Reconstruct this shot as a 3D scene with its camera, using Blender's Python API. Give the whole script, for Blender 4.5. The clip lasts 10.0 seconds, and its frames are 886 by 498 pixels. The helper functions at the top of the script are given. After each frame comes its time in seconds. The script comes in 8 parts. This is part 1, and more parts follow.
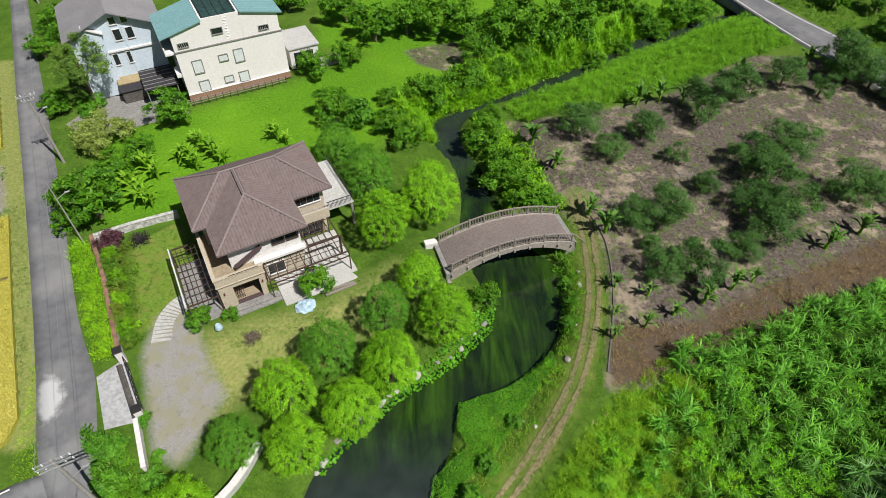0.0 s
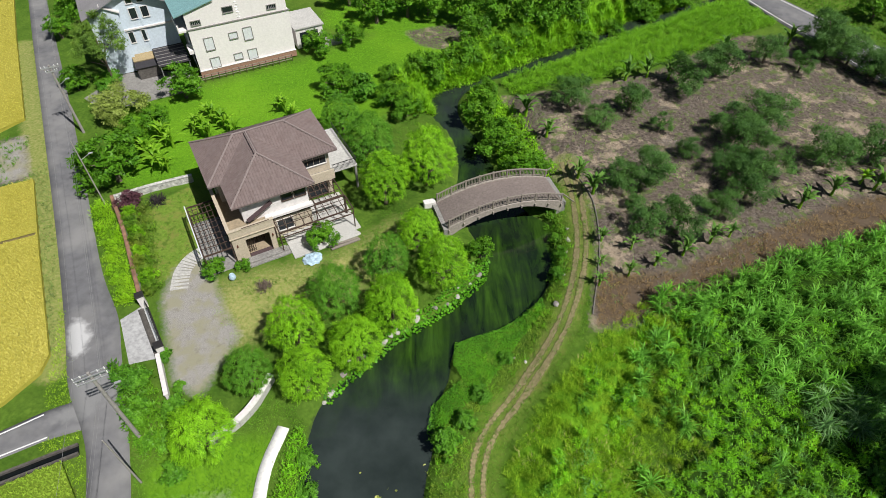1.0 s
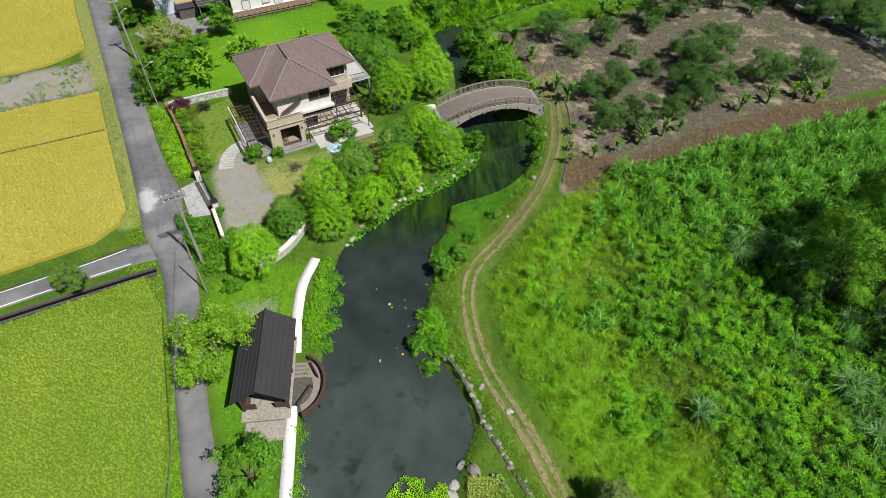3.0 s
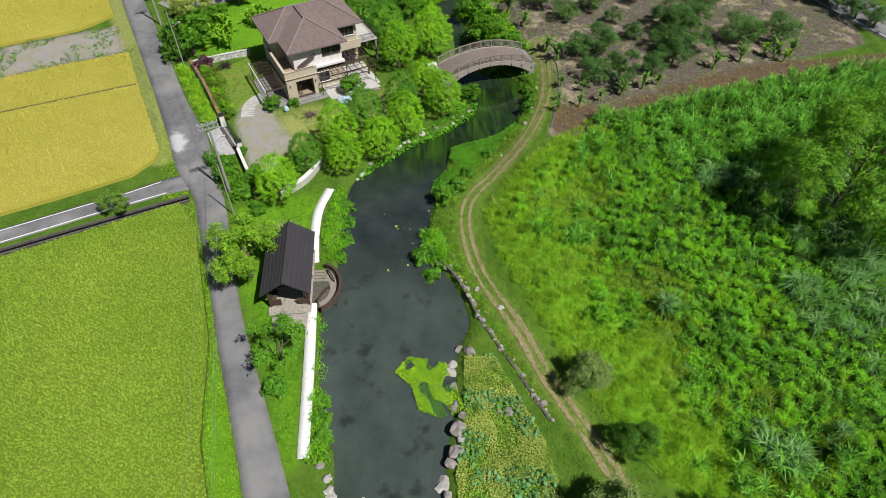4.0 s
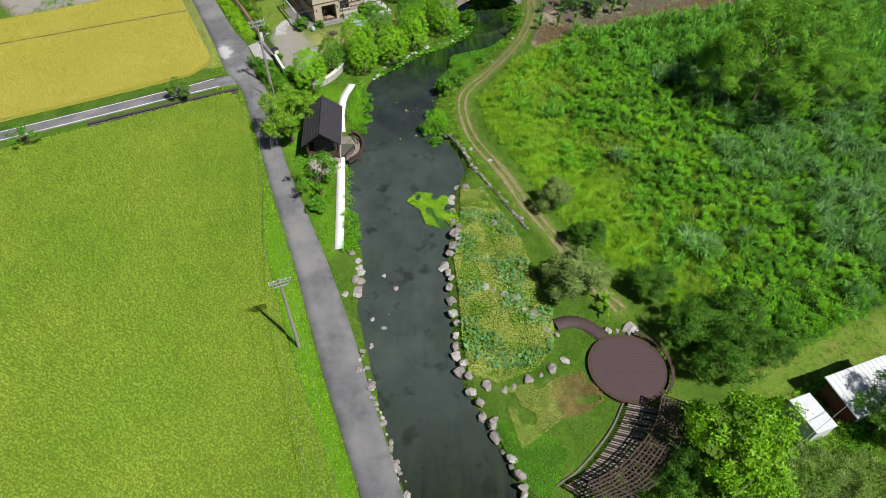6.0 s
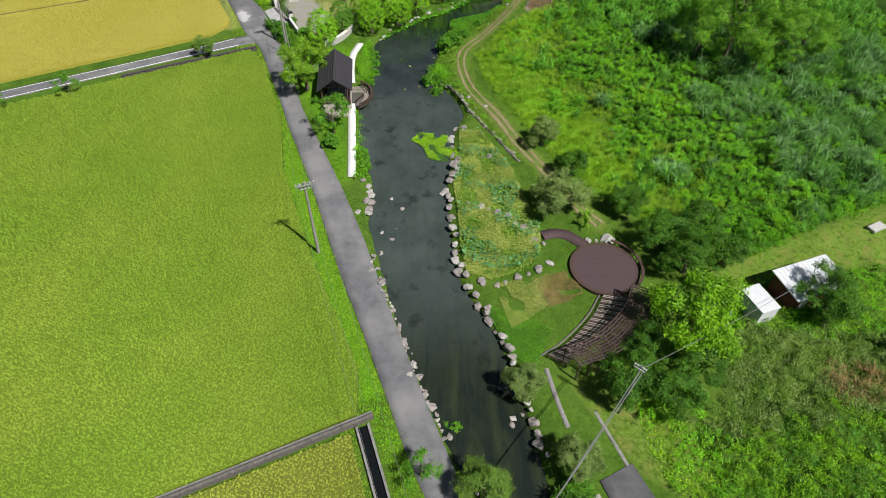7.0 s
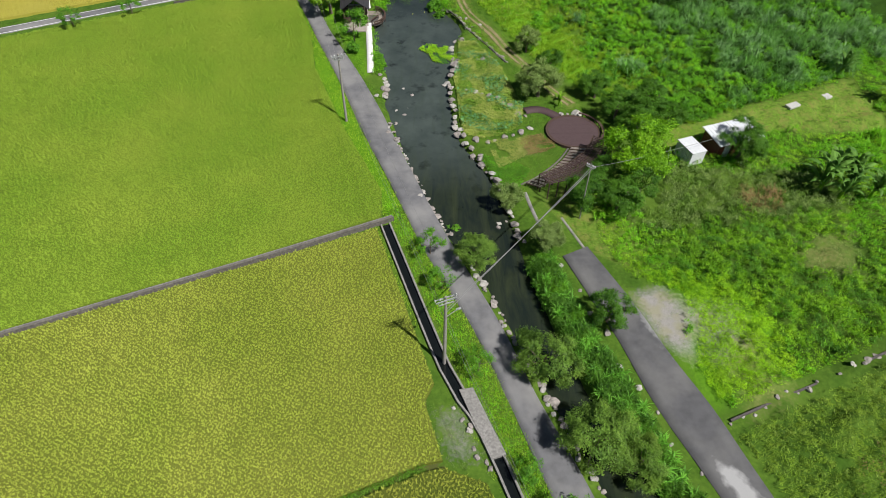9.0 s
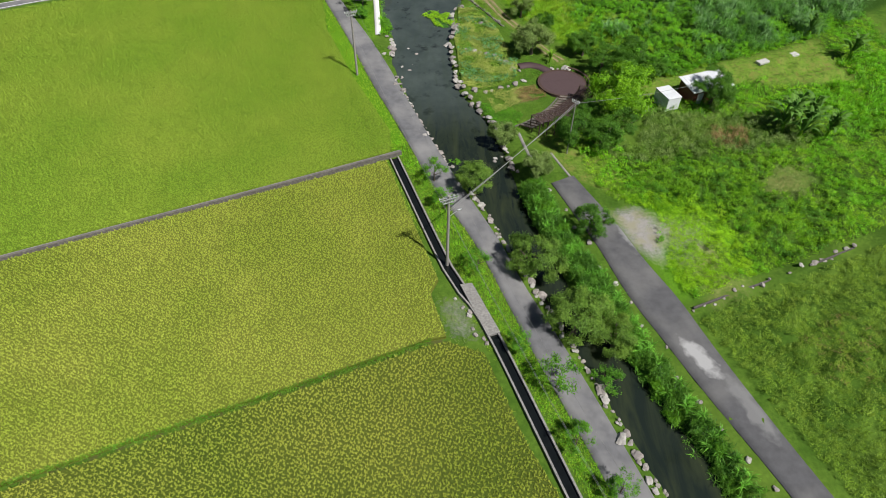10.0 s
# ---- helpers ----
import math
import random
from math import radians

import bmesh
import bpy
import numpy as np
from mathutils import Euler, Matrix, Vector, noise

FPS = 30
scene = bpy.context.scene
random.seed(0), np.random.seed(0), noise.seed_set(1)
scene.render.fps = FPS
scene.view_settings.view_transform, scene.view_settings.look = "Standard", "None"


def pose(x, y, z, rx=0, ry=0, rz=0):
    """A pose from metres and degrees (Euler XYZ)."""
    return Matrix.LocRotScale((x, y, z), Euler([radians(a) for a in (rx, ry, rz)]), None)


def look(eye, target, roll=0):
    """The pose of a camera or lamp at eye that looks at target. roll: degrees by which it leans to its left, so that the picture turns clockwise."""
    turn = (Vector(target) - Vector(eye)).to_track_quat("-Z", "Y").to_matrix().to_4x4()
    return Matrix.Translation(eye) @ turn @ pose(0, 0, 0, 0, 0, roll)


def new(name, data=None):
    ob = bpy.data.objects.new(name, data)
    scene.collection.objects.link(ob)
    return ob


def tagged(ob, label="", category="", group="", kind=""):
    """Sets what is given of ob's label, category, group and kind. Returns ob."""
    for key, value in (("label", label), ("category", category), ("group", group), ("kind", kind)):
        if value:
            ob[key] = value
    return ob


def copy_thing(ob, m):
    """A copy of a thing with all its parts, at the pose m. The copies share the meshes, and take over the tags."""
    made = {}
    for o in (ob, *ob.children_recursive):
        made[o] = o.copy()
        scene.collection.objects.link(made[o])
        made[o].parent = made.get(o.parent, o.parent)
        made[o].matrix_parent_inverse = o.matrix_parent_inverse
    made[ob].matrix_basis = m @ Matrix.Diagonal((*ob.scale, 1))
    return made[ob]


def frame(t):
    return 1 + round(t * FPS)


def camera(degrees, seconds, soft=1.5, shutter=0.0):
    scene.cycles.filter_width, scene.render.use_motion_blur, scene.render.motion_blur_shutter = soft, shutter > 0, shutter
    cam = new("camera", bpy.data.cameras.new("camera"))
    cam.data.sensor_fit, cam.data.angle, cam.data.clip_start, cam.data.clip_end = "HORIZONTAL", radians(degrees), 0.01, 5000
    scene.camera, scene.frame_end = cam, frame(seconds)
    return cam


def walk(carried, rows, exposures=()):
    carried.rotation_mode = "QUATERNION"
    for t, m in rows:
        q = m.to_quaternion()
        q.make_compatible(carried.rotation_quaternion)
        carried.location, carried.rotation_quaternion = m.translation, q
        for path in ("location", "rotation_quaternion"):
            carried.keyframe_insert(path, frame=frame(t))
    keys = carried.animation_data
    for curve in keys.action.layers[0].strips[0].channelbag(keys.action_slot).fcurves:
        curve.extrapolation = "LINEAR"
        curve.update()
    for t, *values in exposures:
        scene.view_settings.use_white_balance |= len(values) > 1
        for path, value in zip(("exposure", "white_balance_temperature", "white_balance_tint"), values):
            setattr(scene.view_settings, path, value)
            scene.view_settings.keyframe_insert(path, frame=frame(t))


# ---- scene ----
# Camera: a drone flying backwards over a canal, looking down and ahead.
cam = camera(74.0, 10.0, soft=0.65)
ROWS = [  # seconds, x, y, z, yaw, pitch, roll
    (0.0, -0.02, 0.01, 45.05, -0.65, -47.08, -0.82),
    (0.5, 0.13, -2.66, 45.02, -0.63, -47.06, -0.77),
    (1.0, 0.24, -6.07, 45.02, -0.60, -47.05, -0.74),
    (1.5, 0.30, -10.10, 45.04, -0.57, -47.04, -0.71),
    (2.0, 0.34, -14.59, 45.08, -0.54, -47.03, -0.69),
    (2.5, 0.35, -19.49, 45.14, -0.52, -47.03, -0.68),
    (4.0, 0.26, -35.63, 45.29, -0.45, -47.02, -0.66),
    (4.5, 0.21, -41.16, 45.32, -0.43, -47.02, -0.66),
    (5.0, 0.15, -46.82, 45.34, -0.41, -47.01, -0.67),
    (5.5, 0.07, -52.44, 45.34, -0.40, -47.01, -0.67),
    (7.0, -0.20, -69.85, 45.28, -0.40, -47.00, -0.69),
    (7.5, -0.31, -75.62, 45.24, -0.42, -46.99, -0.70),
    (8.0, -0.45, -81.45, 45.20, -0.43, -46.98, -0.70),
    (8.5, -0.60, -87.38, 45.16, -0.46, -46.96, -0.70),
    (9.0, -0.79, -93.25, 45.13, -0.50, -46.94, -0.70),
    (9.5, -1.00, -99.06, 45.12, -0.54, -46.92, -0.69),
    (10.0, -1.25, -104.92, 45.13, -0.59, -46.90, -0.68),
]
walk(cam, [(t, pose(x, y, z, 90 + pitch, roll, yaw)) for t, x, y, z, yaw, pitch, roll in ROWS])

# ---- light ----
SUN_AZIMUTH, SUN_HEIGHT = 132.0, 55.0
sun_way = Vector((math.sin(radians(SUN_AZIMUTH)) * math.cos(radians(SUN_HEIGHT)),
                  math.cos(radians(SUN_AZIMUTH)) * math.cos(radians(SUN_HEIGHT)), math.sin(radians(SUN_HEIGHT))))
sun_data = bpy.data.lights.new("sun", "SUN")
sun_data.energy, sun_data.angle, sun_data.color = 5.0, radians(0.6), (1.0, 0.97, 0.93)
sun = new("sun", sun_data)
sun.matrix_world = look(sun_way * 200, (0, 0, 0))
world = bpy.data.worlds.new("sky")
scene.world = world
world.use_nodes = True
sky = world.node_tree.nodes.new("ShaderNodeTexSky")
sky.sky_type, sky.sun_disc = "NISHITA", False
sky.sun_elevation, sky.sun_rotation = radians(SUN_HEIGHT), radians(SUN_AZIMUTH)
world.node_tree.links.new(sky.outputs[0], world.node_tree.nodes["Background"].inputs[0])
world.node_tree.nodes["Background"].inputs[1].default_value = 0.033
scene.view_settings.exposure = 0.22


# ---- materials ----
class Nodes:
    """A small builder of node materials."""

    def __init__(self, name, rough=0.8, metal=0.0, spec=0.3):
        self.mat = bpy.data.materials.new(name)
        self.mat.use_nodes = True
        self.tree = self.mat.node_tree
        self.bsdf = self.tree.nodes["Principled BSDF"]
        self.out = self.tree.nodes["Material Output"]
        self.bsdf.inputs["Roughness"].default_value = rough
        self.bsdf.inputs["Metallic"].default_value = metal
        self.bsdf.inputs["Specular IOR Level"].default_value = spec

    def put(self, socket, value):
        if hasattr(value, "is_output"):
            self.tree.links.new(value, socket)
        elif isinstance(value, tuple) and len(value) == 3 and len(socket.default_value) == 4:
            socket.default_value = (*value, 1)
        else:
            socket.default_value = value

    def place(self, kind="position", stretch=(1, 1, 1), turn=0.0):
        if kind == "position":
            src = self.tree.nodes.new("ShaderNodeNewGeometry").outputs["Position"]
        else:
            src = self.tree.nodes.new("ShaderNodeTexCoord").outputs["Object"]
        m = self.tree.nodes.new("ShaderNodeMapping")
        m.inputs["Scale"].default_value = stretch
        m.inputs["Rotation"].default_value = (0, 0, radians(turn))
        self.tree.links.new(src, m.inputs[0])
        return m.outputs[0]

    def noise(self, scale, detail=4.0, vec=None, rough=0.55, distort=0.0):
        n = self.tree.nodes.new("ShaderNodeTexNoise")
        n.inputs["Scale"].default_value, n.inputs["Detail"].default_value = scale, detail
        n.inputs["Roughness"].default_value, n.inputs["Distortion"].default_value = rough, distort
        self.tree.links.new(vec or self.place(), n.inputs["Vector"])
        return n.outputs["Fac"]

    def cells(self, scale, vec=None, feature="F1", out="Distance"):
        n = self.tree.nodes.new("ShaderNodeTexVoronoi")
        n.feature = feature
        n.inputs["Scale"].default_value = scale
        self.tree.links.new(vec or self.place(), n.inputs["Vector"])
        return n.outputs[out]

    def wave(self, scale, vec=None, distort=0.5, axis="X"):
        n = self.tree.nodes.new("ShaderNodeTexWave")
        n.bands_direction = axis
        n.inputs["Scale"].default_value, n.inputs["Distortion"].default_value = scale, distort
        n.inputs["Detail"].default_value = 2.0
        self.tree.links.new(vec or self.place(), n.inputs["Vector"])
        return n.outputs["Fac"]

    def ramp(self, fac, *stops):
        n = self.tree.nodes.new("ShaderNodeValToRGB")
        e = n.color_ramp.elements
        while len(e) < len(stops):
            e.new(0.5)
        for el, (at, col) in zip(e, stops):
            el.position = at
            el.color = (*col, 1) if isinstance(col, tuple) else (col, col, col, 1)
        self.tree.links.new(fac, n.inputs[0])
        return n.outputs[0]

    def mix(self, fac, a, b, blend="MIX"):
        n = self.tree.nodes.new("ShaderNodeMix")
        n.data_type, n.blend_type = "RGBA", blend
        self.put(n.inputs[0], fac), self.put(n.inputs[6], a), self.put(n.inputs[7], b)
        return n.outputs[2]

    def maths(self, op, a, b=0.0, clamp=False):
        n = self.tree.nodes.new("ShaderNodeMath")
        n.operation, n.use_clamp = op, clamp
        self.put(n.inputs[0], a), self.put(n.inputs[1], b)
        return n.outputs[0]

    def attribute(self, name):
        n = self.tree.nodes.new("ShaderNodeAttribute")
        n.attribute_name = name
        return n.outputs["Fac"]

    def by_object(self):
        return self.tree.nodes.new("ShaderNodeObjectInfo").outputs["Random"]

    def by_piece(self):
        return self.tree.nodes.new("ShaderNodeNewGeometry").outputs["Random Per Island"]

    def bump(self, height, strength=0.4, distance=0.05):
        n = self.tree.nodes.new("ShaderNodeBump")
        n.inputs["Strength"].default_value, n.inputs["Distance"].default_value = strength, distance
        self.tree.links.new(height, n.inputs["Height"])
        self.tree.links.new(n.outputs[0], self.bsdf.inputs["Normal"])

    def done(self, colour, rough=None):
        self.put(self.bsdf.inputs["Base Color"], colour)
        if rough is not None:
            self.put(self.bsdf.inputs["Roughness"], rough)
        return self.mat


def scaled(c, k):
    return tuple(v * k for v in c)


def plain(name, colour, rough=0.75, grain=6.0, vary=0.25, bump=0.15, metal=0.0, spec=0.3, stain=0.5, kind="position"):
    """A painted, concrete or stone surface: grain, broad stains and a little relief."""
    n = Nodes(name, rough, metal, spec)
    vec = n.place(kind)
    fine, broad = n.noise(grain, 6, vec), n.noise(stain, 4, vec)
    c = n.mix(n.ramp(fine, (0.3, 0.0), (0.75, 1.0)), scaled(colour, 1 - vary), scaled(colour, 1 + vary * 0.6))
    c = n.mix(n.ramp(broad, (0.35, 0.0), (0.7, vary)), c, scaled(colour, 0.55))
    n.bump(fine, bump, 0.03)
    return n.done(c)


def leafy(name, dark, light, rough=0.5, sheer=0.27, tip=None):
    """Leaves: a colour for each leaf and each plant, and light that shines through."""
    n = Nodes(name, rough, 0.0, 0.2)
    dark, light = scaled(dark, 0.75), scaled(light, 1.12)
    plant = n.cells(1.5, n.place("position", (1, 1, 0.6)), out="Color")
    shade = n.maths("ADD", n.maths("MULTIPLY", n.by_piece(), 0.5), n.maths("MULTIPLY", plant, 0.5))
    c = n.mix(n.ramp(shade, (0.2, 0.0), (0.8, 1.0)), dark, light)
    c = n.mix(n.maths("MULTIPLY", n.by_object(), 0.35), c, scaled(light, 0.7))
    c = n.mix(n.ramp(n.noise(0.4, 4), (0.4, 0.0), (0.72, 0.42)), c, tip or light)
    c = n.mix(n.ramp(n.noise(0.16, 3), (0.47, 0.0), (0.7, 0.4)), c, dark)
    n.put(n.bsdf.inputs["Base Color"], c)
    glow = n.tree.nodes.new("ShaderNodeBsdfTranslucent")
    n.put(glow.inputs["Color"], c)
    both = n.tree.nodes.new("ShaderNodeMixShader")
    both.inputs[0].default_value = sheer
    n.tree.links.new(n.bsdf.outputs[0], both.inputs[1])
    n.tree.links.new(glow.outputs[0], both.inputs[2])
    n.tree.links.new(both.outputs[0], n.out.inputs[0])
    return n.mat


def ground_material():
    n = Nodes("ground_soil_and_grass", 0.95, 0, 0.1)
    big, mid, fine, tiny = n.noise(0.06, 3), n.noise(0.5, 5), n.noise(3.0, 6), n.noise(14.0, 5)
    grass = n.mix(n.ramp(mid, (0.3, 0.0), (0.7, 1.0)), (0.045, 0.105, 0.010), (0.105, 0.19, 0.022))
    grass = n.mix(n.ramp(fine, (0.35, 0.0), (0.7, 0.7)), grass, (0.032, 0.072, 0.008))
    grass = n.mix(n.ramp(big, (0.45, 0.0), (0.75, 0.5)), grass, (0.13, 0.20, 0.028))

    def layer(col, attr, soft=0.12, wob=0.5):
        m = n.maths("ADD", n.attribute(attr), n.maths("MULTIPLY", n.maths("SUBTRACT", fine, 0.5), wob))
        return n.mix(n.ramp(m, (0.5 - soft, 0.0), (0.5 + soft, 1.0)), *col)

    soil = n.mix(n.ramp(fine, (0.3, 0.0), (0.7, 1.0)), (0.045, 0.036, 0.030), (0.17, 0.14, 0.115))
    litter = n.ramp(n.noise(0.32, 6, None, 0.7), (0.52, 0.0), (0.60, 0.85))
    soil = n.mix(litter, soil, n.mix(n.ramp(tiny, (0.35, 0.0), (0.65, 1.0)), (0.16, 0.12, 0.085), (0.46, 0.38, 0.28)))
    soil = n.mix(n.ramp(n.noise(1.1, 5), (0.52, 0.0), (0.64, 0.75)), soil, (0.09, 0.14, 0.03))
    lush = n.mix(n.ramp(fine, (0.3, 0.0), (0.75, 1.0)), (0.06, 0.165, 0.008), (0.13, 0.29, 0.014))
    lush = n.mix(n.ramp(big, (0.45, 0.0), (0.7, 0.6)), lush, (0.17, 0.34, 0.016))
    c = layer((grass, lush), "lush", 0.3)
    c = layer((c, soil), "soil")
    # near-black green: shade between the tall stems painted into the ground colour
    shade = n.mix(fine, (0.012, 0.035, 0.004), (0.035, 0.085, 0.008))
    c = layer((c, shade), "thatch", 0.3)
    dark = n.mix(fine, (0.06, 0.045, 0.032), (0.15, 0.11, 0.075))
    c = layer((c, dark), "mulch")
    dry = n.mix(n.ramp(fine, (0.3, 0.0), (0.75, 1.0)), (0.20, 0.24, 0.06), (0.36, 0.33, 0.13))
    c = layer((c, dry), "dry", 0.3)
    mown = n.mix(n.ramp(fine, (0.3, 0.0), (0.75, 1.0)), (0.10, 0.18, 0.022), (0.18, 0.26, 0.04))
    mown = n.mix(n.ramp(n.noise(0.7, 5), (0.46, 0.0), (0.64, 0.8)), mown, (0.19, 0.20, 0.05))
    mown = n.mix(n.ramp(n.noise(1.6, 4), (0.52, 0.0), (0.66, 0.7)), mown, (0.05, 0.11, 0.012))
    c = layer((c, mown), "mown", 0.15, 0.2)
    stone = n.mix(n.ramp(tiny, (0.3, 0.0), (0.75, 1.0)), (0.19, 0.18, 0.165), (0.38, 0.365, 0.34))
    stone = n.mix(n.ramp(mid, (0.45, 0.0), (0.58, 0.85)), stone, (0.26, 0.25, 0.17))
    stone = n.mix(n.ramp(n.noise(1.6, 5), (0.56, 0.0), (0.72, 0.4)), stone, (0.15, 0.135, 0.105))
    c = layer((c, stone), "gravel", 0.2)
    mud = n.mix(fine, (0.10, 0.09, 0.03), (0.06, 0.09, 0.02))
    c = layer((c, mud), "paddy", 0.05, 0.1)
    bed = n.mix(fine, (0.015, 0.025, 0.012), (0.05, 0.055, 0.035))
    c = layer((c, bed), "bed", 0.1, 0.2)
    n.bump(n.mix(0.5, fine, tiny), 0.6, 0.12)
    return n.done(c)


def water_material():
    n = Nodes("canal_water", 0.06, 0, 0.38)
    flow = n.place("position", (0.55, 0.10, 1), 12)
    weed = n.noise(1.4, 6, flow, 0.6, 0.8)
    patch = n.noise(0.09, 3)
    deep = n.mix(n.ramp(n.noise(0.3, 4), (0.3, 0.0), (0.7, 1.0)), (0.036, 0.048, 0.044), (0.060, 0.076, 0.068))
    c = n.mix(n.ramp(weed, (0.5, 0.0), (0.75, 0.35)), deep, (0.03, 0.045, 0.024))
    c = n.mix(n.ramp(patch, (0.45, 0.0), (0.62, 0.7)), c, deep)
    c = n.mix(n.ramp(n.noise(0.45, 5), (0.58, 0.0), (0.70, 0.7)), c, (0.014, 0.018, 0.016))
    beds = n.mix(n.ramp(weed, (0.38, 0.0), (0.66, 1.0)), (0.005, 0.015, 0.003), (0.034, 0.085, 0.007))
    beds = n.mix(n.ramp(n.noise(0.22, 4), (0.42, 0.0), (0.62, 0.8)), beds, (0.008, 0.015, 0.008))
    # darker water tone towards the north
    c = n.mix(n.attribute("north_tone"), c, n.mix(n.ramp(n.noise(0.25, 4), (0.35, 0.0), (0.65, 1.0)), (0.012, 0.018, 0.017), (0.030, 0.040, 0.038)))
    c = n.mix(n.attribute("weedy"), c, beds)
    brown = n.mix(n.ramp(weed, (0.4, 0.0), (0.7, 1.0)), (0.008, 0.013, 0.009), (0.028, 0.036, 0.016))
    c = n.mix(n.attribute("murky"), c, brown)
    n.bump(n.noise(5.0, 3, n.place("position", (1.2, 0.5, 1), 12)), 0.12, 0.03)
    return n.done(c)


def asphalt_material(name, shade, worn=()):
    """Old asphalt: grain, tyre lines, stains, and pale worn spots of (x, y, half width, half length, turn, grey)."""
    n = Nodes(name, 0.9, 0, 0.2)
    fine, mid, big = n.noise(30, 4), n.noise(1.2, 5), n.noise(0.18, 4)
    c = n.mix(fine, scaled((1.0, 1.0, 1.05), shade * 0.75), scaled((1.0, 1.0, 1.05), shade * 1.25))
    c = n.mix(n.ramp(mid, (0.4, 0.0), (0.7, 0.55)), c, scaled((1.0, 1.0, 1.04), shade * 0.6))
    c = n.mix(n.ramp(big, (0.42, 0.0), (0.65, 0.65)), c, scaled((1.05, 1.03, 1.0), shade * 1.7))
    for x, y, w, h, turn, grey in worn:
        move = n.tree.nodes.new("ShaderNodeMapping")
        move.vector_type = "TEXTURE"
        move.inputs["Location"].default_value = (x, y, 0)
        move.inputs["Rotation"].default_value = (0, 0, radians(turn))
        move.inputs["Scale"].default_value = (w, h, 1000)
        n.tree.links.new(n.tree.nodes.new("ShaderNodeNewGeometry").outputs["Position"], move.inputs[0])
        size = n.tree.nodes.new("ShaderNodeVectorMath")
        size.operation = "LENGTH"
        n.tree.links.new(move.outputs[0], size.inputs[0])
        edge = n.maths("ADD", size.outputs["Value"], n.maths("MULTIPLY", n.maths("SUBTRACT", n.noise(0.9, 6), 0.5), 1.6))
        c = n.mix(n.ramp(edge, (0.55, 0.95), (1.0, 0.0)), c, n.mix(fine, scaled((1, 1, 1), grey * 0.85), scaled((1, 1, 1), grey * 1.15)))
    n.bump(fine, 0.2, 0.01)
    return n.done(c)


def rice_material(name, dark, light, ripe):
    n = Nodes(name, 0.75, 0, 0.15)
    big, mid, fine = n.noise(0.07, 3), n.noise(0.5, 5), n.noise(9, 5)
    c = n.mix(n.ramp(fine, (0.3, 0.0), (0.7, 1.0)), dark, light)
    c = n.mix(n.ramp(big, (0.4, 0.0), (0.7, 0.7)), c, ripe)
    c = n.mix(n.ramp(mid, (0.45, 0.0), (0.75, 0.22)), c, scaled(dark, 0.8))
    c = n.mix(n.maths("MULTIPLY", n.by_piece(), 0.45), c, ripe)
    n.bump(fine, 0.8, 0.2)
    return n.done(c)


def roof_material():
    n = Nodes("brown_roof_tiles", 0.85, 0, 0.2)
    vec = n.place("object")
    fine, mid = n.noise(9, 5, vec), n.noise(0.8, 5, vec)
    tile = n.cells(3.3, vec, out="Color")
    c = n.mix(fine, (0.10, 0.072, 0.07), (0.19, 0.142, 0.132))
    c = n.mix(n.ramp(mid, (0.35, 0.0), (0.7, 0.6)), c, (0.15, 0.12, 0.115))
    c = n.mix(n.maths("MULTIPLY", tile, 0.45), c, (0.235, 0.19, 0.18))
    n.bump(fine, 0.3, 0.02)
    return n.done(c)


def wood_material(name, dark, light, rough=0.75):
    n = Nodes(name, rough, 0, 0.25)
    grain = n.noise(7, 6, n.place("object", (0.6, 6, 6)), 0.6, 0.6)
    c = n.mix(n.ramp(grain, (0.3, 0.0), (0.7, 1.0)), dark, light)
    c = n.mix(n.maths("MULTIPLY", n.by_object(), 0.4), c, scaled(light, 0.7))
    n.bump(grain, 0.25, 0.01)
    return n.done(c)


def rut_material():
    """Two worn wheel lines that fade into the grass on both sides."""
    n = Nodes("worn_track_soil", 0.95, 0, 0.1)
    fine, mid = n.noise(4, 6), n.noise(0.16, 5)
    c = n.mix(n.ramp(fine, (0.3, 0.0), (0.7, 1.0)), (0.17, 0.15, 0.07), (0.31, 0.265, 0.14))
    n.bump(fine, 0.5, 0.05)
    n.put(n.bsdf.inputs["Base Color"], c)
    line = n.maths("ABSOLUTE", n.maths("SUBTRACT", n.maths("ABSOLUTE", n.maths("SUBTRACT", n.attribute("across"), 0.5)), 0.25))
    bare = n.maths("SUBTRACT", 1.0, n.maths("MULTIPLY", line, 6.0))
    bare = n.maths("ADD", bare, n.maths("MULTIPLY", n.maths("SUBTRACT", n.mix(0.6, fine, mid), 0.5), 3.6))
    clear = n.tree.nodes.new("ShaderNodeBsdfTransparent")
    both = n.tree.nodes.new("ShaderNodeMixShader")
    n.tree.links.new(n.ramp(bare, (0.0, 0.0), (0.5, 0.95)), both.inputs[0])
    n.tree.links.new(clear.outputs[0], both.inputs[1])
    n.tree.links.new(n.bsdf.outputs[0], both.inputs[2])
    n.tree.links.new(both.outputs[0], n.out.inputs[0])
    return n.mat


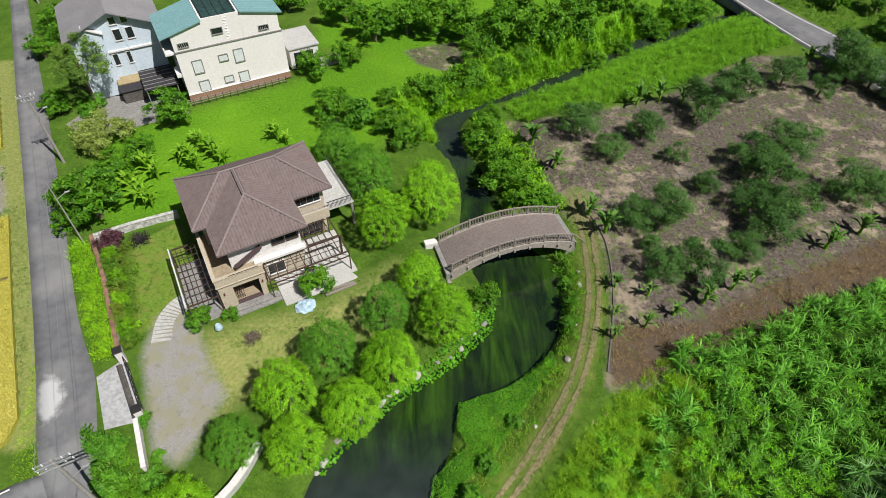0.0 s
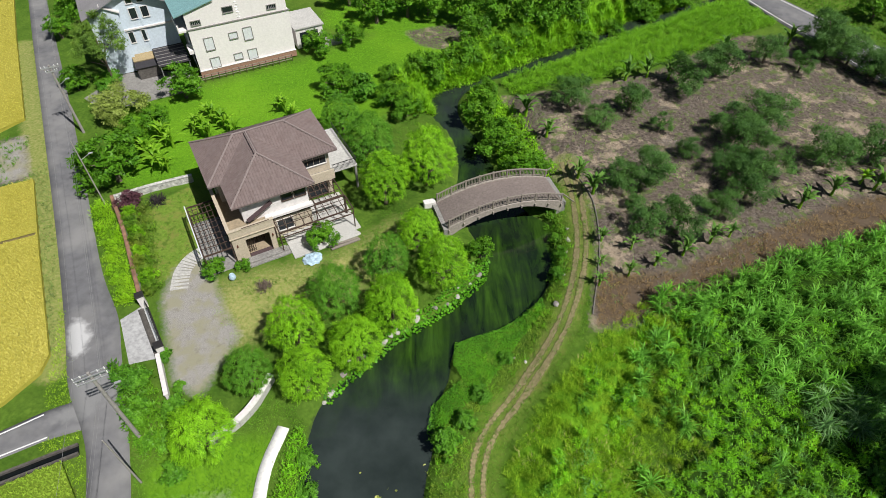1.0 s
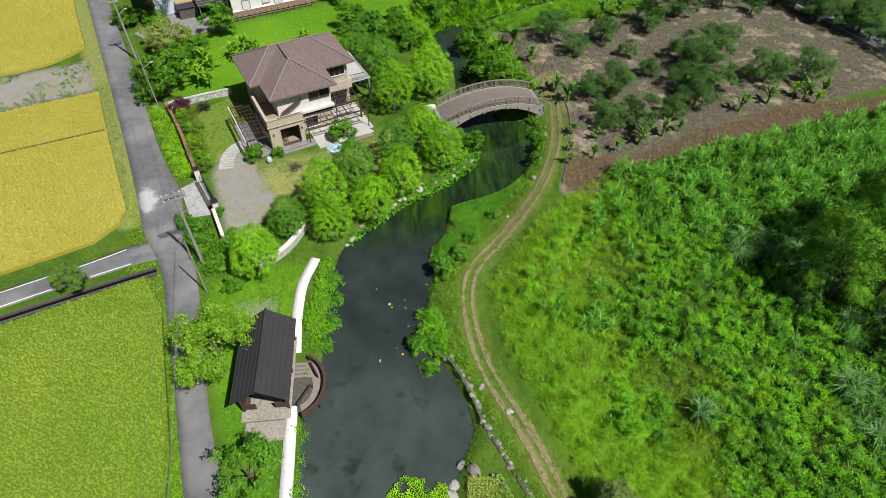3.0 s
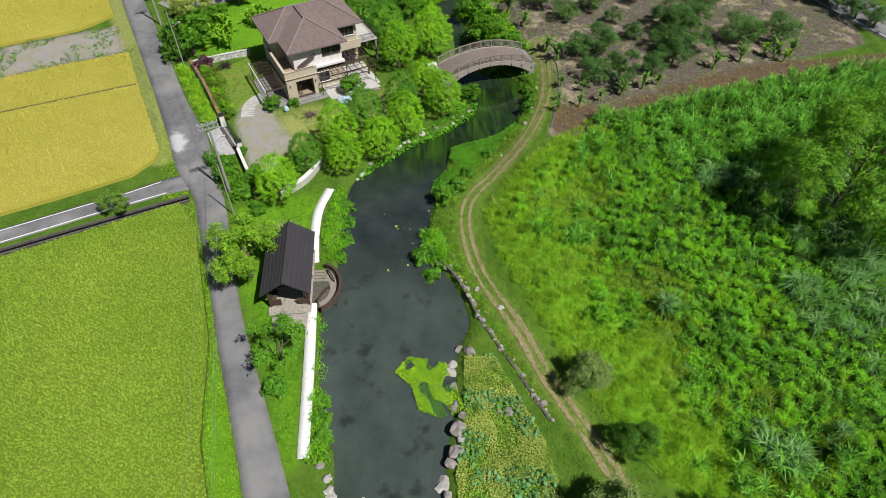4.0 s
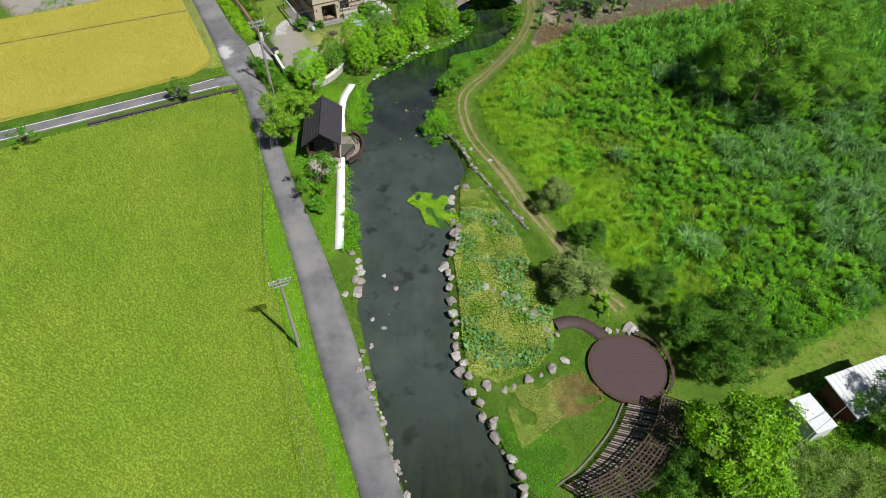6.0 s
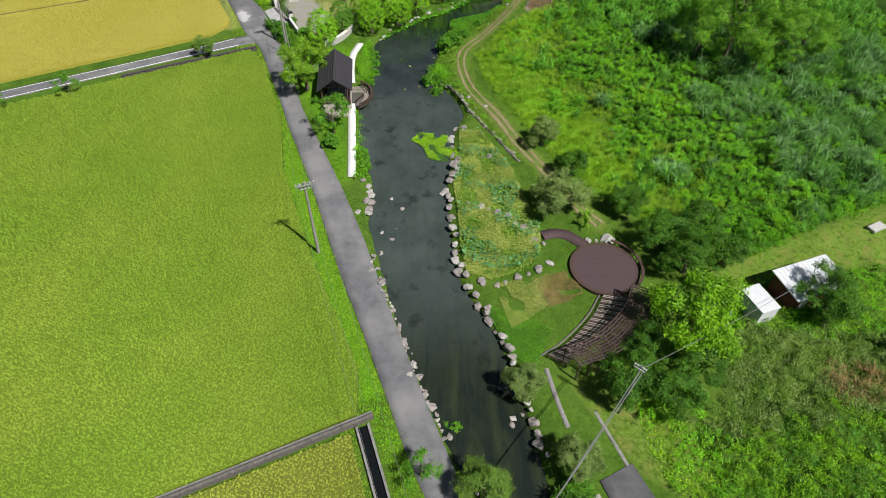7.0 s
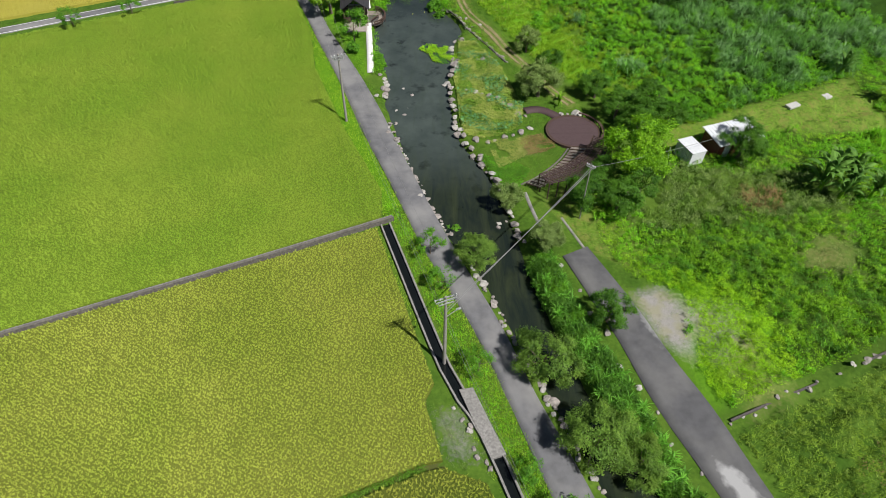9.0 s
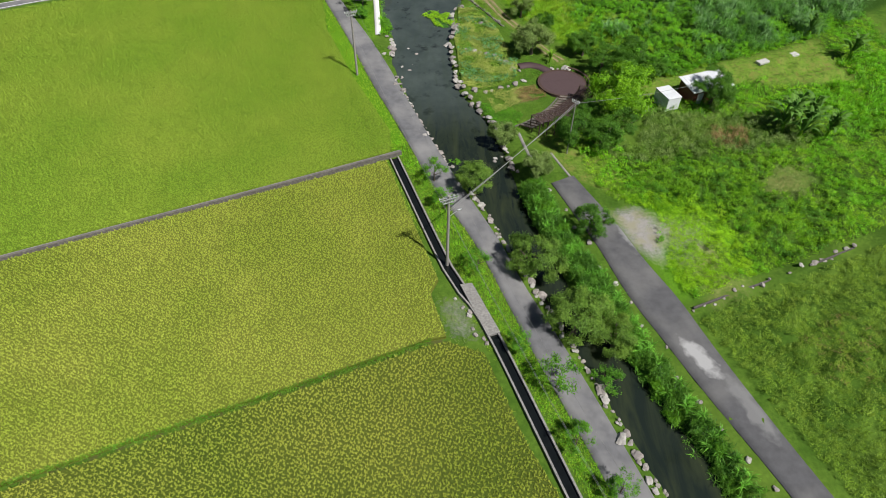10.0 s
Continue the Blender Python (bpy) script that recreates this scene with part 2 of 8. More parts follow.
M = {
    "ground": ground_material(), "water": water_material(),
    "asphalt": asphalt_material("grey_asphalt", 0.145, [(-32.0, 24.7, 1.3, 2.5, 26, 0.46), (-29.4, 18.6, 3.2, 2.4, 26, 0.21)]),
    "asphalt_dark": asphalt_material("dark_asphalt", 0.095, [(22.9, -76.2, 1.0, 2.6, 28, 0.34), (20.4, -61.0, 1.4, 4.2, 20, 0.24), (25.5, -81.0, 0.9, 4.0, 18, 0.17)]),
    "line": plain("white_road_paint", (0.72, 0.72, 0.72), 0.7, 9, 0.25),
    "concrete": plain("grey_concrete", (0.27, 0.26, 0.245), 0.9, 5, 0.4),
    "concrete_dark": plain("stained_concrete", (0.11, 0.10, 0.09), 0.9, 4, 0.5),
    "paving": plain("pale_paving", (0.50, 0.49, 0.465), 0.85, 6, 0.3), "path": plain("bright_path_concrete", (0.74, 0.73, 0.71), 0.85, 5, 0.2),
    "drive": plain("pale_drive_concrete", (0.42, 0.42, 0.42), 0.85, 3, 0.35, stain=0.35),
    "wall_cream": plain("cream_render", (0.50, 0.43, 0.33), 0.85, 5, 0.2),
    "wall_white": plain("white_render", (0.68, 0.65, 0.63), 0.85, 4, 0.15),
    "wall_blue": plain("pale_blue_render", (0.55, 0.63, 0.70), 0.85, 4, 0.15),
    "teal": plain("teal_metal_sheet", (0.20, 0.36, 0.37), 0.5, 5, 0.2),
    "greyroof": plain("grey_tile_roof", (0.27, 0.26, 0.27), 0.85, 8, 0.35),
    "roof": roof_material(),
    "old_white": plain("stained_white_wall", (0.58, 0.57, 0.54), 0.9, 3, 0.65, 0.3, stain=1.6),
    "ridge": plain("pale_ridge_tile", (0.25, 0.205, 0.195), 0.85, 8, 0.3),
    "slate": plain("dark_shingle", (0.045, 0.042, 0.048), 0.8, 8, 0.35),
    "wood": wood_material("weathered_grey_wood", (0.14, 0.12, 0.10), (0.33, 0.29, 0.25)),
    "wood_dark": wood_material("dark_brown_wood", (0.035, 0.022, 0.018), (0.10, 0.065, 0.05)),
    "wood_red": wood_material("red_brown_deck", (0.050, 0.032, 0.034), (0.105, 0.070, 0.072)),
    "bridge_deck": plain("bridge_deck_boards", (0.20, 0.165, 0.15), 0.85, 5, 0.3),
    "bridge": plain("weathered_bridge_concrete", (0.36, 0.32, 0.28), 0.9, 5, 0.35),
    "bark": plain("grey_brown_bark", (0.16, 0.125, 0.095), 0.95, 9, 0.4),
    "tan": plain("tan_floor_tiles", (0.33, 0.265, 0.18), 0.8, 4, 0.25),
    "stained_top": plain("rust_stained_coping", (0.30, 0.17, 0.11), 0.9, 2, 0.6, stain=1.2),
    "wall_pink": plain("pale_pinkish_render", (0.74, 0.70, 0.685), 0.85, 4, 0.1),
    "brick": plain("red_brown_brick", (0.34, 0.20, 0.14), 0.9, 7, 0.35), "roof_sheet": plain("dark_green_sheet", (0.035, 0.075, 0.062), 0.2, 2, 0.5, 0.05, spec=0.5),
    "thatch": plain("tan_thatch", (0.38, 0.30, 0.17), 0.95, 12, 0.45, 0.6), "ash": plain("charred_fronds", (0.035, 0.03, 0.028), 0.9, 8, 0.5),
    "weed_olive": leafy("olive_green_grass", (0.10, 0.20, 0.016), (0.27, 0.44, 0.035), tip=(0.33, 0.42, 0.06)),
    "meadow_yellow": leafy("yellow_green_ground_cover", (0.20, 0.46, 0.008), (0.38, 0.70, 0.016), tip=(0.44, 0.66, 0.02)),
    "leaf_orchard": leafy("green_banana_leaves", (0.05, 0.16, 0.02), (0.20, 0.38, 0.07), tip=(0.20, 0.38, 0.05)),
    "bund": plain("dull_earth_bund", (0.16, 0.13, 0.05), 0.95, 4, 0.4),
    "lotus_low": leafy("yellow_green_lotus_bed", (0.14, 0.28, 0.02), (0.32, 0.48, 0.06), tip=(0.38, 0.46, 0.08), sheer=0.15),
    "leaf_purple": leafy("purple_leaves", (0.06, 0.025, 0.04), (0.20, 0.09, 0.11), tip=(0.2, 0.08, 0.09)),
    # dark ditch water, blackened further by the channel's shade put into its colour
    "ditch_water_shade": plain("ditch_water_painted_shade", (0.008, 0.010, 0.010), 0.12, 2, 0.3, 0.0, spec=0.4),
    "rut": rut_material(),
    "meadow": leafy("bright_meadow_grass", (0.12, 0.34, 0.010), (0.22, 0.50, 0.018), tip=(0.24, 0.52, 0.018)),
    "cane_bright": leafy("green_cane_leaves", (0.035, 0.15, 0.010), (0.22, 0.54, 0.06), tip=(0.18, 0.52, 0.03)),
    "tuft": leafy("pale_cane_tufts", (0.05, 0.16, 0.04), (0.26, 0.46, 0.17), tip=(0.20, 0.42, 0.10)),
    "fine_grass": leafy("fine_yellow_green_grass", (0.20, 0.40, 0.012), (0.34, 0.58, 0.03), tip=(0.42, 0.50, 0.05)),
    "straw_grass": leafy("straw_grass_heads", (0.22, 0.26, 0.06), (0.46, 0.44, 0.16), tip=(0.48, 0.42, 0.17)),
    "leaf_pale": leafy("pale_yellow_green_leaves", (0.16, 0.24, 0.03), (0.42, 0.52, 0.12)),
    "concrete_mid": plain("weathered_concrete", (0.17, 0.155, 0.14), 0.9, 4, 0.45),
    "glass": plain("dark_window_glass", (0.02, 0.025, 0.03), 0.08, 2, 0.2, 0.0, spec=0.5),
    "metal": plain("galvanised_steel", (0.55, 0.56, 0.57), 0.45, 10, 0.2, metal=0.6),
    "pole": plain("pale_pole_concrete", (0.32, 0.30, 0.28), 0.85, 6, 0.25),
    "cable": plain("grey_cable", (0.22, 0.22, 0.22), 0.6, 5, 0.1),
    "insulator": plain("white_porcelain", (0.75, 0.75, 0.74), 0.3, 5, 0.1),
    "white_metal": plain("white_metal_sheet", (0.64, 0.66, 0.68), 0.45, 4, 0.12),
    "brown_metal": plain("red_brown_metal", (0.11, 0.035, 0.022), 0.55, 6, 0.3),
    "black_metal": plain("black_steel", (0.03, 0.028, 0.028), 0.5, 6, 0.3),
    "tarp": plain("pale_blue_tarpaulin", (0.45, 0.60, 0.72), 0.5, 5, 0.4),
    "stone": plain("grey_boulder", (0.31, 0.28, 0.26), 0.9, 3, 0.45, 0.5, stain=1.0),
    "stone_pale": plain("pale_boulder", (0.42, 0.40, 0.37), 0.9, 3, 0.35, 0.5, stain=1.0),
    "rice_green": rice_material("green_rice", (0.13, 0.265, 0.014), (0.25, 0.43, 0.036), (0.34, 0.44, 0.055)),
    "rice_mid": rice_material("ripening_rice", (0.18, 0.27, 0.022), (0.35, 0.46, 0.05), (0.47, 0.50, 0.09)),
    "rice_south": rice_material("green_ripening_rice", (0.17, 0.25, 0.02), (0.33, 0.42, 0.045), (0.44, 0.45, 0.08)),
    # darkened copies of the rice colours: shade between the hills put into colour
    "rice_shade_mid": rice_material("ripening_rice_painted_shade", (0.07, 0.11, 0.010), (0.16, 0.21, 0.022), (0.22, 0.23, 0.04)),
    "rice_shade_south": rice_material("green_ripening_painted_shade", (0.035, 0.065, 0.006), (0.09, 0.135, 0.014), (0.13, 0.15, 0.022)),
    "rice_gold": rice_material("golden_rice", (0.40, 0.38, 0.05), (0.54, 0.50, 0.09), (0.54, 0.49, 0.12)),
    "rice_shade": rice_material("green_rice_painted_shade", (0.07, 0.135, 0.010), (0.145, 0.245, 0.018), (0.18, 0.25, 0.025)),
    "rice_shade_gold": rice_material("golden_rice_painted_shade", (0.30, 0.28, 0.035), (0.42, 0.38, 0.055), (0.43, 0.39, 0.07)),
    "blade": leafy("tall_grass_blades", (0.08, 0.29, 0.008), (0.23, 0.60, 0.018), tip=(0.28, 0.60, 0.018)),
    "blade_blue": leafy("cane_grass_blades", (0.03, 0.13, 0.016), (0.18, 0.42, 0.07), tip=(0.12, 0.36, 0.03)),
    "weed_bright": leafy("yellow_green_weeds", (0.15, 0.38, 0.008), (0.34, 0.66, 0.018), tip=(0.40, 0.62, 0.025)),
    "turf": leafy("short_grass_blades", (0.06, 0.19, 0.010), (0.15, 0.35, 0.022), tip=(0.23, 0.37, 0.035)),
    "leaf_cypress": leafy("bright_feathery_leaves", (0.09, 0.29, 0.006), (0.32, 0.66, 0.022), tip=(0.34, 0.64, 0.02)),
    "leaf_cypress_dark": leafy("green_feathery_leaves", (0.045, 0.18, 0.012), (0.15, 0.38, 0.03), tip=(0.18, 0.40, 0.02)),
    "leaf_broad": leafy("green_leaves", (0.035, 0.14, 0.007), (0.14, 0.36, 0.02), tip=(0.20, 0.40, 0.015)),
    "leaf_citrus": leafy("dark_green_leaves", (0.028, 0.10, 0.020), (0.12, 0.26, 0.055), tip=(0.13, 0.26, 0.04)),
    "leaf_olive": leafy("olive_green_leaves", (0.08, 0.15, 0.03), (0.28, 0.40, 0.11), tip=(0.30, 0.40, 0.09)),
    "leaf_bright": leafy("yellow_green_leaves", (0.07, 0.23, 0.006), (0.26, 0.54, 0.018), tip=(0.30, 0.56, 0.015)),
    "leaf_lime": leafy("lime_green_leaves", (0.09, 0.24, 0.014), (0.30, 0.55, 0.035), tip=(0.34, 0.55, 0.03)),
    "leaf_lane": leafy("dull_green_leaves", (0.05, 0.12, 0.018), (0.20, 0.36, 0.05), tip=(0.24, 0.36, 0.045)),
    "leaf_dark": leafy("deep_green_leaves", (0.025, 0.10, 0.010), (0.11, 0.27, 0.025), tip=(0.13, 0.29, 0.015)),
    "leaf_bamboo": leafy("bamboo_leaves", (0.025, 0.09, 0.006), (0.20, 0.46, 0.025), tip=(0.22, 0.48, 0.02), sheer=0.15),
    "dead_leaf": leafy("withered_brown_leaves", (0.16, 0.09, 0.035), (0.36, 0.25, 0.10), sheer=0.1),
    "leaf_banana": leafy("banana_leaves", (0.12, 0.33, 0.012), (0.34, 0.60, 0.04), tip=(0.34, 0.60, 0.04), sheer=0.4),
    "lotus_green": leafy("blue_green_lotus_leaves", (0.05, 0.18, 0.05), (0.14, 0.34, 0.12), sheer=0.15),
    "lotus_yellow": leafy("yellowing_lotus_leaves", (0.22, 0.33, 0.04), (0.46, 0.48, 0.13), sheer=0.15),
    "weed": leafy("bright_water_weed", (0.05, 0.20, 0.01), (0.12, 0.36, 0.012), sheer=0.2),
    "flower": leafy("red_tinged_hedge_leaves", (0.05, 0.18, 0.01), (0.18, 0.34, 0.025), tip=(0.28, 0.17, 0.04)),
}

# ---- the plan, in metres ----
RIVER_W = [(56.2, 101.6), (50.9, 97.8), (40.7, 92.9), (31.1, 88.2), (23.6, 81.8), (13.4, 75.0), (5.0, 69.4), (0.3, 67.1), (-1.2, 64.5), (0.0, 60.9),
           (2.1, 57.4), (3.1, 53.7), (3.4, 49.7), (2.9, 45.5), (3.2, 42.0), (5.1, 36.5), (5.5, 33.9), (4.4, 31.9), (0.8, 28.1), (-3.8, 24.5),
           (-7.2, 20.9), (-9.7, 17.1), (-10.0, 9.3), (-9.8, 3.8), (-10.6, -0.9), (-10.0, -7.8), (-9.2, -11.9), (-7.8, -15.6), (-7.2, -20.4),
           (-7.6, -22.9), (-5.4, -31.0), (-3.1, -38.9), (-0.8, -44.9), (1.9, -51.2), (3.8, -54.0), (7.5, -63.6), (11.2, -72.9), (14.2, -81.0), (18.3, -92.5), (24.0, -108.0)]
RIVER_E = [(58.1, 98.6), (46.1, 93.6), (38.2, 87.2), (27.8, 81.2), (19.9, 75.0), (13.8, 71.8), (8.9, 69.9), (5.7, 67.8), (3.7, 64.5), (3.8, 60.0),
           (5.8, 55.8), (7.0, 51.7), (8.7, 46.1), (11.0, 41.8), (13.2, 40.0), (13.4, 36.6), (11.9, 31.4), (9.0, 27.6), (6.0, 25.8), (2.2, 24.1),
           (1.7, 20.9), (0.4, 17.9), (0.2, 14.7), (-0.8, 8.7), (-0.3, 5.9), (1.8, 2.8), (3.1, -0.1), (3.6, -2.8), (2.3, -6.0), (2.0, -11.8),
           (1.1, -17.0), (1.6, -25.8), (2.4, -31.5), (5.4, -37.8), (7.4, -44.9), (8.4, -51.0), (9.9, -58.5), (13.7, -70.9), (18.9, -80.0), (24.1, -92.6), (30.0, -108.0)]
ROAD_W = [(-112, 178), (-78.5, 113.2), (-71.3, 99.2), (-61.8, 80.6), (-48.3, 54.6), (-39.4, 37.4), (-34.0, 26.6), (-32.5, 23.4), (-30.6, 19.4), (-27.2, 14.4),
          (-25.0, 8.9), (-21.9, 1.1), (-19.1, -6.4), (-16.6, -12.7), (-14.3, -18.6), (-10.2, -30.0), (-7.0, -38.0), (-4.4, -44.7), (-1.7, -51.6),
          (3.1, -61.9), (5.5, -68.7), (8.0, -76.3), (10.1, -81.9), (14.2, -93.4), (20.0, -109.0)]
ROAD_E = [(-108, 178), (-75.4, 113.3), (-66.3, 95.2), (-54.2, 73.0), (-44.9, 55.7), (-38.1, 42.7), (-32.8, 32.6), (-29.3, 27.2), (-27.3, 22.6), (-24.2, 15.5),
          (-21.9, 9.4), (-18.3, -1.3), (-14.4, -10.3), (-11.4, -17.1), (-8.1, -25.4), (-5.0, -34.2), (-1.9, -42.8), (0.5, -49.0), (2.4, -53.6),
          (5.5, -60.9), (7.9, -68.0), (10.3, -74.0), (12.8, -80.8), (17.2, -93.5), (23.0, -109.0)]
SIDE_N = [(-26.0, 20.0), (-29.1, 18.6), (-31.8, 17.4), (-35.2, 15.3), (-39.9, 12.8), (-46.0, 9.5), (-90.0, -14.0)]
SIDE_S = [(-25.0, 17.0), (-27.2, 16.1), (-30.4, 15.0), (-34.3, 13.0), (-38.9, 10.6), (-45.0, 7.3), (-89.0, -16.2)]
EASTROAD_W = [(12.6, -52.1), (14.6, -57.9), (16.2, -62.6), (17.8, -68.7), (20.1, -74.7), (22.4, -80.4), (25.9, -88.5), (33.0, -106.0)]
EASTROAD_E = [(15.4, -50.7), (18.6, -58.3), (20.6, -64.2), (22.7, -69.4), (24.3, -74.7), (26.0, -79.9), (29.1, -88.5), (36.0, -106.0)]
FARROAD_S = [(40.0, 128.0), (46.2, 110.0), (49.3, 101.7), (52.2, 92.9), (55.2, 84.6), (57.7, 78.7), (62.7, 66.3), (74.0, 40.0)]
FARROAD_N = [(44.0, 131.0), (51.5, 112.0), (54.8, 102.8), (58.8, 93.2), (62.7, 85.6), (66.2, 78.4), (70.9, 69.8), (83.0, 44.0)]
TRACK = [(15.9, 49.0), (16.2, 41.2), (15.0, 33.1), (12.2, 25.6), (8.4, 19.8), (4.7, 15.2), (3.6, 11.3), (4.0, 6.6), (5.2, 2.2), (8.3, -4.2), (10.3, -9.3), (13.1, -14.7), (15.5, -20.2), (17.9, -23.9)]
PATH = [(-11.9, 16.0), (-12.7, 12.5), (-12.6, 8.3), (-12.1, 4.5), (-11.6, -0.7), (-10.8, -8.5), (-10.1, -16.1)]
RICE_GREEN = [(-28.4, 13.1), (-45.0, 4.4), (-84.0, -16.0), (-84.0, -81.0), (-45.7, -64.2), (-33.4, -58.7), (-20.7, -53.2), (-6.6, -46.7), (-6.9, -42.2), (-12.7, -29.6), (-18.4, -14.8), (-20.3, -5.0), (-25.6, 9.6)]
RICE_MID = [(-7.0, -48.4), (-30.2, -58.3), (-45.2, -64.9), (-84.0, -82.1), (-84.0, -110.7), (-46.0, -92.3), (-1.7, -74.3), (-0.1, -74.0), (-1.6, -68.9), (-0.8, -67.2)]
RICE_SOUTH = [(-1.4, -74.9), (-46.0, -92.9), (-82.0, -110.3), (15.5, -110.3), (8.2, -88.4), (6.2, -84.3), (3.3, -75.8), (-0.1, -74.6)]
RICE_YELLOW = [(-45.8, 46.4), (-40.2, 35.4), (-33.6, 22.8), (-33.6, 21.0), (-35.4, 17.9), (-40.5, 15.0), (-60.0, 4.5), (-95.0, -13.0), (-95.0, 20.0), (-68.8, 34.6), (-54.6, 42.3)]
RICE_GOLD = [(-75.0, 102.0), (-64.1, 80.5), (-52.5, 58.5), (-55.7, 53.9), (-59.3, 51.7), (-76.2, 43.1), (-100.0, 31.0), (-125.0, 80.0)]
ORCHARD = [(9.6, 64.9), (11.5, 55.5), (13.8, 47.7), (17.0, 41.7), (16.6, 34.8), (14.4, 24.6), (18.1, 24.6), (26.5, 29.6), (46.6, 40.6), (66.0, 48.0), (69.5, 62.0), (63.2, 66.9), (56.1, 79.2), (47.1, 79.4), (31.5, 68.7), (17.0, 63.3)]
MULCH = [(15.2, 25.0), (20.0, 26.0), (30.0, 30.6), (48.0, 36.6), (75.0, 42.0), (75.0, 46.5), (47.0, 42.0), (30.0, 34.6), (24.0, 31.2), (16.0, 31.0)]
LAWN = [(-31.7, 41.9), (-27.8, 45.7), (-26.0, 43.6), (-23.9, 35.9), (-25.8, 31.9), (-27.7, 30.7)]
YARD = [(-25.9, 29.2), (-25.7, 33.2), (-24.1, 34.9), (-21.8, 32.3), (-19.7, 28.3), (-17.4, 25.0), (-18.5, 21.9), (-19.4, 18.7), (-22.0, 20.1)]
DRIVE = [(-28.9, 26.7), (-27.4, 28.3), (-26.5, 27.7), (-23.6, 22.7), (-26.4, 21.9)]
DRYLAWN = [(-21.0, 31.3), (-17.7, 32.6), (-11.1, 34.2), (-7.0, 37.4), (-3.8, 39.6), (-1.4, 35.9), (-8.3, 28.3), (-15.2, 25.5), (-17.4, 22.9), (-20.6, 27.7)]
TALLGRASS = [(14.6, 23.4), (20.5, 28.0), (35.5, 33.2), (57.0, 40.0), (85.0, 44.5), (85.0, 0.0), (66.0, -12.5), (55.0, -18.6), (45.0, -22.9), (36.4, -27.2), (30.4, -29.4), (26.4, -28.0), (22.3, -22.5), (16.5, -16.0), (12.6, -8.5), (10.6, -4.2), (6.9, 5.2), (5.8, 12.3), (9.5, 18.0)]
LOTUS = [(2.9, -6.7), (5.6, -6.7), (7.7, -11.3), (9.2, -14.7), (10.2, -20.2), (11.3, -24.5), (10.8, -28.4), (8.9, -30.6), (5.5, -32.0), (3.0, -31.0), (2.5, -27.3), (2.3, -21.5), (1.9, -17.6), (2.6, -14.0)]
ISLAND = [(-3.3, -7.9), (-2.1, -6.3), (1.3, -7.0), (2.2, -9.5), (2.7, -11.9), (0.7, -12.3), (-1.1, -11.6), (-1.7, -9.5)]
WEEDBANK = [(10.7, 29.3), (9.0, 27.9), (6.6, 25.6), (2.2, 24.4), (2.0, 21.9), (2.8, 20.3), (0.1, 18.1), (-0.3, 15.6), (0.7, 15.2), (2.1, 17.0), (5.1, 19.9), (8.3, 24.4), (10.8, 27.4)]
NORTHBANK = [(9.5, 68.0), (14.2, 71.6), (20.0, 74.6), (28.0, 80.8), (38.6, 87.0), (46.5, 93.0), (51.0, 92.4), (54.6, 83.0), (46.6, 78.8), (32.8, 70.2), (20.6, 65.2), (12.0, 63.8)]
SOIL_NORTH = [(-4.4, 83.1), (3.0, 85.9), (7.2, 81.6), (2.8, 76.7), (-2.1, 79.0)]
PLOT = [(-59.3, 51.7), (-50.8, 55.4), (-46.3, 47.1), (-54.9, 43.0), (-69.0, 35.5), (-76.0, 42.5)]
GRAVEL = [(18.4, -57.0), (22.0, -56.0), (24.2, -60.1), (22.4, -65.2), (19.6, -61.9)]

# crown centres and radii of the trees
CYPRESS = [(-0.4, 46.0, 3.4), (-5.0, 42.4, 3.0), (-1.3, 35.6, 2.3), (1.2, 31.1, 2.9), (-3.5, 26.1, 2.8), (-11.6, 23.6, 2.8), (-6.4, 22.4, 2.6), (-10.3, 19.3, 2.5), (-17.2, 14.1, 2.8)]
CYPRESS_DARK = [(-7.1, 49.6, 3.0), (-4.3, 31.9, 2.5), (-8.8, 27.8, 2.5), (-15.1, 19.8, 2.1), (-11.2, 55.6, 2.6)]
BROAD = [(-36.2, 46.6, 3.6), (-36.1, 52.3, 2.5), (-38.1, 44.6, 1.7), (-33.4, 64.0, 2.9), (-57.0, 80.2, 2.3), (-57.0, 86.5, 3.0), (-9.0, 86.0, 3.6), (-0.5, 88.8, 3.7),
         (6.4, 78.3, 2.8), (10.6, 85.4, 3.6), (16.1, 82.5, 4.1), (21.2, 85.9, 4.3), (24.0, 80.2, 2.1), (-12.6, 64.6, 2.7), (-12.6, 78.4, 2.3), (-16.7, 75.8, 2.4), (-4.0, 88.2, 3.5), (4.7, 86.5, 3.4), (32.6, 90.7, 2.7), (70.5, 84.5, 3.0), (75.0, 79.0, 2.8), (66.0, 95.0, 2.6), (79.0, 73.0, 3.0), (30.0, 97.0, 3.4), (13.0, 92.5, 3.6), (-14.0, 92.0, 3.4), (-24.0, 96.0, 3.2)]
BUSH = [(-49.4, 67.1, 1.8), (-45.3, 66.5, 1.3), (-35.0, 57.6, 1.9), (-6.1, 68.8, 1.5), (5.1, 34.9, 1.6), (6.4, 58.7, 2.7), (8.4, 52.1, 2.9), (10.5, 48.3, 2.4), (13.1, 48.3, 1.4), (7.6, 64.0, 1.8), (13.1, 78.4, 2.3),
        (28.9, 84.7, 2.2), (-3.2, 59.8, 2.2), (-5.4, 62.3, 2.1), (-0.9, 68.1, 3.0), (4.4, 71.0, 3.0), (9.8, 74.4, 2.4), (35.0, 89.6, 2.7), (44.3, 94.6, 2.7), (39.1, 92.6, 2.7), (-11.4, 36.6, 1.7),
        (-21.5, 32.3, 1.3), (-18.8, 33.1, 0.8), (-48.5, 65.6, 1.6)]
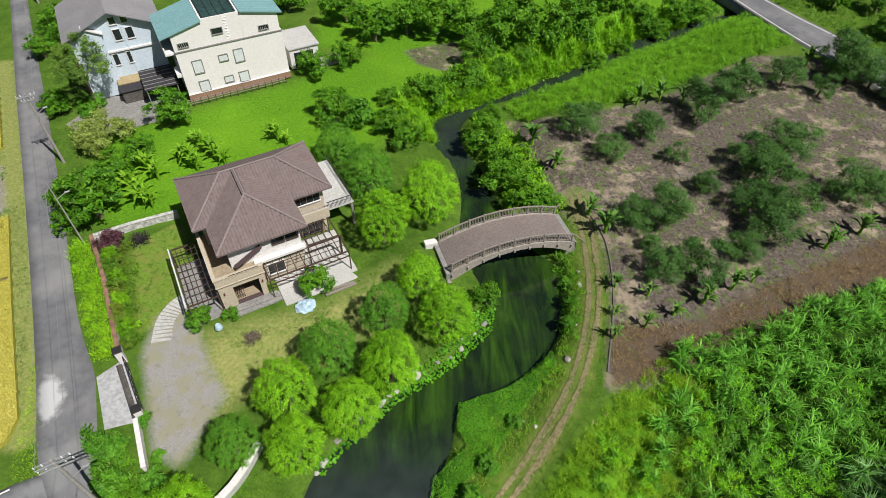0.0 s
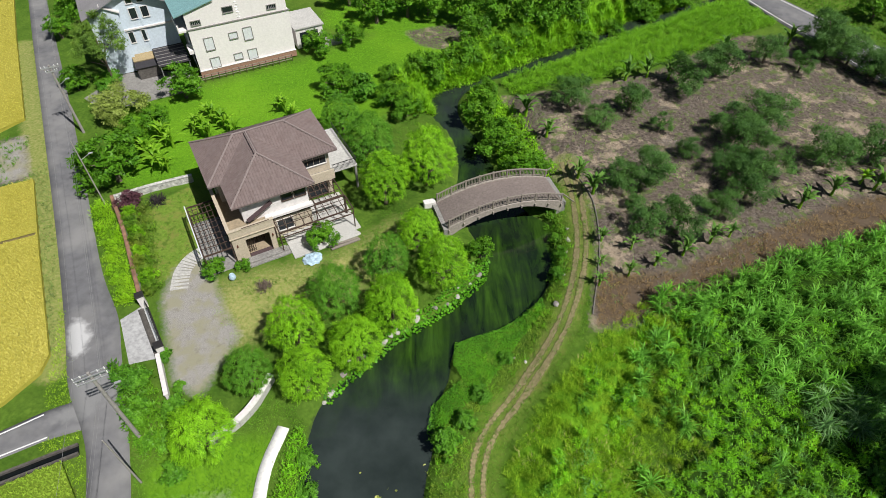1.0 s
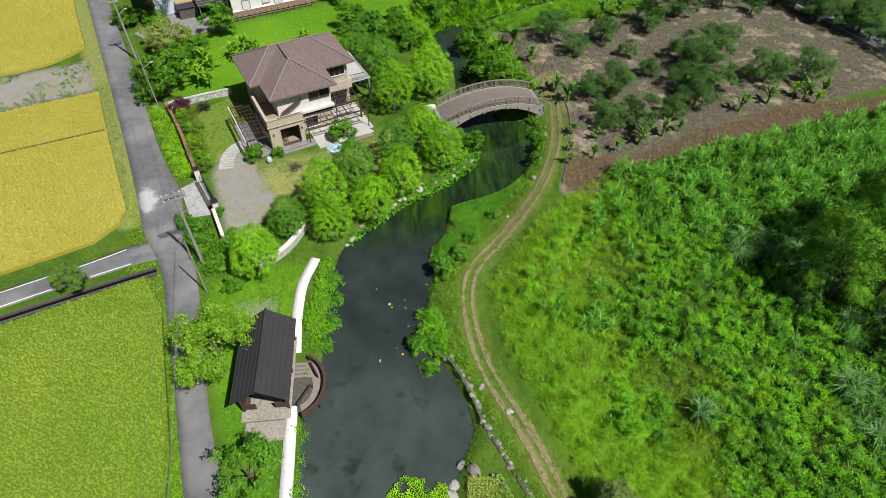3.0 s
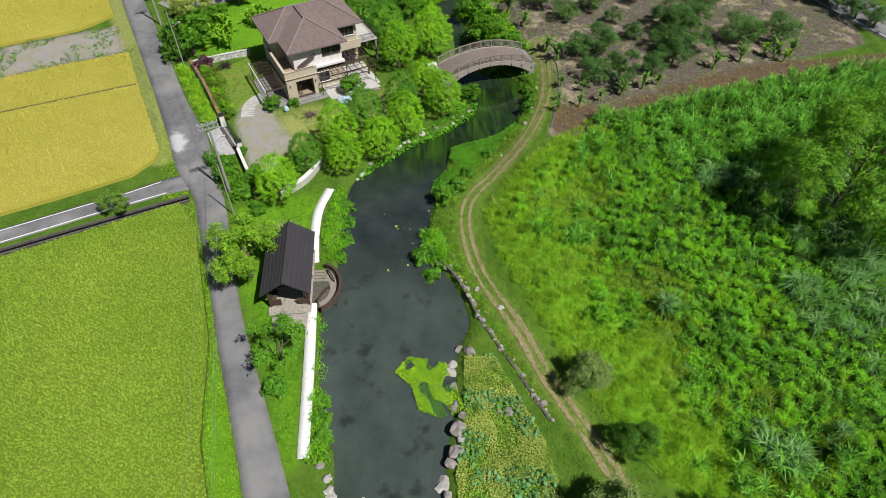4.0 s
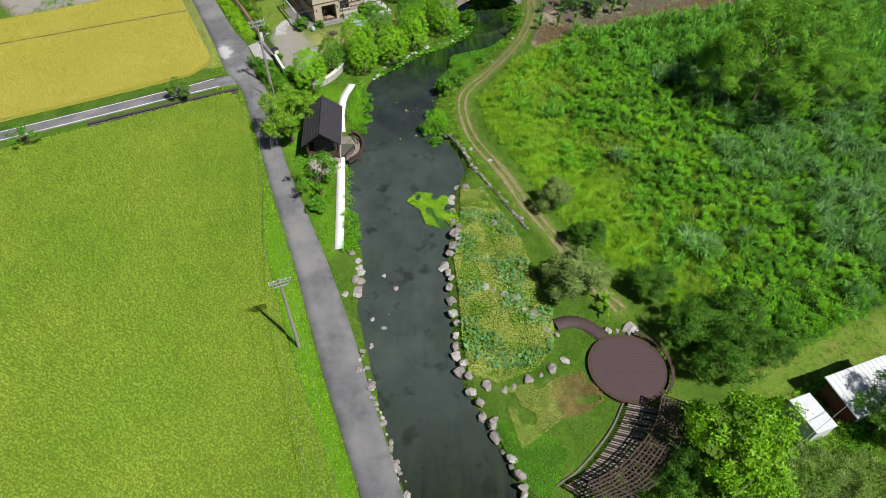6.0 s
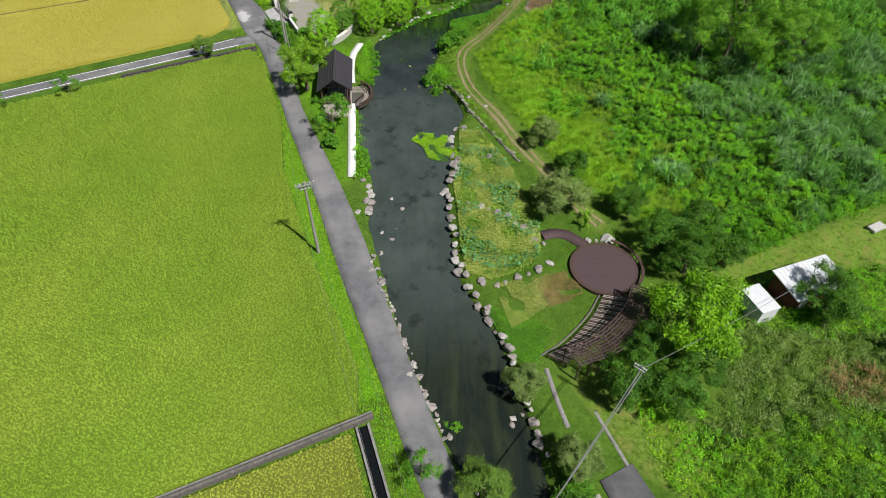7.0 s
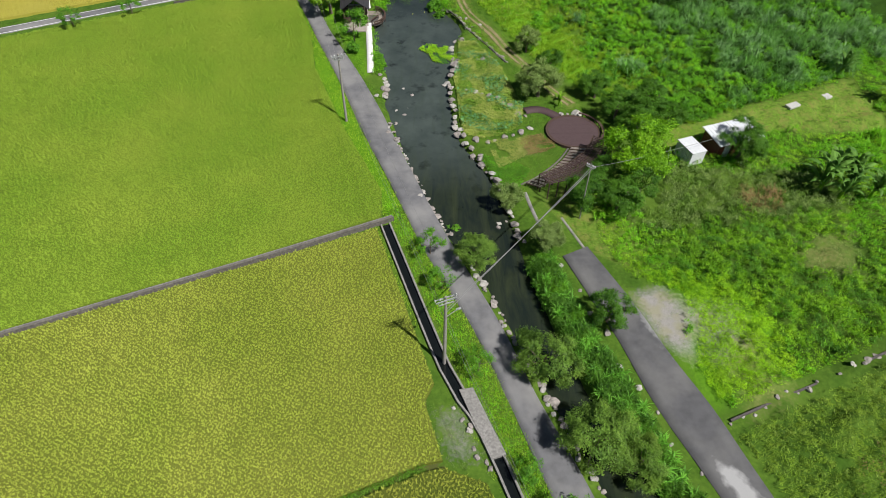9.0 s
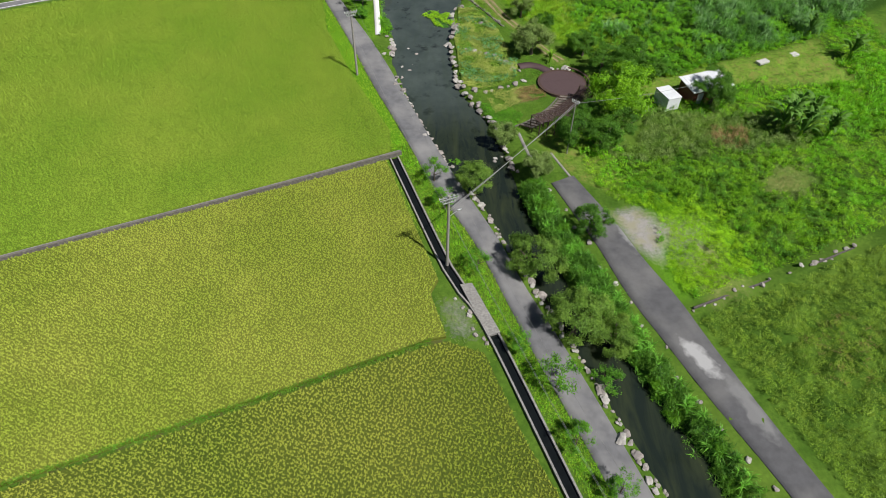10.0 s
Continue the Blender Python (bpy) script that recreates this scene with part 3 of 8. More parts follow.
BUSH_SMALL = [(-44.7, 65.5, 1.2), (-9.8, 64.0, 2.2), (-44.6, 67.6, 1.3), (-42.5, 71.8, 1.5), (-26.1, 20.2, 1.0), (-24.5, 19.9, 1.1), (-24.0, 17.0, 1.3), (-23.4, 22.6, 0.7), (-21.3, 19.6, 0.6),
              (-13.2, -10.2, 1.1), (-0.7, 6.0, 1.5), (0.0, 3.6, 1.1), (1.2, -47.2, 0.9), (1.4, 14.1, 1.3), (-20.8, 17.2, 1.2), (-19.5, 12.0, 1.0), (-21.2, 14.6, 1.1), (-9.7, 13.5, 1.0), (-9.5, 11.0, 1.0), (-9.4, 8.4, 1.0), (-9.6, 5.9, 0.8),
              (-9.3, -11.0, 0.8), (-8.9, -12.8, 0.9), (-8.6, -14.6, 0.8), (4.2, 18.6, 0.9), (3.0, 16.2, 1.0), (6.6, 22.2, 0.7), (12.6, 31.6, 0.7), (13.3, 34.4, 0.8), (13.4, 37.4, 0.8)]
CITRUS = [(25.6, 58.9, 2.2), (20.9, 55.5, 1.7), (28.3, 54.4, 1.3), (30.3, 49.2, 1.4), (17.8, 59.7, 2.4), (33.7, 63.6, 2.8), (39.7, 67.4, 2.9), (47.9, 71.2, 2.3), (57.6, 73.5, 3.4), (61.5, 67.8, 2.4), (41.5, 55.5, 2.8),
          (36.6, 53.4, 2.3), (37.2, 50.5, 2.8), (21.0, 43.7, 2.0), (24.8, 44.2, 2.5), (21.9, 40.5, 1.0), (22.4, 36.9, 1.9), (25.5, 36.8, 2.4), (30.9, 39.2, 1.7), (34.0, 46.3, 2.1), (38.0, 45.9, 2.5), (34.6, 42.0, 2.6),
          (46.1, 47.7, 2.6), (52.0, 68.7, 1.7), (66.6, 62.3, 3.0), (51.8, 47.9, 2.5)]
BANANA = [(12.2, 58.4, 2.0), (14.3, 53.8, 1.6), (16.8, 45.7, 1.6), (18.0, 42.9, 1.7), (17.4, 35.4, 1.1), (20.3, 34.4, 1.1), (16.7, 32.2, 0.8), (16.1, 29.6, 1.0), (19.2, 30.8, 1.1), (40.1, 40.5, 1.7), (44.7, 42.7, 1.5),
          (28.6, 35.2, 1.4), (25.3, 33.5, 1.4), (22.1, 32.1, 1.1), (30.9, 36.1, 1.1), (53.8, 76.6, 2.0), (26.8, 66.3, 1.9), (30.0, 67.2, 1.8), (32.8, 66.5, 1.8), (42.5, 72.9, 1.9), (-32.9, 53.7, 2.2), (-32.0, 48.9, 2.1),
          (-34.3, 51.0, 1.9), (-28.9, 55.4, 2.1), (-26.0, 56.7, 1.9), (-19.3, 60.4, 1.7), (-28.1, 58.5, 1.8), (49.9, 43.5, 1.7), (52.7, 44.3, 1.7)]
BANANA_EAST = [(43.5, -42.4, 2.9), (47.3, -41.2, 2.9), (58.5, -16.3, 2.3), (61.7, -23.5, 2.4), (49.1, -43.4, 2.2), (16.4, -23.0, 1.0), (16.1, -24.4, 1.2)]
ROADSIDE = [(-18.1, 2.8, 3.4), (-34.7, 11.9, 1.6), (3.5, -53.5, 2.3), (8.8, -65.7, 2.9), (12.0, -72.9, 3.1), (15.2, -74.5, 2.1)]
SPARSE = [(-13.2, -7.4, 2.8), (-1.2, -51.8, 1.7), (0.0, -56.4, 1.5), (-50.2, 0.9, 1.8), (-57.9, -3.4, 1.9), (3.1, -65.8, 1.6), (6.4, -75.0, 1.3), (9.3, -79.1, 1.9), (10.1, -84.4, 1.5), (14.0, -78.4, 1.6), (12.9, -88.1, 1.4)]
OLIVE = [(13.6, -21.9, 2.9), (13.2, -9.7, 2.2), (7.3, -44.2, 1.9), (10.9, -51.1, 2.0)]
BRIGHT = [(22.6, -39.2, 4.0)]
DARK = [(15.9, -44.6, 2.4), (19.5, -45.5, 2.4), (36.3, -36.2, 3.1), (23.2, -27.3, 2.6), (20.5, -21.5, 1.9), (22.5, -43.0, 2.3), (18.3, -41.1, 2.1), (15.6, -60.4, 2.0), (16.0, -15.5, 1.9), (21.4, -22.2, 1.9), (25.1, -30.8, 2.7), (27.4, -26.2, 2.6), (29.2, -29.6, 2.2)]
BAMBOO = [(42.6, 11.2, 6.5), (45.3, 7.1, 4.7), (38.0, 11.1, 4.2), (52.4, 10.1, 4.2), (53.5, 21.0, 4.6)]

# ---- ground, water and roads ----
WATER = -0.7


def ease(v, a, b):
    k = np.clip((v - a) / (b - a), 0, 1)
    return k * k * (3 - 2 * k)


def inside(x, y, ring):
    """Which of the points lie in a polygon."""
    hit = np.zeros(np.shape(x), bool)
    ring = np.asarray(ring)
    for (x0, y0), (x1, y1) in zip(ring, np.roll(ring, -1, 0)):
        if y0 != y1:
            hit ^= ((y0 > y) != (y1 > y)) & (x < (x1 - x0) * (y - y0) / (y1 - y0) + x0)
    return hit


def distance(x, y, line, closed=False):
    """The distance of each point from a line of points."""
    line = np.asarray(line, float)
    ends = np.roll(line, -1, 0) if closed else line[1:]
    best = np.full(np.shape(x), 1e9)
    for (x0, y0), (x1, y1) in zip(line, ends):
        dx, dy = x1 - x0, y1 - y0
        k = np.clip(((x - x0) * dx + (y - y0) * dy) / max(dx * dx + dy * dy, 1e-9), 0, 1)
        best = np.minimum(best, np.hypot(x - x0 - k * dx, y - y0 - k * dy))
    return best


def curve(points, step=1.0):
    """A smooth line through the points, at about even steps (Catmull-Rom)."""
    p = np.asarray(points, float)
    p = np.vstack([2 * p[0] - p[1], p, 2 * p[-1] - p[-2]])
    out = []
    for a, b, c, d in zip(p, p[1:], p[2:], p[3:]):
        n = max(2, int(np.hypot(*(c - b)[:2]) / step))
        for t in np.arange(n) / n:
            out.append(0.5 * (2 * b + (c - a) * t + (2 * a - 5 * b + 4 * c - d) * t * t + (3 * b - a - 3 * c + d) * t ** 3))
    return np.array(out + [p[-2]])


river_w, river_e = curve(RIVER_W, 1.5), curve(RIVER_E, 1.5)
river_ring = np.vstack([river_w, river_e[::-1]])
DITCH = [(-6.1, -47.6), (0.2, -65.6), (2.6, -70.0), (4.6, -74.6), (9.0, -87.5), (15.2, -106.0)]
DITCH_SIDE = [(-27.6, 14.2), (-33.0, 11.6), (-45.0, 5.6), (-84.0, -14.8)]


YELLOW = [(18.8, -53.0), (22.5, -54.5), (29.3, -56.0), (31.8, -61.9), (30.4, -66.4), (22.6, -69.6), (21.2, -63.6), (23.4, -60.0), (22.6, -56.4)]
EAST = [(16.0, -40.0), (24.0, -46.0), (30.0, -32.0), (36.0, -25.0), (46.0, -20.5), (66.0, -10.0), (72.0, -10.0), (66.0, -50.0), (52.0, -90.0), (32.0, -90.0), (27.0, -78.0), (22.0, -64.0), (24.0, -57.0), (19.0, -55.0), (17.0, -50.0)]


def waves(x, y, size, seed, n=14):
    """A smooth random field between about -1 and 1, with bumps of the given size in metres."""
    g = np.random.default_rng(seed)
    z = 0.0
    for k in range(n):
        a, s = g.uniform(0, 2 * np.pi), 2 * np.pi / (size * g.uniform(0.6, 1.7))
        z = z + np.cos((x * np.cos(a) + y * np.sin(a)) * s + g.uniform(0, 6.28))
    return z * (2.0 / n) ** 0.5 * 0.6


def hummocks(x, y):
    """Uneven growth in the rank fields."""
    m = np.where(inside(x, y, EAST), ease(distance(x, y, EAST, True), 0.3, 5.0), 0.0) * 0.45
    m = m + np.where(inside(x, y, TALLGRASS), ease(distance(x, y, TALLGRASS, True), 0.2, 3.0), 0.0) * 0.5
    return m * (np.maximum(waves(x, y, 3.2, 5), -0.4) + 0.5 * waves(x, y, 1.6, 6) + 0.4)


def base_height(x, y):
    edge = np.interp(y, [-120, -60, -30, 0, 20, 40, 50, 60, 70, 85, 110, 140], [34, 12, 5, 6, 8, 15, 14, 10, 16, 38, 75, 120])
    z = 1.6 * ease(x - edge, -2.5, 4) * ease(y, -15, 30)
    return z + 1.3 * np.exp(-((x + 1.5) ** 2 + (y - 39.5) ** 2) / 18.0)


def height(x, y):
    """The ground's height, with the canal and the ditch cut in."""
    x, y = np.asarray(x, float), np.asarray(y, float)
    z = base_height(x, y)
    near = distance(x, y, river_ring, True)
    near = np.where(inside(x, y, river_ring), near, -near)
    z = z + (-1.7 - z) * ease(near, -0.7, 0.9)
    return z + hummocks(x, y)


def grown(x, y, ring, soft=1.0):
    d = distance(x, y, ring, True)
    return 0.5 + 0.5 * np.clip(np.where(inside(x, y, ring), d, -d) / soft, -1, 1)


def np_mesh(name, verts, faces, material, parent=None, smooth=False):
    """A mesh object from arrays of vertices and of faces with equal corners."""
    verts, faces = np.asarray(verts, np.float32), np.asarray(faces, np.int32)
    me = bpy.data.meshes.new(name)
    me.vertices.add(len(verts))
    me.vertices.foreach_set("co", verts.ravel())
    me.loops.add(faces.size)
    me.loops.foreach_set("vertex_index", faces.ravel())
    me.polygons.add(len(faces))
    me.polygons.foreach_set("loop_start", np.arange(len(faces), dtype=np.int32) * faces.shape[1])
    me.update(calc_edges=True)
    if smooth:
        me.shade_smooth()
    me.materials.append(material)
    ob = new(name, me)
    ob.parent = parent
    return ob


def grid_faces(nx, ny):
    i = np.arange(nx * ny).reshape(ny, nx)
    return np.stack([i[:-1, :-1], i[:-1, 1:], i[1:, 1:], i[1:, :-1]], -1).reshape(-1, 4)


def spread(core):
    far = 20 * 1.5 ** np.arange(11)
    return np.concatenate([core[0] - np.cumsum(far)[::-1], core, core[-1] + np.cumsum(far)])


gx, gy = spread(np.arange(-90, 86, 0.9)), spread(np.arange(-110, 130, 0.9))
X, Y = np.meshgrid(gx, gy)
X, Y = X.ravel(), Y.ravel()
rough = np.random.default_rng(4).normal(0, 0.03, X.shape)
Z = height(X, Y) + rough
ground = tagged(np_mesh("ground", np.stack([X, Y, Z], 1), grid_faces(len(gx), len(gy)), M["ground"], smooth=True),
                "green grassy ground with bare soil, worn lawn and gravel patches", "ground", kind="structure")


def zone(name, value):
    a = ground.data.attributes.new(name, "FLOAT", "POINT")
    a.data.foreach_set("value", np.asarray(value, np.float32))


zone("soil", np.maximum.reduce([grown(X, Y, ORCHARD, 1.5), grown(X, Y, SOIL_NORTH, 1.5), grown(X, Y, PLOT, 1.0)]))
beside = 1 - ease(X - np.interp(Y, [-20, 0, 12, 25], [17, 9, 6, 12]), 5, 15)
# where the painted shade lies under tall grass and rank weeds
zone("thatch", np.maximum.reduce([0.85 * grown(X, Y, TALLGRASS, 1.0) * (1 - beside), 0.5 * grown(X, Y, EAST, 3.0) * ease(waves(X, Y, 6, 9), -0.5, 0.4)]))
NORTH = [(-38.0, 47.0), (-34.0, 44.0), (-28.0, 46.6), (-16.0, 53.0), (-8.0, 57.0), (-2.0, 67.0), (12.0, 77.0), (26.0, 86.0), (50.0, 99.0), (44.0, 112.0), (-20.0, 112.0), (-18.0, 84.0), (-10.0, 82.0), (-20.0, 74.0), (-33.0, 66.5), (-42.0, 60.0)]
LAWN_S = [(-22.0, 13.0), (-14.0, 15.4), (-12.6, 15.0), (-13.2, 6.0), (-12.2, -4.0), (-10.4, -17.0), (-11.6, -17.0), (-15.0, -7.0), (-18.6, 1.0)]
VERGE_W = [(-25.6, 9.6), (-25.0, 8.9), (-19.1, -6.4), (-14.3, -18.6), (-10.2, -30.0), (-4.4, -44.7), (-6.4, -45.4), (-12.7, -29.6), (-18.4, -14.8), (-20.3, -5.0)]
zone("lush", np.maximum.reduce([grown(X, Y, LAWN_S, 1.0), 0.8 * grown(X, Y, NORTH, 2.0), 0.9 * grown(X, Y, TALLGRASS, 1.0) * beside, grown(X, Y, VERGE_W, 0.8), 0.95 * grown(X, Y, YELLOW, 1.5)]))
zone("mulch", grown(X, Y, MULCH, 2.0))
track_far = distance(X, Y, TRACK)
zone("dry", np.maximum.reduce([grown(X, Y, DRYLAWN, 2.0) * 0.85, 0.56 * np.clip(1.7 - track_far, 0, 1) * ease(Y, 12, 20), 0.5 * np.clip(1.5 - track_far, 0, 1) * (1 - ease(Y, -4, 0)), 0.62 * np.clip(2.2 - distance(X, Y, [(-62.0, 78.0), (-47.5, 51.0), (-40.6, 37.6), (-34.4, 25.0), (-33.0, 21.6)]), 0, 1), 0.6 * grown(X, Y, [(9.6, -31.2), (13.0, -31.0), (12.6, -35.0), (9.0, -35.6)], 0.8),
                               0.55 * grown(X, Y, [(37.5, -50.5), (44, -48.5), (42.5, -54.5), (37.5, -54.5)], 3.0), 0.62 * grown(X, Y, [(23, -58), (28, -58), (30, -68), (26, -70)], 3), 0.7 * grown(X, Y, [(34.5, -41.5), (38, -44), (36, -45.5), (33.5, -43.5)], 1.2)]))
zone("mown", np.maximum.reduce([grown(X, Y, LAWN, 0.6), 0.5 * np.clip(2.4 - track_far, 0, 1),
                                grown(X, Y, [(11.6, -43.5), (16, -40), (21, -47), (21, -55), (15.5, -51)], 1.2),
                                grown(X, Y, [(26.9, -30.4), (36.0, -26.6), (47.0, -22.6), (60.0, -17.0), (60.0, -30.0), (41.0, -30.4), (33.0, -31.6), (28.0, -35.0)], 3.0)]))
zone("gravel", np.maximum.reduce([grown(X, Y, YARD, 1.2), 0.72 * grown(X, Y, PLOT, 1.0), 0.62 * grown(X, Y, [(-19.6, 10.4), (-15.0, 11.2), (-13.8, 8.6), (-18.0, 7.4)], 1.4), 0.85 * grown(X, Y, GRAVEL, 1.6), 0.72 * grown(X, Y, [(22.5, -57), (27.8, -58.6), (28.4, -62.8), (24.0, -65.5)], 2.5), grown(X, Y, [(-1.6, -69), (2.0, -68.5), (4.0, -75), (-0.2, -74.2)], 1.2) * 0.45]))
zone("paddy", np.maximum.reduce([grown(X, Y, r, 0.5) for r in (RICE_GREEN, RICE_MID, RICE_SOUTH, RICE_YELLOW, RICE_GOLD)]))
wet = distance(X, Y, river_ring, True)
zone("bed", 0.5 + 0.5 * np.clip(np.where(inside(X, Y, river_ring), wet, -wet) / 0.7, -1, 1))

# the canal's water
n_row = 9
count = 180


def even(line, n):
    d = np.concatenate([[0], np.cumsum(np.hypot(*np.diff(line, axis=0).T))])
    t = np.linspace(0, d[-1], n)
    return np.stack([np.interp(t, d, line[:, 0]), np.interp(t, d, line[:, 1])], 1)


rw, re = even(river_w, count), even(river_e, count)
k = np.linspace(-0.12, 1.12, n_row)[None, :, None]
wv = (rw[:, None] * (1 - k) + re[:, None] * k).reshape(-1, 2)
water = tagged(np_mesh("water", np.column_stack([wv, np.full(len(wv), WATER)]), grid_faces(n_row, count), M["water"], smooth=True),
               "dark clear canal water with green weed beneath", "water", kind="structure")
a = water.data.attributes.new("weedy", "FLOAT", "POINT")
a.data.foreach_set("value", (ease(wv[:, 1], 16, 24) * (1 - 0.6 * ease(wv[:, 1], 52, 60)) * 0.9).astype(np.float32))
# weight of the darker tone, rising from y = -2 to y = 10
a = water.data.attributes.new("north_tone", "FLOAT", "POINT")
a.data.foreach_set("value", (0.85 * ease(wv[:, 1], -2, 10)).astype(np.float32))
a = water.data.attributes.new("murky", "FLOAT", "POINT")
a.data.foreach_set("value", (0.9 * ease(-wv[:, 1], 30, 44)).astype(np.float32))


def slab(name, left, right, material, lift=0.07, skirt=0.35, across=4, step=1.0, level=None):
    """A road or path laid between two edge lines, with its sides turned down into the ground."""
    n = int(max(np.hypot(*np.diff(np.asarray(left, float), axis=0).T).sum() / step, 3))
    l, r = even(curve(left, step), n), even(curve(right, step), n)
    k = np.linspace(0, 1, across + 1)[None, :, None]
    xy = l[:, None] * (1 - k) + r[:, None] * k
    z = (level or base_height)(xy[..., 0], xy[..., 1]) + lift
    top = np.concatenate([xy, z[..., None]], 2)
    low_l, low_r = top[:, :1].copy(), top[:, -1:].copy()
    low_l[..., 2] -= skirt
    low_r[..., 2] -= skirt
    v = np.concatenate([low_l, top, low_r], 1)
    ob = np_mesh(name, v.reshape(-1, 3), grid_faces(v.shape[1], n), material)
    side = ob.data.attributes.new("across", "FLOAT", "POINT")
    side.data.foreach_set("value", np.tile(np.concatenate([[0], np.linspace(0, 1, across + 1), [1]]), n).astype(np.float32))
    return ob


def ribbon(name, line, width, material, lift=0.07, skirt=0.35, step=1.0, across=2, side=0.0, level=None):
    c = curve(line, step)
    d = np.gradient(c, axis=0)
    d /= np.maximum(np.hypot(d[:, 0], d[:, 1]), 1e-6)[:, None]
    nrm = np.stack([-d[:, 1], d[:, 0]], 1)
    return slab(name, c + nrm * (side + width / 2), c + nrm * (side - width / 2), material, lift, skirt, across, step, level)


def prism(name, ring, z0, z1, material, parent=None):
    bm = bmesh.new()
    f = bm.faces.new([bm.verts.new((x, y, z0)) for x, y in ring])
    up = bmesh.ops.extrude_face_region(bm, geom=[f])
    for v in up["geom"]:
        if isinstance(v, bmesh.types.BMVert):
            v.co.z = z1
    bmesh.ops.recalc_face_normals(bm, faces=bm.faces)
    return part(name, bm, material, parent)


def part(name, bm, material, parent=None, label="", smooth=False):
    """One mesh object out of a bmesh, as a part of its parent."""
    me = bpy.data.meshes.new(name)
    bm.to_mesh(me)
    bm.free()
    if smooth:
        me.shade_smooth()
    me.materials.append(material)
    ob = new(name, me)
    ob.parent = parent
    return tagged(ob, label)


tagged(slab("road", ROAD_W, ROAD_E, M["asphalt"]), "narrow grey asphalt lane with worn patches", "road", kind="structure")
tagged(slab("road_side", SIDE_N, SIDE_S, M["asphalt"], 0.062), "grey asphalt side lane between rice fields", "road", kind="structure")
tagged(slab("road_east", EASTROAD_W, EASTROAD_E, M["asphalt_dark"]), "grey asphalt lane along the canal", "road", kind="structure")
def far_level(x, y):
    """The far road's easy slope over the canal."""
    return 0.4 + 1.25 * ease(-np.asarray(y), -125, -95)


tagged(slab("road_far", FARROAD_S, FARROAD_N, M["asphalt"], 0.12, 1.6, level=far_level), "wide grey asphalt road beyond the orchard", "road", kind="structure")
for line, side in ((SIDE_N, 1), (SIDE_S, -1)):
    tagged(ribbon("road_marking", line[2:], 0.14, M["line"], 0.075, 0.02, side=0.25 * side), "white edge line on the side lane", "road marking", kind="structure")
for line, side in ((FARROAD_S, 1), (FARROAD_N, -1)):
    tagged(ribbon("road_marking", line, 0.2, M["line"], 0.135, 0.02, side=0.6 * side, level=far_level), "white edge line on the far road", "road marking", kind="structure")
tagged(ribbon("path", PATH[:4], 1.0, M["path"], 0.1), "pale concrete footpath beside the canal", "path", kind="structure")
tagged(ribbon("path", PATH[4:], 0.95, M["path"], 0.1), "pale concrete footpath beside the canal", "path", kind="structure")
tagged(prism("driveway", DRIVE, -0.2, 0.085, M["drive"]), "pale patched concrete driveway before the gate", "driveway", kind="structure")
tagged(ribbon("footpath", [(9.7, -42.1), (10.2, -45.0), (10.8, -47.7)], 0.4, M["concrete"], 0.03, 0.1), "worn pale footpath in the grass", "path", kind="structure")
tagged(ribbon("kerb_strip", [(13.3, -46.3), (14.2, -48.7), (15.1, -51.1)], 0.3, M["concrete"], 0.04), "narrow concrete strip", "kerb", kind="structure")

tagged(ribbon("track", TRACK, 1.8, M["rut"], 0.05, 0.04, 0.8, 8), "worn earth wheel lines of a grassy track", "track", kind="structure")
tagged(ribbon("orchard_kerb", [(16.6, 47.0), (17.8, 41.4), (17.0, 34.0), (14.9, 26.2)], 0.12, M["concrete_mid"], 0.10, 0.3), "dark stone edging between track and orchard", "kerb", kind="structure")

# ---- rice fields ----
rng = np.random.default_rng(11)


def scatter(ring, per_m2, jitter=0.4, rows=None):
    """Points in a polygon: a jittered grid, in rows that run at the given angle."""
    ring = np.asarray(ring, float)
    s = per_m2 ** -0.5
    turn = radians(rows or 0.0)
    c, sn = math.cos(turn), math.sin(turn)
    loc = np.stack([ring[:, 0] * c + ring[:, 1] * sn, -ring[:, 0] * sn + ring[:, 1] * c], 1)
    gx, gy = np.meshgrid(np.arange(loc[:, 0].min(), loc[:, 0].max(), s), np.arange(loc[:, 1].min(), loc[:, 1].max(), s))
    gx, gy = gx.ravel() + rng.uniform(-jitter, jitter, gx.size) * s, gy.ravel() + rng.uniform(-jitter, jitter, gy.size) * s
    x, y = gx * c - gy * sn, gx * sn + gy * c
    keep = inside(x, y, ring)
    return np.stack([x[keep], y[keep]], 1)


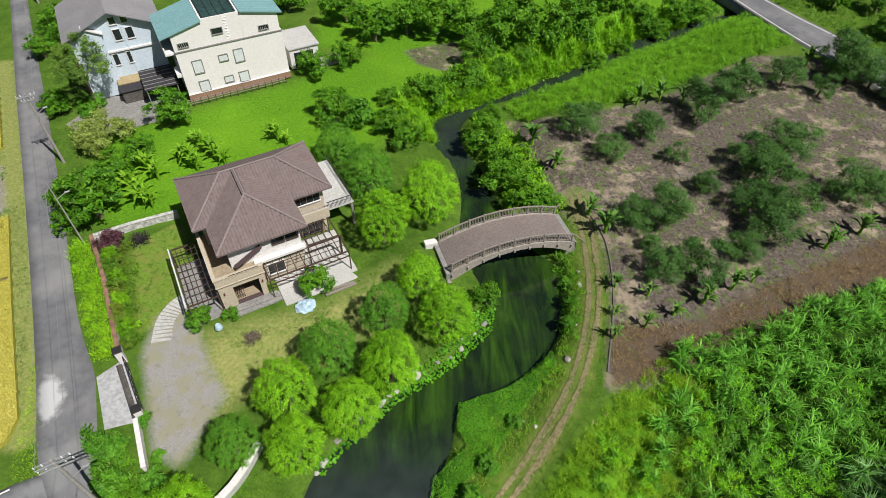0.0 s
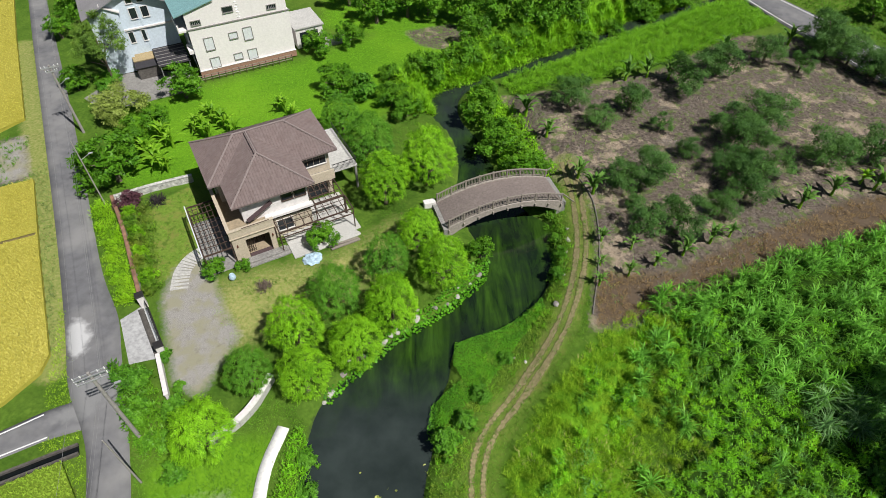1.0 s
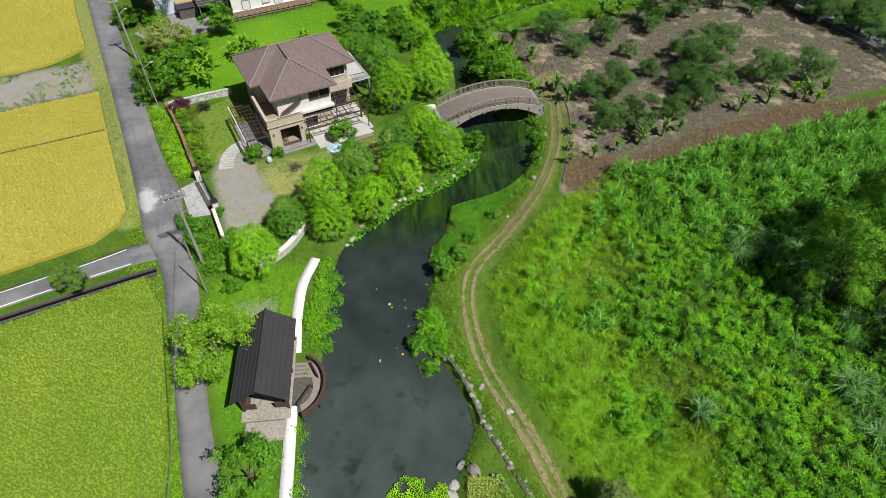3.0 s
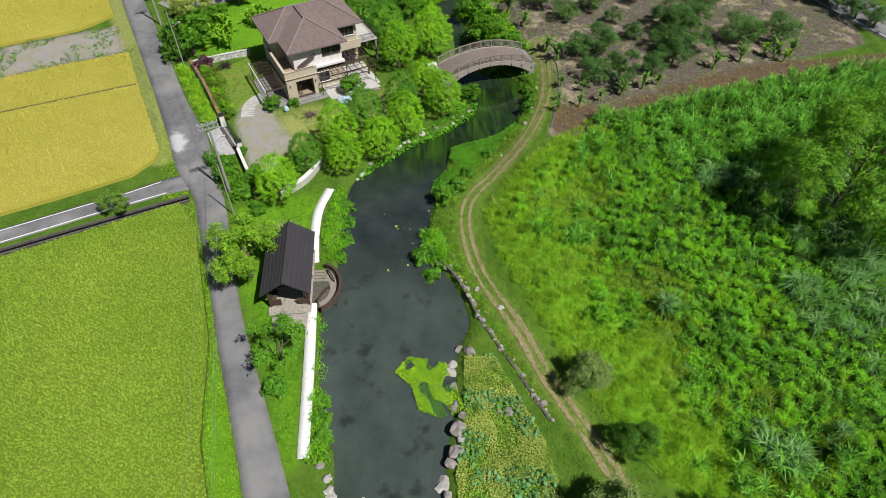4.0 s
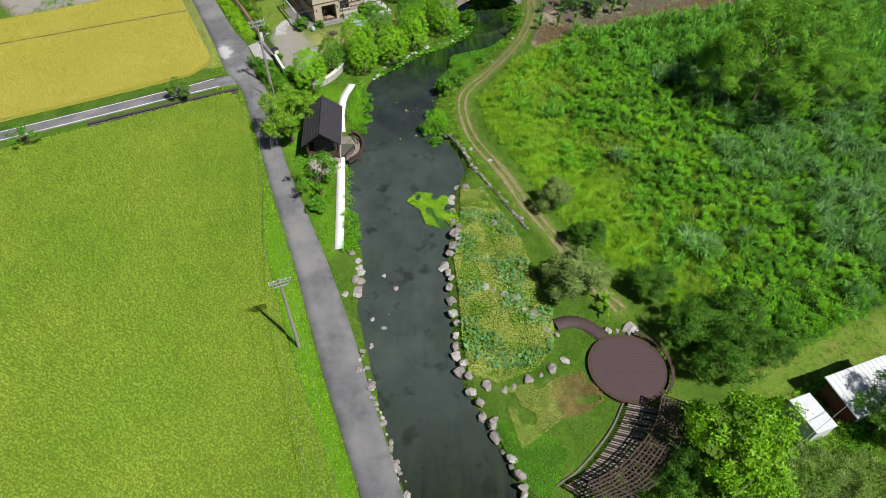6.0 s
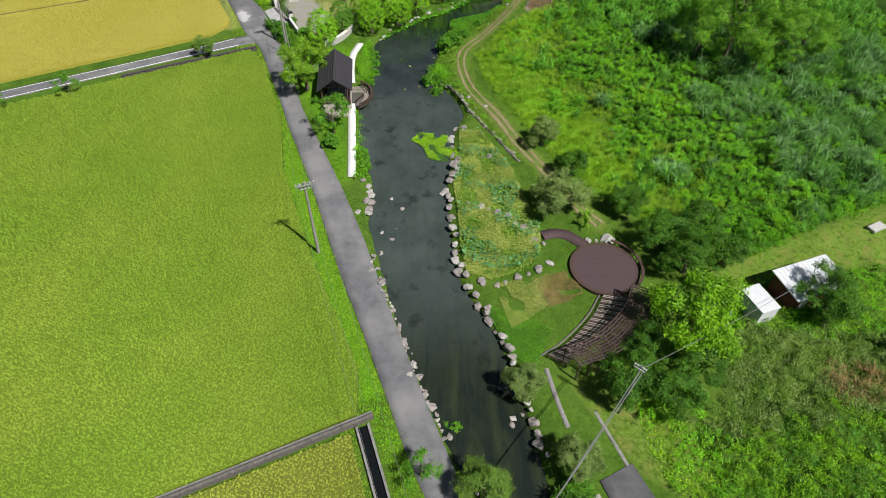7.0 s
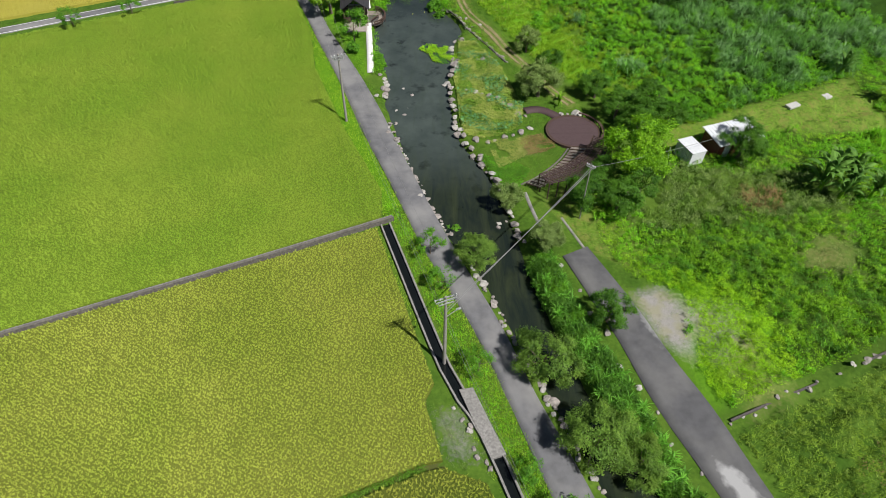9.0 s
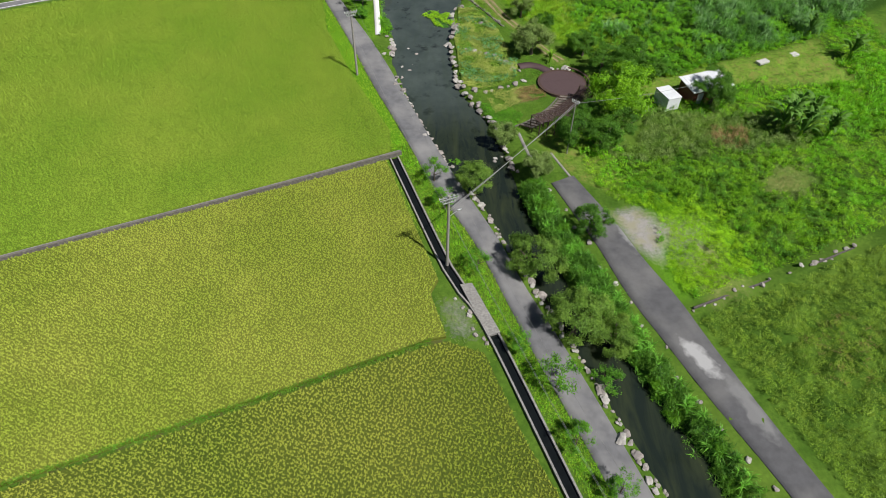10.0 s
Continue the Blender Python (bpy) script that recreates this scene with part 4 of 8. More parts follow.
def blades(pos, each, length, width, lean, droop, base=0.1, size=None, simple=False, rise=0.0):
    """Arching grass blades round each place: verts and triangles. lean, length and width are (low, high)."""
    n = len(pos) * each
    p = np.repeat(pos, each, 0).astype(float)
    az = rng.uniform(0, 2 * np.pi, n)
    out = np.stack([np.cos(az), np.sin(az)], 1)
    side = np.stack([-out[:, 1], out[:, 0]], 1)
    ln, wd, le = rng.uniform(*length, n), rng.uniform(*width, n) / 2, rng.uniform(*lean, n)
    if size is not None:
        ln, wd = ln * np.repeat(size, each), wd * np.repeat(size, each) ** 0.5
    if rise:
        p[:, 2] += rng.uniform(0, rise, n) * (1 if size is None else np.repeat(size, each))
    off = rng.uniform(0, 2 * np.pi, n)
    b = p[:, :2] + np.stack([np.cos(off), np.sin(off)], 1) * (base * np.sqrt(rng.random(n)))[:, None]
    m = b + out * (ln * 0.55 * np.sin(le))[:, None]
    mz = p[:, 2] + ln * 0.55 * np.cos(le)
    le2 = le + droop * rng.uniform(0.5, 1.2, n)
    t = m + out * (ln * 0.45 * np.sin(le2))[:, None]
    tz = mz + ln * 0.45 * np.cos(le2)
    if simple:
        v = np.empty((n, 3, 3), np.float32)
        v[:, 0, :2], v[:, 0, 2] = b - side * wd[:, None], p[:, 2]
        v[:, 1, :2], v[:, 1, 2] = b + side * wd[:, None], p[:, 2]
        v[:, 2, :2], v[:, 2, 2] = b + out * (ln * np.sin(le))[:, None], p[:, 2] + ln * np.cos(le)
        return v.reshape(-1, 3), np.arange(n * 3).reshape(-1, 3)
    v = np.empty((n, 5, 3), np.float32)
    v[:, 0, :2], v[:, 0, 2] = b - side * wd[:, None] * 0.6, p[:, 2]
    v[:, 1, :2], v[:, 1, 2] = b + side * wd[:, None] * 0.6, p[:, 2]
    v[:, 2, :2], v[:, 2, 2] = m + side * wd[:, None], mz
    v[:, 3, :2], v[:, 3, 2] = m - side * wd[:, None], mz
    v[:, 4, :2], v[:, 4, 2] = t, tz
    i = np.arange(n)[:, None, None] * 5
    f = (np.array([[0, 1, 2], [0, 2, 3], [3, 2, 4]])[None] + i).reshape(-1, 3)
    return v.reshape(-1, 3), f


def lifted(xy, up=0.0):
    return np.column_stack([xy, height(xy[:, 0], xy[:, 1]) + up])


def in_view(xy, margin=0.0):
    """The stretch of the plan that the flight passes over."""
    x, y = xy[:, 0], xy[:, 1]
    return xy[(x > np.maximum(-82, -34 - 0.667 * (y + 92))) & (y > -93)]


def rice_field(ring, material, label, tall, per_m2, rows, gap=None, floor="rice_shade", each=7, size=(0.16, 0.32), lean=(0.3, 1.35), hill=0.10):
    # the sheet below the tips has shade between the plants in its colour
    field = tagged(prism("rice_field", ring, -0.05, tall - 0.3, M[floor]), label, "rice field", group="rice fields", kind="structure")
    xy = in_view(scatter(ring, per_m2, 0.3, rows))
    if gap is not None:
        xy = xy[distance(xy[:, 0], xy[:, 1], gap) > 0.3]
    v, f = blades(np.column_stack([xy, np.full(len(xy), tall - 0.32)]), each, size, (0.06, 0.11), lean, 0.6, hill, simple=True, rise=0.08)
    tagged(np_mesh("rice_plants", v, f, material), label.replace("field", "plants"), "rice", kind="stuff")
    return field


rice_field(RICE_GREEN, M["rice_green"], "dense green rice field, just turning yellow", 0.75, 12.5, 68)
rice_field(RICE_MID, M["rice_mid"], "pale yellow-green ripening rice field in rows", 0.72, 13, 66, None, "rice_shade_mid", 7, (0.16, 0.30), (0.2, 1.25), 0.07)
rice_field(RICE_SOUTH, M["rice_south"], "green ripening rice field of separate hills", 0.72, 11, 66, None, "rice_shade_south", 7, (0.18, 0.32), (0.2, 1.2), 0.06)
rice_field(RICE_YELLOW, M["rice_gold"], "golden ripe rice field beside the lane", 0.7, 11, 62, [(-41.5, 37.6), (-60.0, 29.0), (-90.0, 15.0)], "rice_shade_gold")
rice_field(RICE_GOLD, M["rice_gold"], "golden ripe rice field by the far lane", 0.7, 5, 62, None, "rice_shade_gold")

tagged(ribbon("bund", [(-41.5, 37.6), (-60.0, 29.0), (-90.0, 15.0)], 0.34, M["bund"], 0.03, 0.1, level=lambda x, y: 0.41 + 0 * x), "low earth bund through the golden rice", "bund", kind="structure")

# ---- tall grass and weeds ----
def heaps(x, y, seed):
    """How far clumps of growth swell above the ground, from 0 to about 1."""
    return np.clip(0.3 + 0.3 * waves(x, y, 5.5, seed + 2) + 0.4 * waves(x, y, 2.4, seed) + 0.4 * waves(x, y, 1.1, seed + 1), 0, 1.3)


def rank(xy, name, material, label, per, length, width, lean, droop, simple=True, heap=0.5, rise=0.0, base=0.3):
    """Rank growth whose height swells and sinks over the field."""
    pos = lifted(xy)
    pos[:, 2] += heap * heaps(xy[:, 0], xy[:, 1], 12)
    v, f = blades(pos, per, length, width, lean, droop, base, rng.uniform(0.55, 1.45, len(xy)), simple, rise)
    return tagged(np_mesh(name, v, f, M[material]), label, "tall grass", kind="stuff")


xy = scatter(TALLGRASS, 4.6, 0.8)
xy = xy[xy[:, 0] < 72]
x, y = xy[:, 0], xy[:, 1]
grow = 0.5 * waves(x, y, 10, 3) + 0.4 * waves(x, y, 3.2, 8)
# cane stands in the north, the east and a few tussocks; low yellowish grass beside the track
cane = grow + 0.95 * ease(x + 0.35 * y, 24, 43) + 0.5 * ease(y, 14, 24) - 0.80 + 1.0 * np.exp(-((x - 26) ** 2 + (y + 15) ** 2) / 12)
low = grow + 0.9 * (1 - ease(x - np.interp(y, [-20, 0, 12, 25], [17, 9, 6, 12]), 4, 18)) - 0.12
thin_out = rng.random(len(xy))
dark = (x + 0.25 * y > 30 + 4 * waves(x, y, 8, 77)) & (y < 17 + 3 * waves(x, y, 6, 78))
rank(xy[(cane > 0) & dark & (thin_out < 0.42)], "cane_grass", "blade_blue", "tall arching grey-green cane grass thicket", 18, (0.8, 1.5), (0.04, 0.08), (0.1, 0.9), 1.5, False, 0.9, 0.6, 0.2)
rank(xy[(cane > -0.05) & ~dark & (thin_out < 0.30)], "cane_grass", "cane_bright", "green cane grass in leafy rosettes", 26, (0.65, 1.15), (0.05, 0.095), (0.2, 1.25), 0.9, False, 0.8, 0.9, 0.06)
tufts = xy[((cane > 0.05) & dark | (cane > -0.1) & (x < 30) & (y < 0)) & (rng.random(len(xy)) < 0.07)]
rank(tufts, "cane_grass", "tuft", "large arching tufts of grey-green cane grass", 44, (1.3, 2.3), (0.05, 0.08), (0.1, 1.0), 1.3, False, 0.9, 0.3, 0.15)
rank(xy[(cane > 0) & dark], "tall_grass", "leaf_citrus", "dark grey-green undergrowth below the cane", 10, (0.2, 0.5), (0.05, 0.10), (0.5, 1.4), 0.9, rise=0.35)
rank(xy[(cane > 0) & ~dark], "tall_grass", "leaf_broad", "rank green undergrowth below the cane", 12, (0.2, 0.45), (0.05, 0.10), (0.5, 1.4), 0.9, rise=0.35)
mixed = waves(x, y, 7.5, 91) + 0.4 * waves(x, y, 2.4, 92)
rank(xy[(cane <= 0) & (low <= 0.2)], "tall_grass", "blade", "rank bright green weeds and grass", 28, (0.14, 0.34), (0.045, 0.09), (0.5, 1.45), 0.9, True, 0.95, 0.35)
rank(xy[(cane <= 0) & (low <= 0.5) & (mixed > 0.45)], "tall_grass", "leaf_cypress_dark", "darker leafy weed mounds in the tall grass", 26, (0.16, 0.36), (0.06, 0.11), (0.5, 1.4), 0.9, True, 1.1, 0.5)
rank(xy[(cane <= 0) & (low <= 0.35) & (thin_out < 0.14)], "tall_grass", "blade_blue", "arching grass standing among the weeds", 14, (0.5, 1.0), (0.03, 0.06), (0.15, 0.9), 1.4, False, 0.9)
rank(xy[(cane <= 0) & (low > -0.05) & (low <= 0.3)], "tall_grass", "weed_bright", "low yellow-green grass and weeds", 28, (0.14, 0.36), (0.03, 0.06), (0.35, 1.4), 0.8, True, 0.5, 0.3)
rank(xy[(cane <= 0) & (low > 0.2)], "tall_grass", "fine_grass", "fine yellow-green grass beside the track", 46, (0.25, 0.5), (0.018, 0.036), (0.1, 0.9), 0.8, True, 0.35, 0.15, 0.38)
rank(xy[(cane <= 0.1) & (low > 0.25) & (mixed < -0.25)], "tall_grass", "straw_grass", "thin straw-coloured grass heads", 4, (0.25, 0.5), (0.02, 0.045), (0.2, 1.0), 0.8, True, 0.5, 0.3)

# ---- small builders ----
def tube(bm, points, radii, sides=7):
    """A tapered tube through the points, closed at both ends."""
    pts = [Vector(p) for p in points]
    rings = []
    for i, p in enumerate(pts):
        d = (pts[min(i + 1, len(pts) - 1)] - pts[max(i - 1, 0)]).normalized()
        u = d.cross(Vector((0.31, 0.95, 0.07))).normalized()
        w = d.cross(u)
        rings.append([bm.verts.new(p + (u * math.cos(a) + w * math.sin(a)) * radii[i]) for a in (2 * math.pi * k / sides for k in range(sides))])
    for a, b in zip(rings, rings[1:]):
        for k in range(sides):
            bm.faces.new((a[k], a[(k + 1) % sides], b[(k + 1) % sides], b[k]))
    bm.faces.new(rings[0][::-1]), bm.faces.new(rings[-1])
    return bm


def box(bm, lo, hi, bevel=0.0, m=None):
    """A box between two corners, in bm."""
    lo, hi = Vector(lo), Vector(hi)
    made = bmesh.ops.create_cube(bm, size=1.0)
    for v in made["verts"]:
        v.co = Vector([(lo[i] + hi[i]) / 2 + v.co[i] * (hi[i] - lo[i]) for i in range(3)])
    if bevel:
        edges = {e for v in made["verts"] for e in v.link_edges}
        made = bmesh.ops.bevel(bm, geom=list(edges), offset=bevel, segments=1, affect="EDGES")
    if m is not None:
        for v in made["verts"]:
            v.co = m @ v.co
    return bm


def block(name, lo, hi, material, parent=None, bevel=0.01, label=""):
    return part(name, box(bmesh.new(), lo, hi, bevel), material, parent, label)


def bar(name, a, b, r, material, parent=None, sides=6):
    return part(name, tube(bmesh.new(), (a, b), (r, r), sides), material, parent)


def beam(name, a, b, w, h, material, parent=None):
    """A squared timber from a to b, w wide and h high."""
    a, b = Vector(a), Vector(b)
    d = (b - a)
    x = d.normalized()
    y = Vector((0, 0, 1)).cross(x)
    y = y.normalized() if y.length > 1e-4 else Vector((0, 1, 0))
    z = x.cross(y)
    bm = bmesh.new()
    box(bm, (0, -w / 2, -h / 2), (d.length, w / 2, h / 2))
    m = Matrix((x, y, z)).transposed().to_4x4()
    m.translation = a
    bmesh.ops.transform(bm, matrix=m, verts=bm.verts)
    return part(name, bm, material, parent)


def thing(name, m, label, category, group=""):
    e = new(name)
    e.empty_display_size = 0.3
    e.matrix_basis = m
    return tagged(e, label, category, group)


def at(x, y, turn=0.0, z=None, s=1.0):
    z = float(height(x, y)) if z is None else z
    return pose(x, y, z, 0, 0, turn) @ Matrix.Scale(s, 4)


# ---- trees ----
def crown_mesh(seed, clumps, each, leaf, wide, mid, form="round", spreadout=0.1, fill=220, squash=0.9, lobes=12, lobe=(0.30, 0.48), reach=0.60):
    """A crown of radius 1 round the height mid: lobes of foliage on the limbs' ends, each of loose leaves in clumps."""
    g = np.random.default_rng(seed)
    n = np.arange(lobes) + 0.5
    up = 1 - 1.5 * n / lobes  # spread evenly from the top to below the middle
    az = n * 2.399963 + g.normal(0, 0.35, lobes)
    flat = np.sqrt(np.maximum(1 - up ** 2, 0))
    d = np.stack([flat * np.cos(az), flat * np.sin(az), up + g.normal(0, 0.08, lobes)], 1)
    r = reach * g.uniform(0.72, 1.18, lobes)
    if form == "cone":
        r *= 1.10 - 0.26 * np.abs(d[:, 2] + 0.25)
    c = d * r[:, None]
    c[:, 2] *= squash * (1.55 if form == "cone" else 1.0)
    size = g.uniform(*lobe, lobes)
    pick = g.choice(lobes, clumps, p=size ** 2 / (size ** 2).sum())
    u = g.normal(size=(clumps, 3)) + d[pick] * 0.9 + (0, 0, 0.35)
    u /= np.linalg.norm(u, axis=1)[:, None]
    q = c[pick] + u * (size[pick] * g.uniform(0.75, 1.12, clumps))[:, None] * (1, 1, 0.8)
    if form == "cone":  # an egg of drooping sprays, with shallow folds down its sides
        k = np.arange(clumps) + 0.5
        h, az = 1 - 1.62 * k / clumps, k * 2.399963 + g.normal(0, 0.12, clumps)
        flat = np.sqrt(np.maximum(1 - h ** 2, 0)) * (1.0 - 0.22 * np.maximum(h, 0))
        u = np.stack([np.cos(az) * flat, np.sin(az) * flat, h], 1)
        fold = 0.93 + 0.07 * np.sin(az * 5 + seed) + 0.05 * np.sin(h * 16 + az * 3) + g.normal(0, 0.035, clumps)
        q = u * fold[:, None] * (0.95, 0.95, squash * 1.35)
    p = np.repeat(q, each, 0) + g.normal(0, spreadout, (clumps * each, 3)) * (1, 1, 0.6)
    face = np.repeat(u, each, 0) * 0.8 + (0, 0, 0.4) + g.normal(0, 0.5, p.shape)
    inner = g.normal(size=(fill, 3))
    inner *= (g.uniform(0.1, 0.55, fill) / np.linalg.norm(inner, axis=1))[:, None]
    p, face = np.vstack([p, inner * (1, 1, squash)]), np.vstack([face, g.normal(size=inner.shape) + (0, 0, 0.6)])
    big = np.concatenate([g.uniform(0.6, 1.35, len(p) - fill), g.uniform(1.8, 2.8, fill)])
    face /= np.linalg.norm(face, axis=1)[:, None]
    out = np.cross(face, g.normal(size=p.shape))
    if form == "cone":
        out[:clumps * each] = np.repeat(u * (1, 1, 0.2) + (0, 0, -0.55), each, 0) + g.normal(0, 0.4, (clumps * each, 3))
    out /= np.maximum(np.linalg.norm(out, axis=1), 1e-6)[:, None]
    side = np.cross(face, out)
    p[:, 2] += mid
    a, s = out * (leaf * big)[:, None], side * (wide * big)[:, None]
    v = np.stack([p - a * 0.5 + s * 0.4, p - a * 0.5 - s * 0.4, p + a * 0.6 - (0, 0, leaf * 0.15)], 1)
    return v.reshape(-1, 3), np.arange(len(p) * 3).reshape(-1, 3)


def tree_kind(name, label, category, group, material, spots, mid, forms, trunk=0.07, lean=0.0, limbs=5):
    """Trees of one kind: a few crowns, copied with turn and size."""
    protos = []
    for j, form in enumerate(forms):
        t = thing(name, Matrix.Identity(4), label, category, group)
        g = random.Random(j * 7 + len(name))
        bm = bmesh.new()
        tube(bm, [(0, 0, -0.12), (0.02, 0.01, mid * 0.35), (lean * 0.5, 0.02, mid * 0.75), (lean, 0, mid * 1.1)], [trunk * 1.4, trunk, trunk * 0.8, trunk * 0.35])
        part("trunk", bm, M["bark"], t)
        for k in range(limbs):
            a = 2 * math.pi * (k + g.random() * 0.6) / limbs
            h = mid * g.uniform(0.35, 0.75)
            q = g.uniform(0.5, 0.8)
            part("limb", tube(bmesh.new(), [(lean * 0.3, 0, h), (math.cos(a) * q * 0.5, math.sin(a) * q * 0.5, h + 0.28), (math.cos(a) * q, math.sin(a) * q, h + 0.5)], [trunk * 0.5, trunk * 0.35, trunk * 0.12], 5), M["bark"], t)
        v, f = crown_mesh(j * 13 + len(name), **form, mid=mid)
        np_mesh("crown", v, f, material, t)
        protos.append(t)
    g = random.Random(len(spots) + len(name))
    places = []
    for x, y, r in spots:
        places.append(at(x, y, g.uniform(0, 360), s=r) @ Matrix.Diagonal((1, g.uniform(0.9, 1.08), g.uniform(0.94, 1.06), 1)))
    for i, m in enumerate(places):
        if i >= len(protos):
            copy_thing(protos[i % len(protos)], m)
    for p, m in zip(protos, places):
        p.matrix_basis = m


feather = dict(clumps=320, each=58, leaf=0.066, wide=0.023, form="cone", spreadout=0.05, fill=420)
tree_kind("cypress", "bright green feathery cypress on the lawn", "tree", "cypress trees by the canal", M["leaf_cypress"], [(x, y, r * 0.91) for x, y, r in CYPRESS], 1.36, [feather, dict(feather, clumps=260)])
tree_kind("cypress", "mid-green feathery cypress by the house", "tree", "cypress trees by the canal", M["leaf_cypress_dark"], [(x, y, r * 0.97) for x, y, r in CYPRESS_DARK], 1.25, [feather, dict(feather, clumps=260)])
leafed = dict(clumps=170, each=70, leaf=0.055, wide=0.042, spreadout=0.075, lobes=18, lobe=(0.24, 0.40), reach=0.66)
coarse = dict(leafed, clumps=100, each=38, leaf=0.095, wide=0.075)
tree_kind("tree", "green broad-leaved tree in the hedgerow", "tree", "hedgerow trees", M["leaf_broad"], BROAD, 0.85, [coarse, dict(coarse, lobes=12), dict(coarse, lobes=22)])
tree_kind("bush", "green leafy bush on the bank", "bush", "bushes", M["leaf_broad"], BUSH, 0.75, [dict(coarse, squash=0.8), dict(coarse, squash=0.85, lobes=10)], 0.05)
tree_kind("shrub", "small leafy green shrub", "shrub", "small shrubs", M["leaf_cypress_dark"], BUSH_SMALL, 0.65, [dict(clumps=55, each=30, leaf=0.22, wide=0.1, squash=0.75, lobes=7), dict(clumps=60, each=30, leaf=0.2, wide=0.11, squash=0.8, lobes=8)], 0.05)
orchard = dict(leafed, clumps=150, each=48, leaf=0.075, wide=0.034, spreadout=0.085, lobe=(0.24, 0.42), reach=0.62)
tree_kind("citrus_tree", "dark green rounded orchard tree on bare soil", "fruit tree", "orchard trees", M["leaf_citrus"], [(x, y, r * 1.14) for x, y, r in CITRUS], 0.8, [dict(orchard, squash=0.82, lobes=14), dict(orchard, squash=0.75, lobes=18, reach=0.68), dict(orchard, clumps=130, squash=0.85, lobes=10, reach=0.66)], 0.06)
tree_kind("tree", "green spreading tree between lane and pavilion", "tree", "", M["leaf_lime"], ROADSIDE[:1], 1.15, [dict(leafed, clumps=190, fill=60, reach=0.7, lobes=24, lobe=(0.18, 0.32))])
tree_kind("tree", "green roadside tree beside the lane", "tree", "roadside trees", M["leaf_lane"], ROADSIDE[1:], 1.15, [dict(leafed, clumps=220, leaf=0.05, wide=0.04, fill=110, lobes=26, lobe=(0.18, 0.32), reach=0.72), dict(leafed, clumps=200, leaf=0.05, fill=90, lobes=20, reach=0.7)])
thin = dict(clumps=60, each=34, leaf=0.085, wide=0.06, spreadout=0.09, fill=0, lobes=12, lobe=(0.16, 0.3), reach=0.68)
tree_kind("sapling", "thin open-crowned young tree by the lane", "tree", "young roadside trees", M["leaf_cypress_dark"], SPARSE, 1.2, [thin, dict(thin, clumps=50, lobes=9)], 0.035, 0.1)
tree_kind("tree", "olive-green rounded tree in the garden", "tree", "olive-green trees", M["leaf_olive"], OLIVE, 0.95, [dict(leafed, clumps=190, leaf=0.055, wide=0.045, lobes=22), dict(leafed, clumps=170, leaf=0.055, lobes=16)])
tree_kind("tree", "yellow-green broad tree by the pergola", "tree", "", M["leaf_bright"], BRIGHT, 1.1, [dict(leafed, clumps=230, each=44, lobes=20, fill=120, leaf=0.065)])
tree_kind("bush", "pale yellow-green bush beside the lane", "bush", "", M["leaf_pale"], [(-40.3, 59.0, 3.3)], 0.6, [dict(leafed, squash=0.6, clumps=130, leaf=0.08)], 0.05)
tree_kind("tree", "tall open-crowned tree before the blue house", "tree", "", M["leaf_lane"], [(-44.3, 67.5, 3.2)], 1.95, [dict(leafed, clumps=150, fill=60, reach=0.74, lobes=22, lobe=(0.18, 0.32))], 0.05)
FAR_ROW = [(58.4, 76.6, 2.6), (60.8, 73.4, 3.0), (56.5, 72.3, 2.4), (59.6, 70.4, 2.6), (61.2, 66.5, 2.6), (63.6, 64.6, 2.7), (65.4, 62.4, 2.6), (66.6, 59.4, 2.5), (68.2, 56.2, 2.5), (69.6, 53.0, 2.4), (64.5, 69.0, 2.0)]
tree_kind("tree", "dark bushy tree along the orchard's road side", "tree", "orchard edge trees", M["leaf_citrus"], FAR_ROW, 0.85, [dict(orchard, each=34, leaf=0.085), dict(orchard, each=34, leaf=0.085, lobes=9)])
VERGE = [(76.0, 88.0, 3.0), (80.0, 82.0, 3.2), (73.0, 94.0, 2.8), (84.0, 75.0, 3.3), (69.0, 103.0, 3.0), (86.0, 66.0, 3.2), (64.0, 112.0, 3.0)]
tree_kind("tree", "green tree beyond the far road", "tree", "trees beyond the road", M["leaf_dark"], VERGE, 1.0, [coarse, dict(coarse, lobes=9)])
tree_kind("tree", "deep green dense tree", "tree", "dark trees", M["leaf_dark"], DARK, 1.0, [leafed, dict(leafed, lobes=13)])
spray = dict(clumps=420, each=56, leaf=0.036, wide=0.017, spreadout=0.045, fill=300, lobes=22, lobe=(0.15, 0.30), reach=0.82, squash=0.8)
tree_kind("bamboo_clump", "large feathery bamboo clump in tall grass", "bamboo", "bamboo clumps", M["leaf_bamboo"], [(x, y - 1.2, r * 1.05) for x, y, r in BAMBOO], 1.2, [spray, dict(spray, clumps=360, leaf=0.04, lobes=17)], 0.03, 0.0, 12)


GARDEN = [(-32.6, 40.4, 1.1), (-31.8, 38.7, 1.2), (-30.9, 37.2, 1.0), (-30.2, 35.8, 1.2), (-29.3, 34.3, 1.1), (-28.6, 32.8, 1.2), (-27.7, 31.5, 1.0), (-27.0, 30.2, 0.9)]
low_crown = dict(clumps=70, each=32, leaf=0.17, wide=0.08, squash=0.85, lobes=8)
tree_kind("shrub", "yellow-green garden shrub along the wall", "shrub", "garden wall shrubs", M["leaf_bright"], GARDEN[::2], 0.75, [low_crown] * 2, 0.05, 0.0, 3)
tree_kind("shrub", "reddish garden shrub along the wall", "shrub", "garden wall shrubs", M["flower"], GARDEN[1::2], 0.75, [low_crown] * 2, 0.05, 0.0, 3)
